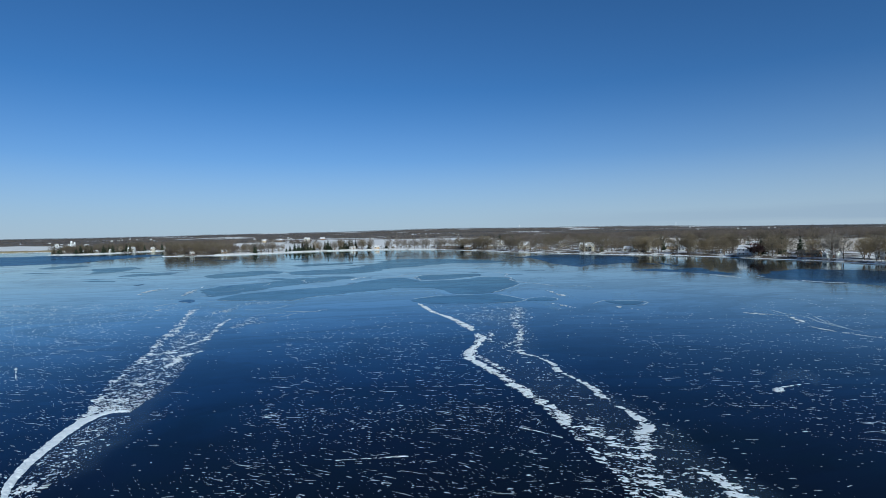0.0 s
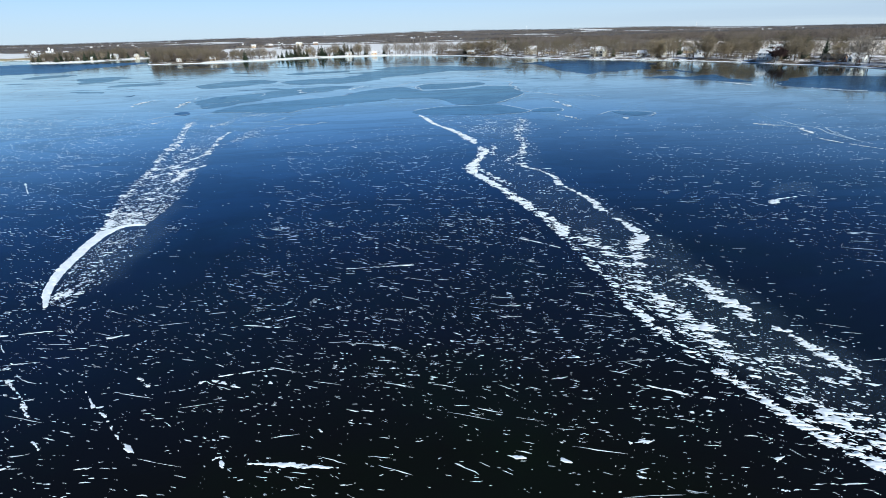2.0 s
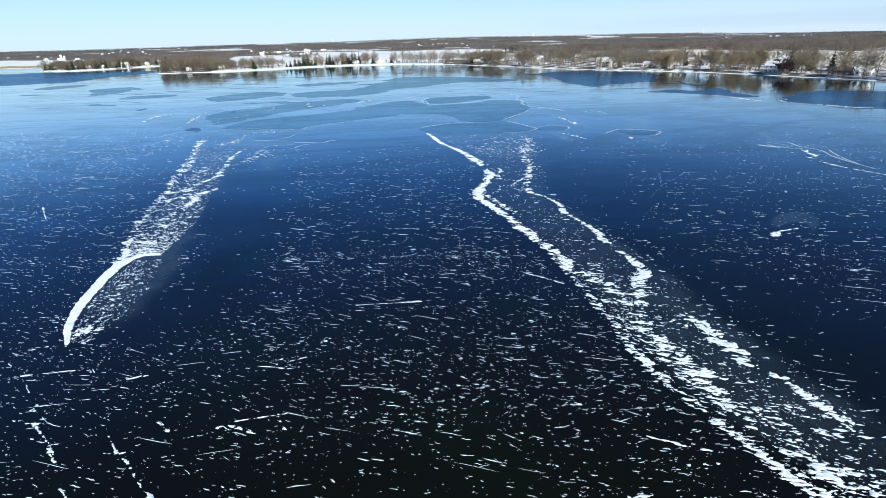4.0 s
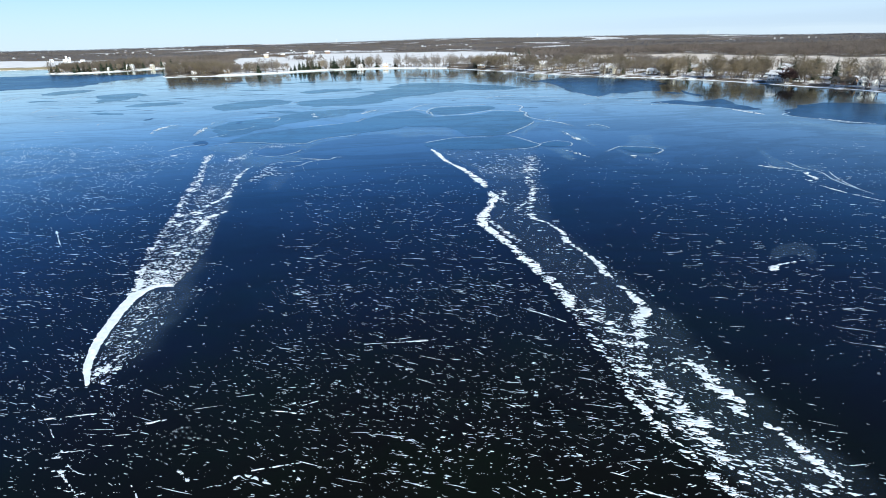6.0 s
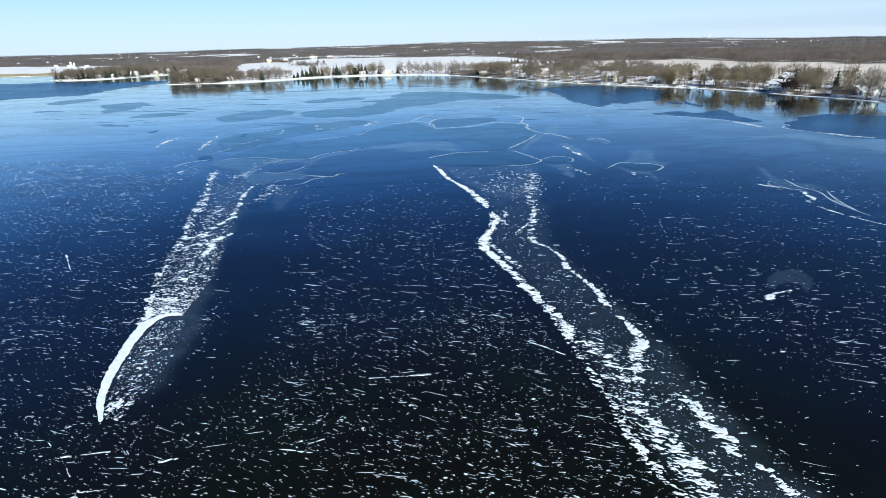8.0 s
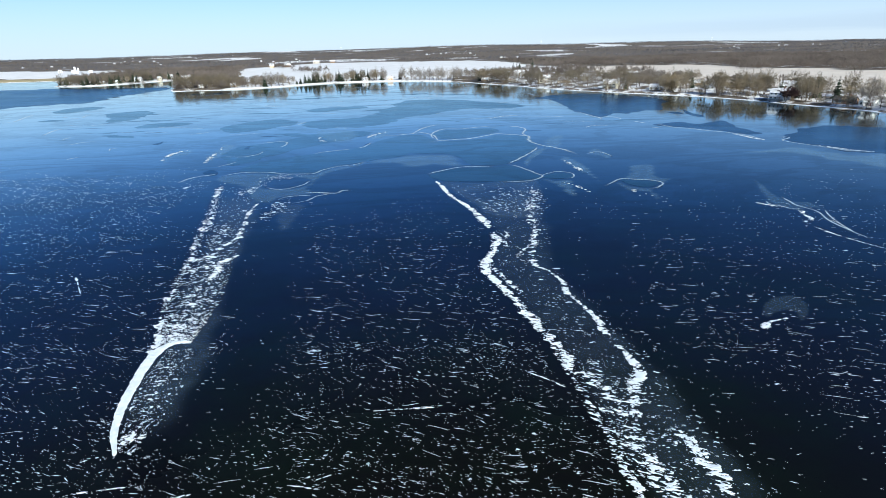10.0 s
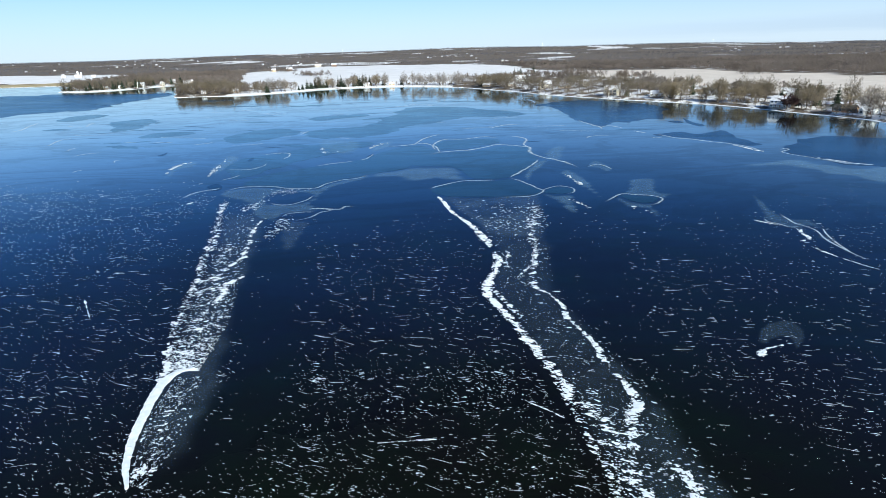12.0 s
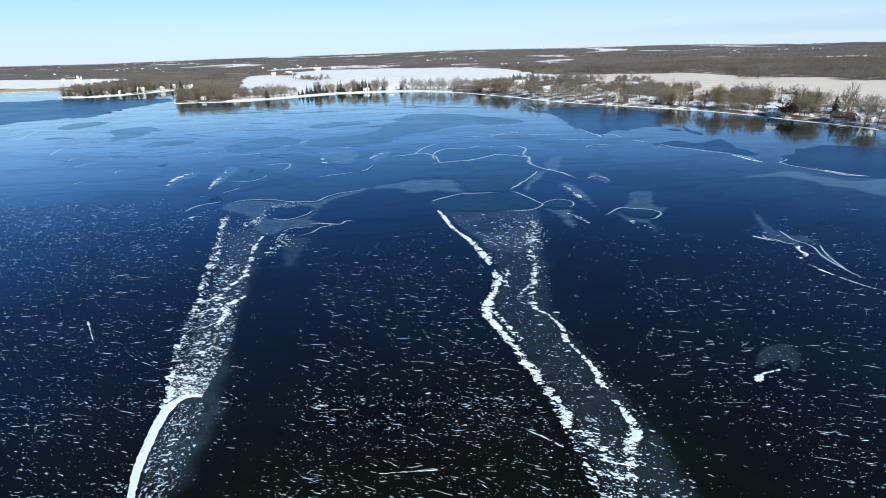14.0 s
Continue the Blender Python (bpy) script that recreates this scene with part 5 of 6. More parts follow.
# near flakes and wind streaks, cut out of slanting noise; two ways of lying, and round dots
gx, gy = np.meshgrid(np.arange(-90, 90, 0.09), np.arange(21, NEAR, 0.09))
px, py = gx + 1.2 * wobble(gx, gy, 30, 75), gy + 1.0 * wobble(gx, gy, 21, 76) + 0.25 * wobble(gx, gy, 5, 77)
thick = fleck_share(np.round(gx / 0.9) * 0.9, np.round(gy / 0.9) * 0.9)
thick = np.where(inside(LEFT_DRIFT, gx, gy) | inside(LONG_DRIFT, gx, gy), 0.05, thick) * np.where(np.abs(gx) < 0.85 * np.hypot(gy, 30 + 0.32 * gy), 1, 0)
field = np.full(gx.shape, -9.0)
for lie, long, size, part_of, seed in ((-0.26, 4.2, 0.21, 0.006, 301), (-0.08, 6.0, 0.18, 0.0035, 311), (0.17, 6.5, 0.16, 0.004, 321), (-0.62, 7.0, 0.15, 0.003, 331), (0.0, 1.6, 0.16, 0.003, 341)):
    u, v = px * math.cos(lie) + py * math.sin(lie), -px * math.sin(lie) + py * math.cos(lie)
    g = grain(u / long, v, size, seed) + 0.4 * grain(u / long, v, size * 6, seed + 1)
    level = np.quantile(g[::4, ::4], 1 - part_of)
    field = np.maximum(field, g - level - 0.8 * (1 - np.clip(thick / 0.62, 0, 1.25)))
field = np.where(thick < 0.02, -9, field)
flakes = cut_field("snow_flecks", gx, gy, 0.012 + 0.02 * np.clip(field, 0, 1) ** 0.6, field, 0.012, FLECK)
tagged(flakes, "white frost flakes and wind streaks on black ice", "snow", kind="stuff")

# thin streaks among them
n = 10500
fy = 21 + (NEAR - 21) * rng.random(n) ** 0.75
fx = rng.uniform(-0.9, 0.9, n) * np.hypot(fy, 30 + 0.32 * fy)
ok = rng.random(n) < fleck_share(fx, fy)
fx, fy = fx[ok], fy[ok]
n = len(fx)
slant = np.choose(rng.choice(4, n, p=(0.5, 0.25, 0.15, 0.1)), (-0.28, -0.10, 0.16, -0.6)) + rng.normal(0, 0.07, n)
flen = np.minimum(0.33 * rng.lognormal(0, 0.7, n), 2.2)
flecks("snow_flecks", fx, fy, flen, (0.025 + 0.065 * np.sqrt(flen)) * rng.uniform(0.5, 1.4, n), slant, "thin white wind streaks on black ice")
n = 260
fy = 24 + 120 * rng.random(n)
fx = rng.uniform(-0.9, 0.9, n) * np.hypot(fy, 30 + 0.32 * fy)
ok = fleck_share(fx, fy) > 0.2
fx, fy = fx[ok], fy[ok]
n = len(fx)
slant = np.choose(rng.choice(3, n, p=(0.55, 0.25, 0.2)), (-0.32, 0.0, 0.14)) + rng.normal(0, 0.09, n)
flecks("snow_flecks", fx, fy, rng.uniform(1.2, 4.5, n), rng.uniform(0.05, 0.11, n), slant, "long hairline streaks of frost on black ice")

# further flecks, too small to have a shape
n = 280000
fx, fy = rng.uniform(-300, 270, n), NEAR - 3 + 205 * rng.random(n) ** 1.1
ok = (rng.random(n) < 0.43 * fleck_share(fx, fy)) & (np.abs(fx) < 0.9 * fy + 26)
fx, fy = fx[ok], fy[ok]
n = len(fx)
flen = 0.33 * rng.lognormal(0, 0.75, n)
lie = -0.25 + 0.24 * smooth01(80, 130, fy)
fang = np.where(rng.random(n) < 0.13, rng.normal(0.18, 0.15, n), rng.normal(0, 1, n) * (0.16 - 0.08 * smooth01(90, 160, fy)) + lie) + np.where(fx < -60, 0.06, 0)
fwid = (0.022 + 0.085 * np.sqrt(flen)) * rng.uniform(0.4, 1.3, n)
blot = rng.random(n) < 0.04
fwid = np.where(blot, fwid * 2.0, fwid)
far = fy > 150
fang, flen = np.where(far, 0.04 + rng.normal(0, 0.06, n), fang), np.where(far, 1.25 * flen, flen)
flecks("snow_flecks", fx, fy, flen, fwid, fang, "small white frost flecks scattered over black ice")

# fine flakes within the drifts, dense by the ridge and thinning outwards
FINE = "fine flakes of snow frozen between the drifts"
n = 6000
fy, fx = 84 + 118 * rng.random(n) ** 1.7, rng.random(n)
fx = np.interp(fy, (84, 100, 120, 150, 175, 200), (-57, -64, -70, -79, -87, -96)) + fx * np.interp(fy, (84, 100, 120, 150, 200), (6.5, 12, 12.5, 13, 15))
ok = rng.random(n) < 0.16 + 0.6 * np.exp(-(fy - 84) / 22) + 0.3 * (grain(fx, fy, 2.2, 411) > 0.6)
fx, fy = fx[ok], fy[ok]
flen = 0.3 * rng.lognormal(0, 0.5, len(fx))
flecks("snow_flecks", fx, fy, flen, 0.07 + 0.34 * flen * rng.uniform(0.5, 1.2, len(fx)), -0.05 + rng.normal(0, 0.15, len(fx)), FINE)
n = 700
fy, fx = rng.uniform(56, 82, n), rng.random(n)
fx = np.interp(fy, (56, 60, 66, 72, 82), (-46.8, -48.6, -51, -52.6, -53.6)) + fx ** 1.25 * np.interp(fy, (56, 62, 70, 82), (1.8, 5, 6.8, 5))
flen = 0.13 * rng.lognormal(0, 0.55, n)
flecks("snow_flecks", fx, fy, flen, flen * rng.uniform(0.7, 1.2, n), rng.uniform(-0.5, 0.5, n), FINE)
n = 9500
fy, fx = 26 + 174 * rng.random(n) ** 1.25, rng.random(n)
lo = np.interp(fy, (26, 30, 40, 54, 70, 87, 104, 118, 135, 160, 200), (31, 27, 22, 17.5, 15.2, 12.5, 7.6, 4, 7, 4, -8))
hi = np.interp(fy, (26, 33, 40, 54, 70, 87, 104, 120, 140, 200), (45, 40, 37, 33, 30, 27.5, 23.5, 21, 22, 25))
fx = lo + (hi - lo) * fx
ok = rng.random(n) < (0.12 + 0.45 * (grain(fx / 1.6, fy, 1.6, 421) > 0.6)) * np.where(fy > 100, 0.5, 1) + 0.45 * (fx - lo < 0.45 * (hi - lo)) * (fy < 78)
fx, fy = fx[ok], fy[ok]
flen = 0.17 * rng.lognormal(0, 0.65, len(fx)) * np.where(fy > 110, 1.25, 1)
flecks("snow_flecks", fx, fy, flen * 1.3, 0.04 + 0.3 * flen, np.where(fy < 80, -0.28, -0.05) + rng.normal(0, 0.13, len(fx)), FINE)
for x0, y0, wide, deep, count in [(-77, 217, 9, 6, 120), (-64, 168, 4, 16, 110), (16, 188, 12, 9, 50), (12, 168, 9, 9, 80), (22, 176, 3.5, 22, 110), (-81, 197, 3, 16, 80)]:
    fx, fy = x0 + rng.normal(0, 0.45, count) * wide, y0 + rng.normal(0, 0.45, count) * deep
    flen = 0.45 * rng.lognormal(0, 0.5, count)
    flecks("snow_flecks", fx, fy, flen, 0.1 + 0.4 * flen, rng.normal(0, 0.15, count), FINE)

# ragged lines of flakes along healed cracks
CRACK = "ragged line of white flakes along a healed crack"
for line in (
    [(-47.8, 49.2), (-44.1, 49.9), (-40.3, 50.7)],
    [(-36.3, 48.3), (-34.6, 48.9), (-33, 49.5)],
    [(-23.2, 40.2), (-22.5, 41.1), (-19.3, 39.9)],
    [(-21.9, 41.6), (-19.9, 42.1), (-17.2, 42.7)],
    [(-29.5, 42.2), (-28, 40.9), (-26.7, 39.9)],
    [(-33.7, 40.9), (-31.9, 39.2), (-30.4, 37.5)],
    [(-29.8, 37.3), (-27.8, 35.3), (-26, 33.6), (-24.3, 32.3)],
    [(-40.5, 41.5), (-37.6, 39.1), (-34.8, 36.2)],
    [(-32.9, 34.1), (-32, 33.2), (-31.1, 32.4)],
    [(-16.1, 31.2), (-13.3, 31), (-9.2, 30.6)],
    [(-16.1, 64.5), (-13, 64.9), (-8.9, 65.3), (-5.2, 65.6)],
    [(-15.1, 37.1), (-13.2, 35.7)],
    [(-12.5, 35.1), (-10.6, 34)],
    [(-33.4, 30.8), (-32.1, 31.2)],
    [(-28.4, 30.7), (-26.1, 31)],
    [(-20.4, 34), (-19.4, 33.7), (-18.5, 33.6)],
    [(-18.5, 31.4), (-17.8, 31.8), (-17.3, 30.7)],
    [(-22.8, 50.6), (-20.8, 50.4), (-18.6, 50.1)],
    [(-20.8, 51.1), (-19.1, 51.8), (-17.3, 52.6)],
    [(14.4, 39.4), (16.8, 38.3), (19.4, 37.4)],
    [(11.1, 32.6), (13.4, 32.8)],
    [(19.6, 30.5), (21.4, 31.2)],
    [(2.1, 31.6), (4.1, 31.2)],
    [(5.6, 31.3), (6.9, 30.7)],
    [(8, 74.7), (11.2, 72.4), (13.7, 70.2)],
    [(-92.7, 114.7), (-84.4, 104.3)],
    [(17.4, 53.6), (20.9, 51.6)],
    [(-7.5, 45.1), (-6.1, 44.7)],
    [(19.1, 33.3), (20.8, 33)],
):
    (x0, y0), (x1, y1) = line[0], line[-1]
    run = math.hypot(x1 - x0, y1 - y0)
    stops = spline(line, max(run / 6, 0.5))
    wide = np.clip(0.13 + 0.05 * rng.normal(0, 1, len(stops)), 0.06, 0.26)
    snow_drift("snow_drift", [(x, y, w, 0.35 + 0.3 * rng.normal()) for (x, y), w in zip(stops, wide)], CRACK, amp=0.7, size=0.34, cell=0.06, rise=0.03, long=2.2, base=0.016 + 0.0004 * next(ZB), seed=int(700 + 10 * abs(x0)), lie=math.atan2(y1 - y0, x1 - x0), reach=2.4)


# ---- trees ----
def tube(verts, faces, p, q, r0, r1, sides=5):
    p, q = Vector(p), Vector(q)
    axis = (q - p).normalized()
    u = axis.orthogonal().normalized()
    w = axis.cross(u)
    o = len(verts)
    for c, r in ((p, r0), (q, r1)):
        for k in range(sides):
            a = 2 * math.pi * k / sides
            verts.append(c + (u * math.cos(a) + w * math.sin(a)) * r)
    faces += [(o + k, o + (k + 1) % sides, o + sides + (k + 1) % sides, o + sides + k) for k in range(sides)]


def twig(verts, faces, p, way, length, width):
    side = way.cross(Vector((random.uniform(-1, 1), random.uniform(-1, 1), random.uniform(-1, 1)))).normalized() * width
    o = len(verts)
    verts += [p - side, p + side, p + way * length]
    faces.append((o, o + 1, o + 2))


def bare_tree(tall, spread, limbs, twigs, twig_mat, label, stems=1, twig_width=0.07, dome=0, rise=0.25):
    """A leafless broadleaf: forked trunk and limbs, branches, and a haze of twigs."""
    tree = tagged(new("bare_tree"), label, "tree")
    tv, tf, cv, cf = [], [], [], []
    for s in range(stems):
        lean = Vector((random.uniform(-0.2, 0.2) * (stems > 1) * 2 + random.uniform(-0.06, 0.06), random.uniform(-0.2, 0.2) * (stems > 1) * 2, 1)).normalized()
        foot = Vector((random.uniform(-0.5, 0.5) * (stems > 1), random.uniform(-0.5, 0.5) * (stems > 1), -0.4))
        top_r = tall * 0.006
        fork = foot + lean * tall * random.uniform(0.2, 0.32)
        mid = foot + lean * tall * 0.68 + Vector((random.uniform(-1, 1), random.uniform(-1, 1), 0)) * 0.4
        base_r = tall * 0.0165
        tube(tv, tf, foot, fork, base_r, base_r * 0.72, 6)
        tube(tv, tf, fork, mid, base_r * 0.72, top_r, 5)
        starts = [(mid, Vector((random.uniform(-0.3, 0.3), random.uniform(-0.3, 0.3), 1)).normalized(), tall * 0.3)]
        for k in range(limbs):
            t = random.uniform(0.0, 0.95)
            a = 2 * math.pi * (k + random.uniform(-0.3, 0.3)) / limbs
            way = Vector((math.cos(a) * spread, math.sin(a) * spread, random.uniform(rise, rise + 0.85))).normalized()
            starts.append((fork.lerp(mid, t), way, tall * random.uniform(0.32, 0.48) * (1 - 0.35 * t)))
        for p, way, length in starts:
            bend = (way + Vector((random.uniform(-0.25, 0.25), random.uniform(-0.25, 0.25), 0.1))).normalized()
            elbow = p + way * length * 0.5
            tip = elbow + bend * length * 0.5
            r = base_r * 0.42
            tube(tv, tf, p, elbow, r, r * 0.6, 4)
            tube(tv, tf, elbow, tip, r * 0.6, r * 0.2, 4)
            for j in range(5):
                t = random.uniform(0.25, 1.0)
                q = p.lerp(elbow, t * 2) if t < 0.5 else elbow.lerp(tip, t * 2 - 1)
                w = (bend + Vector((random.uniform(-1, 1), random.uniform(-1, 1), random.uniform(-0.25, 0.8))) * 0.9).normalized()
                l = length * random.uniform(0.3, 0.55)
                e = q + w * l
                tube(cv, cf, q, e, r * 0.3, r * 0.1, 3)
                for i in range(twigs):
                    tt = random.uniform(0.15, 1.0)
                    ww = (w + Vector((random.uniform(-1, 1), random.uniform(-1, 1), random.uniform(-0.5, 0.9)))).normalized()
                    twig(cv, cf, q.lerp(e, tt), ww, l * random.uniform(0.35, 0.8), twig_width * random.uniform(0.6, 1.4))
    # fine outer twigs that round the crown off
    for k in range(dome):
        way = Vector((random.gauss(0, 1), random.gauss(0, 1), random.gauss(0, 1))).normalized()
        reach = random.uniform(0.35, 1.0) ** 0.6 * random.uniform(0.85, 1.05)
        q = Vector((way.x * 0.30 * spread, way.y * 0.33 * spread, 0.58 + way.z * 0.38)) * tall
        q = Vector((0, 0, 0.56 * tall)).lerp(q, reach)
        w = (way + Vector((random.uniform(-1, 1), random.uniform(-1, 1), random.uniform(-0.4, 1.0)))).normalized()
        twig(cv, cf, q, w, tall * random.uniform(0.05, 0.11), twig_width * random.uniform(1.2, 2.6))
    mesh_object("trunk", tv, tf, BARK, tree)
    mesh_object("crown", cv, cf, twig_mat, tree)
    return tree


def evergreen(tall, wide, tiers, label):
    """A conifer: straight trunk and tiers of drooping, ragged boughs."""
    tree = tagged(new("evergreen_tree"), label, "tree")
    tv, tf, cv, cf = [], [], [], []
    tube(tv, tf, (0, 0, -0.4), (0, 0, tall * 0.97), tall * 0.016, 0.03, 6)
    for k in range(tiers):
        t = (k + 0.5) / tiers
        z = tall * (0.07 + 0.92 * t)
        r = wide * (1 - t) ** 0.85 * random.uniform(0.8, 1.15) + 0.15
        n = max(5, int(11 * (1 - t) + 4))
        for j in range(n):
            a = 2 * math.pi * (j + random.uniform(-0.4, 0.4)) / n
            l = r * random.uniform(0.65, 1.2)
            out = Vector((math.cos(a), math.sin(a), 0))
            side = Vector((-math.sin(a), math.cos(a), 0)) * l * random.uniform(0.28, 0.45)
            o = len(cv)
            drop = l * random.uniform(0.15, 0.5)
            cv += [Vector((0, 0, z + 0.12 * l)), out * l * 0.55 + side + Vector((0, 0, z - drop * 0.55)), out * l + Vector((0, 0, z - drop)), out * l * 0.55 - side + Vector((0, 0, z - drop * 0.55)), out * l * 0.5 + Vector((0, 0, z - drop * 0.1))]
            cf += [(o, o + 1, o + 4), (o + 1, o + 2, o + 4), (o + 2, o + 3, o + 4), (o + 3, o, o + 4)]
            for i in range(3):
                p = out * l * random.uniform(0.3, 0.9) + side * random.uniform(-0.8, 0.8) + Vector((0, 0, z - drop * 0.6))
                twig(cv, cf, p, (out + Vector((random.uniform(-1, 1), random.uniform(-1, 1), random.uniform(-0.9, 0.3)))).normalized(), l * 0.35, l * 0.09)
    mesh_object("trunk", tv, tf, BARK, tree)
    mesh_object("crown", cv, cf, NEEDLE, tree)
    return tree


random.seed(11)



def broadleaves(full):
    """The six kinds of leafless tree; lighter ones for the depth of the groves."""
    n, k = (10, 1.0) if full else (6, 0.45)
    return [bare_tree(14.5, 1.1, n, 9, TWIG, "leafless brown broadleaf tree on the snowy shore", twig_width=0.055, dome=int(620 * k), rise=0.12),
            bare_tree(16.5, 0.9, n, 9, TWIG, "tall leafless broadleaf tree with a rounded crown", twig_width=0.055, dome=int(520 * k), rise=0.3),
            bare_tree(13.5, 1.3, n, 9, TWIG, "wide leafless oak with spreading brown limbs", twig_width=0.055, dome=int(700 * k), rise=0.05),
            bare_tree(15, 1.0, n, 9, TWIG_PALE, "pale grey leafless tree in sunlight", twig_width=0.05, dome=int(420 * k), rise=0.2),
            bare_tree(17, 0.75, n, 9, TWIG_PALE, "slender pale leafless tree", twig_width=0.05, dome=int(300 * k), rise=0.35),
            bare_tree(13, 1.1, n - 2, 8, TWIG_TAN, "yellowish leafless willow by the water", 2, 0.05, int(600 * k), 0.05)]


BARE = broadleaves(True)
SHRUB = [bare_tree(5.5, 1.2, 4, 7, TWIG, "brown leafless shrub thicket", 2, 0.05), bare_tree(4, 1.3, 4, 6, TWIG_TAN, "tan leafless shrub thicket", 2, 0.05)]
PLUM = bare_tree(11, 1.2, 8, 22, TWIG_DARK, "dense dark plum-brown bush at the water", 4, 0.12)
FIR = [evergreen(17, 4.2, 16, "dark green spruce on the shore"), evergreen(13.5, 4.0, 14, "dark green cedar on the shore"), evergreen(19, 4.2, 17, "tall dark green spruce standing above bare trees")]
SOURCES = BARE + SHRUB + [PLUM] + FIR
used = set()


def plant(kind, x, y, size=1.0, group=""):
    z = float(height(np.array([x]), np.array([y]))[0])
    m = pose(x, y, z - 0.1, 0, 0, random.uniform(0, 360)) @ Matrix.Diagonal((size, size, size * random.uniform(0.92, 1.1), 1))
    if kind not in used:
        used.add(kind)
        kind.matrix_basis = m
        ob = kind
    else:
        ob = kind.copy()
        scene.collection.objects.link(ob)
        ob.matrix_basis = m
        for child in kind.children:
            c = child.copy()
            scene.collection.objects.link(c)
            c.parent = ob
    if group:
        tagged(ob, group=group)
    return ob


def clear_of_yards(x, y, grow=0.6):
    return all((x - cx) ** 2 + (y - cy) ** 2 > (r * grow) ** 2 for cx, cy, r in YARDS)


GROVE = {}  # trees too many to count, joined kind by kind


def plant_in_grove(kind, x, y, size):
    GROVE.setdefault(kind, []).append((x, y, size, random.uniform(0, 6.283), random.uniform(0.92, 1.1)))


def grow_groves():
    for kind, spots in GROVE.items():
        p = np.array(spots)
        z = height(p[:, 0], p[:, 1]) - 0.1
        vs, ts, mats, o = [], [], [], 0
        for n, child in enumerate(kind.children):
            me = child.data
            me.calc_loop_triangles()
            v = np.empty(len(me.vertices) * 3, np.float32)
            me.vertices.foreach_get("co", v)
            v = v.reshape(-1, 3)
            f = np.empty(len(me.loop_triangles) * 3, np.int32)
            me.loop_triangles.foreach_get("vertices", f)
            f = f.reshape(-1, 3)
            ca, sa, h = np.cos(p[:, 3:4]), np.sin(p[:, 3:4]), p[:, 2:3]
            px = p[:, 0:1] + (v[:, 0] * ca - v[:, 1] * sa) * h
            py = p[:, 1:2] + (v[:, 0] * sa + v[:, 1] * ca) * h
            pz = z[:, None] + v[:, 2] * h * p[:, 4:5]
            vs.append(np.stack([px, py, pz], 2).reshape(-1, 3))
            ts.append((f[None] + (o + np.arange(len(p)) * len(v))[:, None, None]).reshape(-1, 3))
            mats += [n] * len(ts[-1])
            o += len(p) * len(v)
        ob = soup("shore_grove", np.vstack(vs), np.vstack(ts), kind.children[0].data.materials[0])
        ob.data.materials.append(kind.children[1].data.materials[0])
        ob.data.polygons.foreach_set("material_index", np.array(mats, np.int32))
        tagged(ob, "grove of leafless trees and shrubs along the shore", "trees", kind="stuff")


# stretches of the shore: from x, to x, trees per 100 m, depth of the belt, shares of the kinds
o, t, w, p, s, l = BARE
LIGHT = dict(zip(BARE, broadleaves(False)))
BELT = [(-716, -560, 40, 45, (o, t, w, o, FIR[1])), (-445, -310, 70, 70, (w, o, t, l, w)), (-310, -250, 30, 30, (p, p, w, p)), (-250, -222, 8, 20, (p, o)),
        (-222, -120, 34, 30, (p, o, s, p, l)), (-120, -10, 40, 34, (s, p, p, s)), (-10, 60, 48, 60, (p, o, t)), (60, 165, 60, 90, (o, p, p, o, w)),
        (165, 236, 56, 80, (w, o, w, o, l)), (236, 262, 60, 64, (w, o, t, w, l)), (262, 282, 46, 56, (o, p, l, w)), (282, 330, 28, 70, (p, o, t))]
random.seed(23)
for x0, x1, per, deep, kinds in BELT:
    seg = SHORE_LINE[(SHORE_LINE[:, 0] >= x0) & (SHORE_LINE[:, 0] < x1) & (SHORE_LINE[:, 1] > 250)]
    single = x0 >= 165 or -310 <= x0 <= -10
    run = float(np.sum(np.hypot(*np.diff(seg, axis=0).T))) if len(seg) > 1 else 0
    for k in range(int(run * per / 100)):
        i = random.randrange(len(seg) - 1)
        a, b = seg[i], seg[i + 1]
        q = a + (b - a) * random.random()
        nx, ny = -(b - a)[1], (b - a)[0]
        ln = math.hypot(nx, ny)
        d = 5 + deep * random.random() ** 1.4
        x, y = q[0] + nx / ln * d, q[1] + ny / ln * d
        if clear_of_yards(x, y, 0.85) and clear_of_yards(x + 9 * nx / ln, y + 9 * ny / ln, 0.6) and float(shore_distance(np.array([x]), np.array([y]))[0]) > 4:
            one, size = random.choice(kinds), random.uniform(0.8, 1.3) * (1.12 if x0 >= 165 else 1)
            if single and d < 34:
                plant(one, x, y, size, "trees along the shore")
            else:
                plant_in_grove(LIGHT.get(one, one), x, y, size)
    for k in range(int(run * (20 + per * 0.6) / 100)):
        q = seg[random.randrange(len(seg))]
        x, y = q[0] + random.uniform(-4, 4), q[1] + random.uniform(6, 26)
        if clear_of_yards(x, y, 0.6) and float(shore_distance(np.array([x]), np.array([y]))[0]) > 3:
            plant_in_grove(random.choice(SHRUB), x, y, random.uniform(0.7, 1.3))
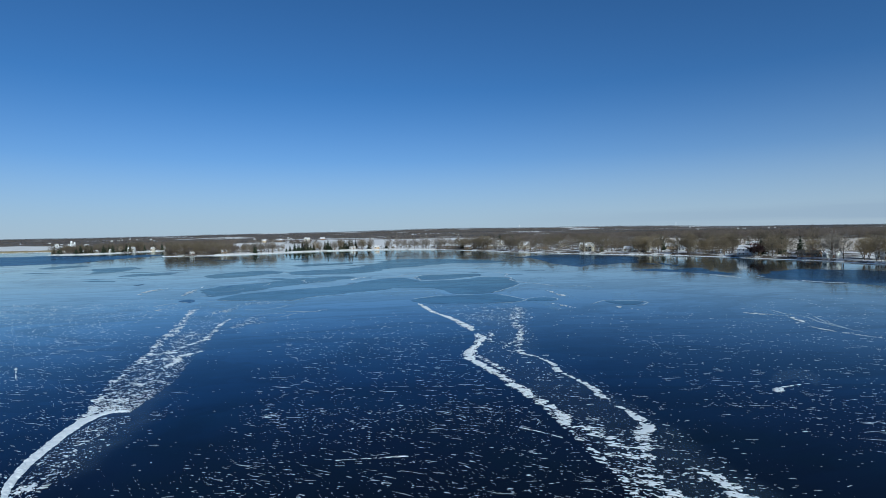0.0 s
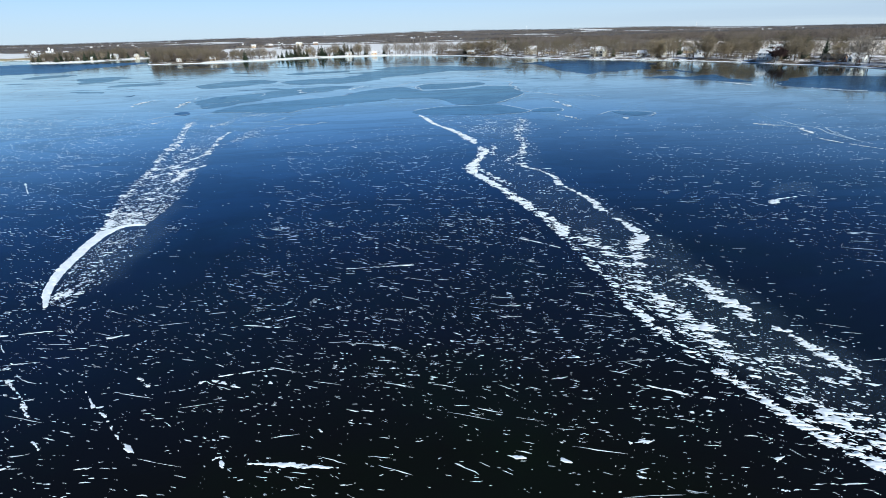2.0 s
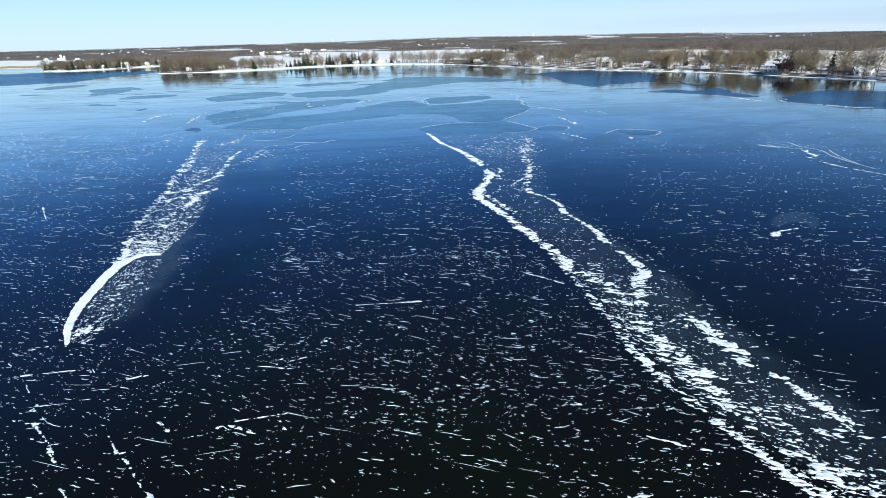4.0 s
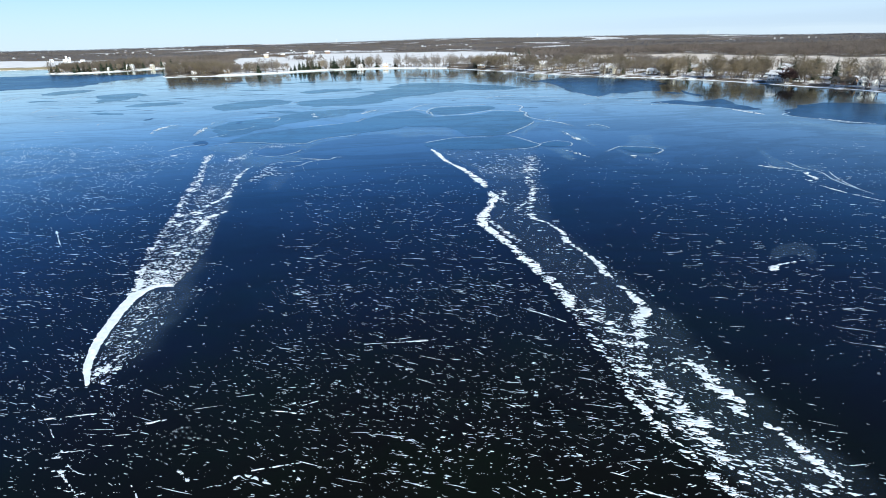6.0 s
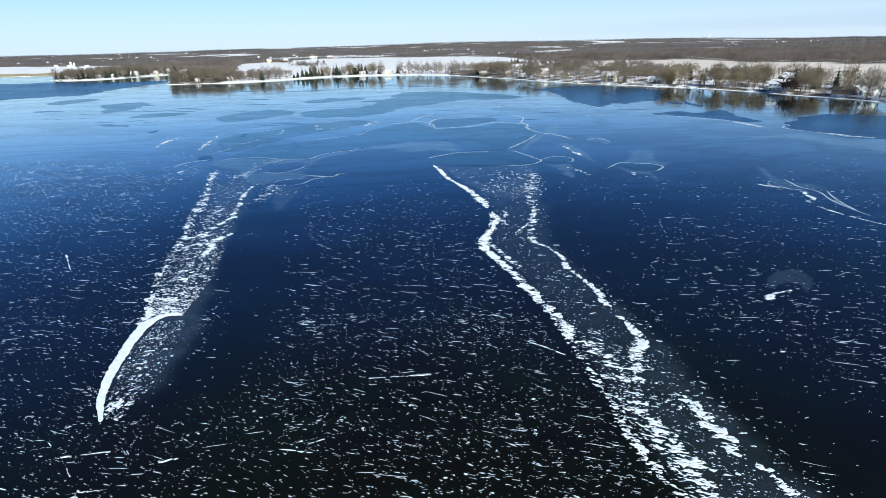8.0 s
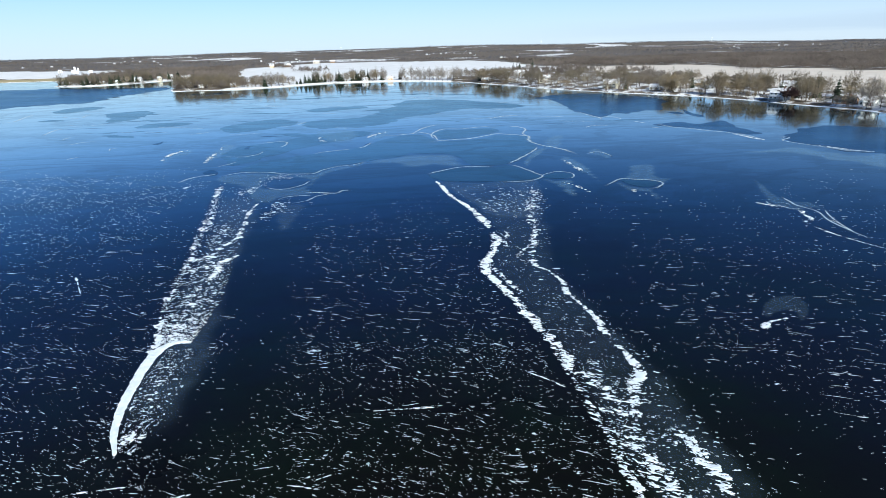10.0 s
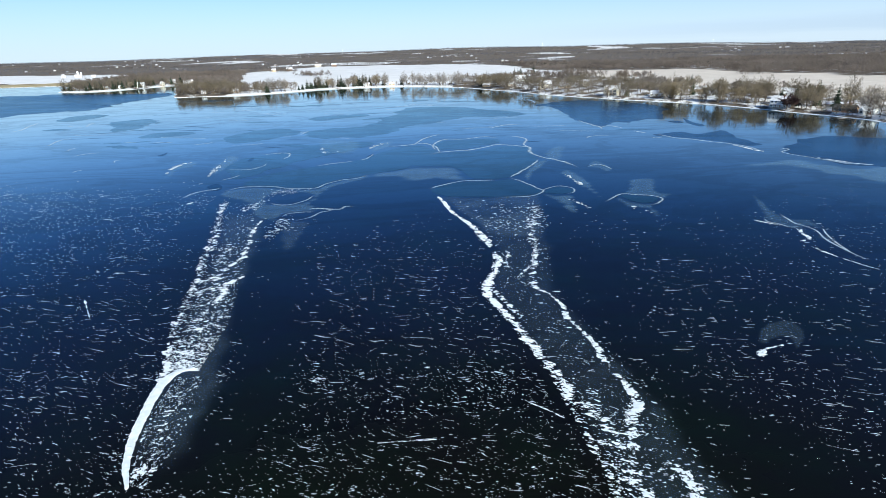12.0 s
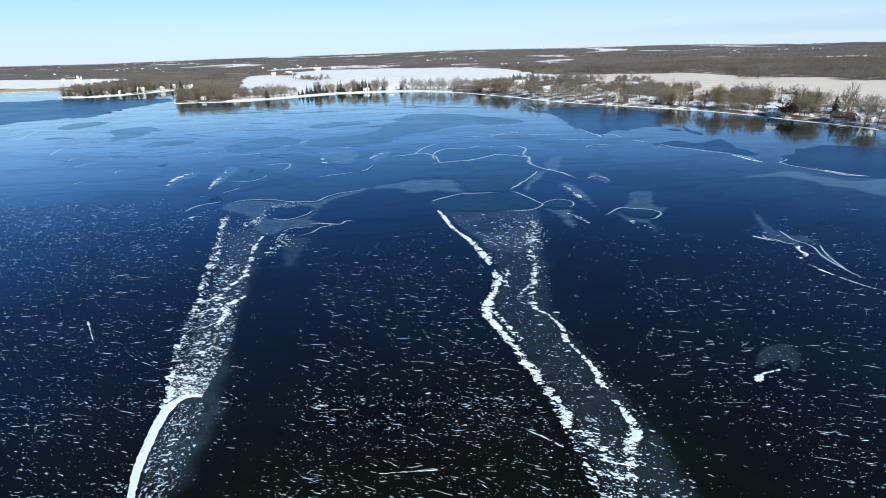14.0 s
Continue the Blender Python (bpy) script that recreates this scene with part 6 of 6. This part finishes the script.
for k, x, y, s in [(1, -704, 968, 1.0), (1, -697, 975, 0.9), (0, -652, 962, 0.9), (1, -645, 966, 1.0), (1, -636, 968, 0.9), (0, -560, 1100, 1.1), (0, -575, 1092, 1.0), (1, -243, 838, 0.8), (1, -247, 832, 0.6), (0, -226, 862, 0.9), (1, -231, 848, 0.8), (0, -213, 866, 0.8), (1, -173, 882, 1.1), (0, -150, 890, 1.0), (1, -128, 888, 1.0), (0, -100, 892, 0.8), (0, -198, 880, 1.0), (0, -238, 846, 0.95), (1, -234, 850, 1.0),
                   (0, -228, 855, 1.0), (0, -222, 858, 1.1), (1, -217, 862, 0.9), (0, -192, 874, 1.2), (1, -188, 876, 1.0), (0, -168, 886, 1.1), (0, -160, 888, 1.2), (2, -155, 886, 1.0), (0, -164, 882, 1.0), (0, -282, 795, 1.0),
                   (0, 52, 850, 1.0), (2, 89, 960, 0.9), (1, 94, 962, 1.3), (1, 83, 958, 1.2), (0, 22, 800, 0.9), (0, 125, 1040, 1.0), (1, 272, 692, 1.0), (1, 264, 686, 0.9), (2, 270, 470, 0.95),
                   (2, 283, 462, 1.05), (2, 292, 452, 1.0), (0, 262, 476, 0.9), (1, 252, 692, 0.9), (0, 170, 600, 0.6), (1, 202, 560, 0.8), (0, 232, 585, 0.8)]:
    plant(FIR[k], x, y, s, "evergreens on the shore")
for x, y, s in [(252, 449, 1.0), (256, 446, 0.9), (259, 451, 0.8), (-352, 1236, 0.4)]:
    plant(PLUM, x, y, s)

for x, y, k in [(262, 676, w), (268, 684, w), (274, 680, o), (280, 688, w), (256, 684, o), (-604, 1002, o), (-592, 1014, w), (-610, 1008, p), (-584, 1098, w), (-578, 1102, o), (-690, 990, o), (-668, 985, w), (262, 446, w), (284, 400, p), (150, 603, p), (100, 664, p), (205, 575, w), (243, 545, o), (-340, 790, w), (-325, 792, l), (-384, 780, p)]:
    plant(k, x, y, random.uniform(0.6, 0.9), "trees along the shore")
for kind in SOURCES:
    if kind not in used:
        plant(kind, 250 + random.uniform(0, 20), 480, 0.8)
grow_groves()
for kind in LIGHT.values():
    for child in kind.children:
        bpy.data.objects.remove(child)
    bpy.data.objects.remove(kind)


# far and middle woods, too many to count
def spray_template(seed, fans, blades):
    """A small bare crown as upright, forking sprays round a trunk; unit height."""
    r = np.random.default_rng(seed)
    v, f = [], []
    for k in range(blades):
        a = r.uniform(0, 6.283)
        reach = r.uniform(0.02, 0.28) * fans
        z1 = (0.98 - 1.5 * (reach / fans) ** 1.6) * r.uniform(0.55, 1.0)
        z0 = z1 - r.uniform(0.12, 0.3)
        c0 = np.array([math.cos(a) * reach * 0.55, math.sin(a) * reach * 0.55, z0])
        tip = np.array([math.cos(a) * reach, math.sin(a) * reach, z1])
        b = r.uniform(0, 6.283)
        sd = np.array([math.cos(b), math.sin(b), r.uniform(-0.8, 0.8)]) * r.uniform(0.007, 0.02) * fans
        o = len(v)
        v += [c0, tip - sd, tip + sd]
        f += [(o, o + 1, o + 2)]
    o = len(v)
    v += [np.array([-0.018, 0, -0.05]), np.array([0.018, 0, -0.05]), np.array([0, 0, 0.75]), np.array([0, -0.018, -0.05]), np.array([0, 0.018, -0.05])]
    f += [(o, o + 1, o + 2), (o + 3, o + 4, o + 2)]
    return np.array(v), np.array(f)


def woods(name, x, y, tall, templates, mat, label):
    d = shore_distance(x, y)
    keep = cover(x, y, d)[3]
    x, y, tall, d = x[keep], y[keep], tall[keep], d[keep]
    z = height(x, y, d)
    which = rng.integers(0, len(templates), len(x))
    vs, ts, o = [], [], 0
    for k, (v, f) in enumerate(templates):
        i = np.where(which == k)[0]
        a = rng.uniform(0, 6.283, len(i))
        ca, sa, h = np.cos(a)[:, None], np.sin(a)[:, None], tall[i][:, None]
        wide = h * rng.uniform(0.85, 1.3, len(i))[:, None]
        px = x[i][:, None] + (v[:, 0] * ca - v[:, 1] * sa) * wide
        py = y[i][:, None] + (v[:, 0] * sa + v[:, 1] * ca) * wide
        pz = z[i][:, None] + v[:, 2] * h
        vs.append(np.stack([px, py, pz], 2).reshape(-1, 3))
        ts.append((f[None] + (o + np.arange(len(i)) * len(v))[:, None, None]).reshape(-1, 3))
        o += len(i) * len(v)
    return tagged(soup(name, np.vstack(vs), np.vstack(ts), mat), label, "woods", kind="stuff")


MID_T = [spray_template(s, 1.35, 56) for s in range(6)]
FAR_T = [spray_template(40 + s, 2.4, 9) for s in range(6)]
n = 22000
yy = rng.uniform(420, 1500, n)
xx = rng.uniform(-0.82, 0.86, n) * (yy + 30)
woods("bare_woods", xx, yy, rng.uniform(7, 13.5, n), MID_T, WOODS, "grey-brown leafless winter woods behind the shore")
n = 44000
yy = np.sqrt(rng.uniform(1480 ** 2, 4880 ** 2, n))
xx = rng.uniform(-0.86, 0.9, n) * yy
woods("distant_woods", xx, yy, rng.uniform(5, 10, n), FAR_T, WOODS_HAZED, "leafless woods reaching to the horizon, distance haze tinted into their colour")
# darker hedges and conifer strips between the woods and fields
xs, ys = [], []
for x0, y0, x1, y1, count in [(95, 1480, 330, 1190, 420), (330, 1190, 520, 1100, 160), (620, 1240, 980, 1020, 200), (-760, 1760, -480, 2080, 120), (-420, 1990, 90, 2060, 180), (700, 2100, 1700, 1750, 240), (-1800, 2300, -900, 2250, 200),
                              (100, 2600, 900, 2500, 220), (-900, 3100, 100, 3200, 240), (1200, 2700, 2200, 2300, 220), (-2400, 2900, -1300, 3200, 220), (300, 3500, 1600, 3300, 240)]:
    u = rng.random(count)
    xs.append(x0 + (x1 - x0) * u + rng.normal(0, 9, count))
    ys.append(y0 + (y1 - y0) * u + rng.normal(0, 9, count))
xs, ys = np.concatenate(xs), np.concatenate(ys)
woods("dark_hedge", xs, ys, rng.uniform(6, 11, len(xs)), FAR_T, WOODS_DARK, "dark hedges and conifer strips among bare woods")
xs, ys = [], []
for cx, cy, rx, ry in COPSES:
    k = int(rx * ry * 0.12)
    a, r = rng.uniform(0, 6.283, k), np.sqrt(rng.random(k))
    xs.append(cx + rx * r * np.cos(a))
    ys.append(cy + ry * r * np.sin(a))
xs, ys = np.concatenate(xs), np.concatenate(ys)
woods("field_copse", xs, ys, rng.uniform(4, 8, len(xs)), MID_T, WOODS, "low brown thicket in the snowy field")


# ---- houses ----
def box(bm, x0, x1, y0, y1, z0, z1):
    m = Matrix.Translation(((x0 + x1) / 2, (y0 + y1) / 2, (z0 + z1) / 2)) @ Matrix.Diagonal((x1 - x0, y1 - y0, z1 - z0, 1))
    bmesh.ops.create_cube(bm, size=1, matrix=m)


def gable(bm, w, d, z, rise, over=0.4, thick=0.28):
    """Two roof slopes over a w by d plan, ridge along x."""
    x = w / 2 + over
    yo, zo = d / 2 + over, z - rise * over / (d / 2)
    prof = [(-yo, zo), (0, z + rise), (yo, zo), (yo, zo - thick * 0.6), (0, z + rise - thick), (-yo, zo - thick * 0.6)]
    a = [bm.verts.new((-x, y, h)) for y, h in prof]
    b = [bm.verts.new((x, y, h)) for y, h in prof]
    for k in range(6):
        j = (k + 1) % 6
        bm.faces.new((a[k], a[j], b[j], b[k]))
    for e in (a, b):
        bm.faces.new((e[0], e[1], e[4], e[5]))
        bm.faces.new((e[1], e[2], e[3], e[4]))


def body(bm, w, d, z, rise):
    """Walls with both gable ends, as one closed shell."""
    prof = [(-d / 2, -0.6), (d / 2, -0.6), (d / 2, z), (0, z + rise * 0.97), (-d / 2, z)]
    a = [bm.verts.new((-w / 2, y, h)) for y, h in prof]
    b = [bm.verts.new((w / 2, y, h)) for y, h in prof]
    bm.faces.new(a[::-1])
    bm.faces.new(b)
    for k in range(5):
        j = (k + 1) % 5
        bm.faces.new((a[k], a[j], b[j], b[k]))


def window(parent, x, y, z, w, h, side):
    """A framed window on the wall facing -y (side 0) or on a gable end (-1, 1)."""
    rot = {0: 0, -1: -90, 1: 90}[side]
    bm = bmesh.new()
    for x0, x1, z0, z1 in ((-w / 2 - 0.12, -w / 2, -0.12, h + 0.12), (w / 2, w / 2 + 0.12, -0.12, h + 0.12), (-w / 2, w / 2, -0.12, 0), (-w / 2, w / 2, h, h + 0.12), (-0.04, 0.04, 0, h)):
        box(bm, x0, x1, -0.08, 0.05, z0, z1)
    f = part("window", bm, TRIM, parent)
    f.matrix_basis = pose(x, y, z, 0, 0, rot)
    bm = bmesh.new()
    box(bm, -w / 2, w / 2, -0.02, 0.03, 0, h)
    part("pane", bm, GLASS, f)


def house(x, y, turn, w, d, floors, rise, walls, roof_mat, label, chimney=True, wing=0, porch=False, tower=0, dormer=0, detail=True):
    z = float(height(np.array([float(x)]), np.array([float(y)]))[0])
    h = tagged(new("house"), label, "house")
    h.matrix_basis = pose(x, y, z, 0, 0, -turn)
    top = 2.9 * floors
    bm = bmesh.new()
    body(bm, w, d, top, rise)
    part("wall", bm, walls, h)
    bm = bmesh.new()
    gable(bm, w, d, top, rise)
    part("roof", bm, roof_mat, h)
    if detail:
        n = max(2, int(w / 3.2))
        for fl in range(floors):
            for k in range(n):
                if fl == 0 and k == n // 2:
                    continue
                window(h, -w / 2 + w * (k + 0.5) / n, -d / 2 - 0.02, 0.9 + 2.9 * fl, 1.3, 1.5, 0)
            for s in (-1, 1):
                window(h, s * (w / 2 + 0.02), 0, 0.9 + 2.9 * fl, 1.2, 1.5, s)
        bm = bmesh.new()
        k = n // 2
        xd = -w / 2 + w * (k + 0.5) / n
        box(bm, xd - 0.5, xd + 0.5, -d / 2 - 0.08, -d / 2 + 0.02, 0.05, 2.15)
        part("door", bm, BRICK, h)
    if chimney:
        bm = bmesh.new()
        box(bm, w * 0.2 - 0.45, w * 0.2 + 0.45, -0.1, 0.8, top + rise * 0.3, top + rise + 1.3)
        part("chimney", bm, BRICK, h)
    for k in range(wing):
        xc = (-0.28, 0.28, 0.0)[k] * w
        g = new("gable_wing")
        g.parent = h
        ww, dd = w * 0.34, 3.2
        bm = bmesh.new()
        body(bm, dd, ww, top, ww * 0.55)
        me = bpy.data.meshes.new("gable_wing")
        bm.to_mesh(me)
        bm.free()
        me.materials.append(walls)
        bpy.data.objects.remove(g)
        g = new("gable_wing", me)
        g.parent = h
        g.matrix_basis = pose(xc, -d / 2 - dd / 2 + 0.3, 0, 0, 0, 90)
        bm = bmesh.new()
        gable(bm, dd + 0.2, ww, top, ww * 0.55)
        part("wing_roof", bm, roof_mat, g)
        if detail:
            for fl in range(floors):
                window(g, -dd / 2 - 0.02, 0, 0.8 + 2.9 * fl, ww * 0.5, 1.7, -1)
    for k in range(dormer):
        xc = w * (-0.3 + 0.6 * (k + 0.5) / dormer)
        bm = bmesh.new()
        box(bm, xc - 0.9, xc + 0.9, -d * 0.36, 0, top + 0.2, top + rise * 0.8)
        dm = part("dormer", bm, walls, h)
        window(dm, xc, -d * 0.36 - 0.02, top + 0.5, 1.0, 1.0, 0)
    if porch:
        bm = bmesh.new()
        box(bm, -w * 0.45, w * 0.45, -d / 2 - 2.6, -d / 2 - 0.05, 2.5, 2.7)
        part("porch_roof", bm, roof_mat, h)
        bm = bmesh.new()
        box(bm, -w * 0.45, w * 0.45, -d / 2 - 2.6, -d / 2 - 0.05, 0.1, 0.3)
        part("porch_floor", bm, WOOD, h)
        for k in range(5):
            xp = -w * 0.43 + w * 0.86 * k / 4
            bm = bmesh.new()
            box(bm, xp - 0.09, xp + 0.09, -d / 2 - 2.5, -d / 2 - 2.32, 0.3, 2.5)
            part("porch_post", bm, TRIM, h)
    if tower:
        bm = bmesh.new()
        box(bm, -1.8, 1.8, -1.8, 1.8, top, top + tower)
        tw = part("tower", bm, walls, h)
        bm = bmesh.new()
        bmesh.ops.create_cone(bm, segments=8, radius1=2.5, radius2=0.1, depth=2.6, cap_ends=True, matrix=Matrix.Translation((0, 0, top + tower + 1.3)))
        part("tower_roof", bm, roof_mat, tw)
    return h


CREAM = varied("cream_clapboard", (0.46, 0.41, 0.32), (0.56, 0.51, 0.41), 0.5, 0.7)
WHITE = varied("white_clapboard", (0.60, 0.60, 0.57), (0.72, 0.71, 0.68), 0.5, 0.7)
GREY = varied("grey_clapboard", (0.46, 0.47, 0.49), (0.58, 0.59, 0.61), 0.5, 0.7)
BROWN = varied("brown_log_siding", (0.15, 0.10, 0.07), (0.24, 0.17, 0.12), 0.8, 0.8)
TAN = varied("tan_siding", (0.48, 0.36, 0.22), (0.60, 0.47, 0.32), 0.6, 0.75)
G = "houses by the lake"
for args, kw in [
    ((104, 735, 12, 15, 9, 2, 3.6, CREAM, ROOF_SNOW, "large cream lake house with snowy roof and chimney"), dict(wing=1, porch=True)),
    ((158, 614, 28, 16, 9, 2, 4.2, CREAM, ROOF_SNOW, "cream lake house with twin white gables"), dict(wing=2, porch=False)),
    ((195, 586, 30, 9, 7, 1, 2.8, WHITE, ROOF_SNOW, "small white cottage with snowy roof"), dict()),
    ((215, 594, 35, 13, 8, 2, 3.6, CREAM, ROOF_SNOW, "cream house with gables among bare trees"), dict(wing=1)),
    ((249, 568, 40, 14, 9, 1, 2.6, WHITE, ROOF_SNOW, "low white house under a wide snowy roof"), dict(dormer=1)),
    ((253, 460, 52, 13, 8, 2, 3.0, GREY, ROOF_SNOW, "grey lake house with a porch and snowy roof"), dict(porch=True)),
    ((292, 521, 50, 12, 8, 2, 4.0, WHITE, ROOF_SNOW, "white gabled house behind the trees"), dict(wing=1)),
    ((279, 421, 55, 14, 8, 1, 2.6, BROWN, ROOF_DARK, "dark brown cottage with dark roof"), dict(dormer=1)),
    ((287, 407, 58, 9, 8, 1, 3.8, WHITE, ROOF_SNOW, "bright white cottage with a steep gable"), dict(wing=1)),
    ((300, 372, 60, 12, 8, 2, 3.0, GREY, ROOF_SNOW, "grey house with snowy roof on the shore"), dict(porch=True)),
    ((66, 802, 5, 12, 8, 1, 3.0, CREAM, ROOF_SNOW, "cream cottage among bare trees"), dict()),
    ((30, 794, 10, 10, 7, 1, 2.6, TAN, ROOF_SNOW, "small tan cottage on the shore"), dict()),
    ((127, 724, 20, 13, 8, 1, 2.8, TAN, ROOF_SNOW, "tan house set back from the shore"), dict()),
    ((159, 737, 20, 12, 8, 2, 3.0, CREAM, ROOF_SNOW, "cream house up the slope"), dict()),
    ((219, 746, 25, 14, 9, 2, 3.2, CREAM, ROOF_SNOW, "cream house up the slope"), dict()),
    ((254, 618, 40, 12, 8, 1, 3.0, TAN, ROOF_SNOW, "tan house with snowy roof among trees"), dict()),
    ((87, 890, 8, 16, 9, 2, 3.2, WHITE, ROOF_SNOW, "white house in the woods"), dict(wing=1)),
    ((-598, 1026, -10, 15, 9, 2, 3.4, WHITE, ROOF_SNOW, "white lake house on the wooded point"), dict(wing=1)),
    ((-582, 1112, -10, 13, 8, 2, 3.0, WHITE, ROOF_SNOW, "white house on the wooded bay"), dict()),
    ((-565, 1150, -10, 12, 8, 1, 3.0, CREAM, ROOF_SNOW, "cream cottage on the wooded bay"), dict()),
    ((-676, 1012, -20, 12, 8, 1, 2.8, TAN, ROOF_SNOW, "tan cottage among trees on the point"), dict()),
    ((-640, 984, -10, 11, 7, 1, 2.8, CREAM, ROOF_SNOW, "cream cottage by the water on the point"), dict(porch=True)),
    ((-618, 996, -10, 10, 7, 1, 3.0, WHITE, ROOF_SNOW, "white cottage by the water on the point"), dict()),
    ((-580, 1066, 30, 11, 7, 2, 3.0, CREAM, ROOF_SNOW, "cream house on the wooded bay"), dict()),
    ((-560, 1120, 10, 10, 7, 1, 3.0, WHITE, ROOF_SNOW, "white cottage on the wooded bay"), dict()),
    ((-700, 985, -20, 9, 7, 1, 2.6, CREAM, ROOF_SNOW, "cream cottage at the tip of the point"), dict()),
    ((-332, 806, -8, 7, 6, 1, 3.0, TAN, ROOF_SNOW, "narrow tan cottage on the point"), dict()),
    ((-376, 798, -8, 6, 5, 1, 2.0, WHITE, ROOF_SNOW, "white boathouse on the snowy point"), dict()),
    ((-154, 884, 0, 9, 6, 1, 2.4, WHITE, ROOF_SNOW, "white cottage behind evergreens"), dict()),
    ((-115, 890, 0, 8, 6, 1, 2.2, TAN, ROOF_SNOW, "small tan cottage on the snowy shore"), dict()),
    ((-185, 884, 0, 8, 6, 1, 2.4, WHITE, ROOF_SNOW, "small white cottage by the water"), dict()),
    ((-499, 1480, -12, 11, 8, 2, 3, TAN, ROOF_SNOW, "tan farmhouse beyond the snowy field"), dict()),
    ((-470, 1520, -12, 16, 10, 2, 4, BROWN, ROOF_SNOW, "brown barn beyond the snowy field"), dict(detail=False, chimney=False)),
    ((-480, 1865, -8, 20, 9, 2, 4, CREAM, ROOF_SNOW, "long cream farmhouse on the snowy rise"), dict(wing=2)),
    ((-430, 1880, -8, 16, 10, 2, 4, BROWN, ROOF_SNOW, "brown barn on the snowy rise"), dict(detail=False, chimney=False)),
    ((-1036, 1496, -25, 13, 8, 1, 3.4, WHITE, ROOF_SNOW, "white farm barn beyond the bay"), dict(detail=False, chimney=False)),
    ((-1062, 1528, -30, 16, 9, 1, 4, WHITE, ROOF_SNOW, "long white barn beyond the bay"), dict(detail=False, chimney=False)),
    ((-1098, 1520, 20, 9, 7, 2, 3, WHITE, ROOF_SNOW, "white farmhouse beyond the bay"), dict()),
    ((-1012, 1520, -20, 10, 7, 1, 3, WHITE, ROOF_SNOW, "white farm shed beyond the bay"), dict(detail=False, chimney=False)),
]:
    if args[0] < -550 and args[1] < 1200:  # the cottages on the far point are small
        args = (*args[:3], 0.75 * args[3], 0.8 * args[4], *args[5:])
    tagged(house(*args, **kw), group=G)

# far hamlets
random.seed(5)
for cx, cy, sx, sy, count in [(-1500, 2500, 130, 220, 16), (-60, 2800, 90, 200, 12), (190, 1900, 50, 70, 6), (1600, 3000, 250, 350, 14), (-700, 2250, 120, 150, 7), (1018, 4300, 200, 80, 5), (-2100, 3600, 500, 300, 12), (200, 4200, 700, 200, 9)]:
    for k in range(count):
        x, y = random.gauss(cx, sx), random.gauss(cy, sy)
        w = random.uniform(6, 9)
        tagged(house(x, y, random.uniform(-40, 40), w, random.uniform(6, 9), 1, random.uniform(1.8, 2.6), random.choice((WHITE, GREY, BROWN)), random.choice((ROOF_SNOW, ROOF_SNOW, ROOF_DARK)),
                     "distant house among bare trees", detail=False, chimney=False), group="houses of the far hamlets")


def water_tower(x, y, tall):
    t = tagged(new("water_tower"), "distant white steel water tower", "water tower")
    t.matrix_basis = pose(x, y, float(height(np.array([float(x)]), np.array([float(y)]))[0]))
    bm = bmesh.new()
    bmesh.ops.create_cone(bm, segments=12, radius1=1.7, radius2=1.1, depth=tall, cap_ends=True, matrix=Matrix.Translation((0, 0, tall / 2)))
    part("column", bm, STEEL, t)
    bm = bmesh.new()
    bmesh.ops.create_uvsphere(bm, u_segments=16, v_segments=10, radius=4.5, matrix=Matrix.Translation((0, 0, tall + 2.5)) @ Matrix.Diagonal((1, 1, 0.8, 1)))
    part("tank", bm, STEEL, t)
    return tagged(t, group="water towers")


def silo(x, y, tall, wide):
    t = tagged(new("silo"), "white farm silo with a domed cap", "silo")
    t.matrix_basis = pose(x, y, float(height(np.array([float(x)]), np.array([float(y)]))[0]) - 0.3)
    bm = bmesh.new()
    bmesh.ops.create_cone(bm, segments=16, radius1=wide, radius2=wide, depth=tall, cap_ends=True, matrix=Matrix.Translation((0, 0, tall / 2)))
    part("column", bm, WHITE, t)
    bm = bmesh.new()
    bmesh.ops.create_uvsphere(bm, u_segments=16, v_segments=8, radius=wide * 1.03, matrix=Matrix.Translation((0, 0, tall)) @ Matrix.Diagonal((1, 1, 0.8, 1)))
    part("dome", bm, STEEL, t, "pale steel dome")
    return tagged(t, group="silos of the farm")


for x, y, tall, wide in [(-1050, 1512, 14, 2.6), (-1046, 1519, 11, 2.4)]:
    silo(x, y, tall, wide)


def dock(x, y, turn, run):
    d = tagged(new("dock"), "weathered wooden dock frozen into the shore ice", "dock")
    d.matrix_basis = pose(x, y, 0, 0, 0, turn)
    for k in range(int(run / 1.2)):
        bm = bmesh.new()
        box(bm, k * 1.2, k * 1.2 + 1.12, -0.9, 0.9, 0.55, 0.62)
        part("plank_section", bm, WOOD, d)
        if k % 3 == 0:
            for s in (-0.85, 0.85):
                bm = bmesh.new()
                bmesh.ops.create_cone(bm, segments=6, radius1=0.07, radius2=0.07, depth=1.4, cap_ends=True, matrix=Matrix.Translation((k * 1.2 + 0.5, s, 0.2)))
                part("post", bm, WOOD, d)
    return tagged(d, group="docks")


for x, y, a, run in [(92, 655, 205, 24), (141, 596, 232, 12), (206, 523, 230, 14), (268, 398, 205, 14), (-62, 855, 262, 12), (-190, 860, 270, 10)]:
    dock(x, y, a, run)


for x, y in [(-950, 4500), (620, 4600), (1900, 4500)]:
    water_tower(x, y, 24)
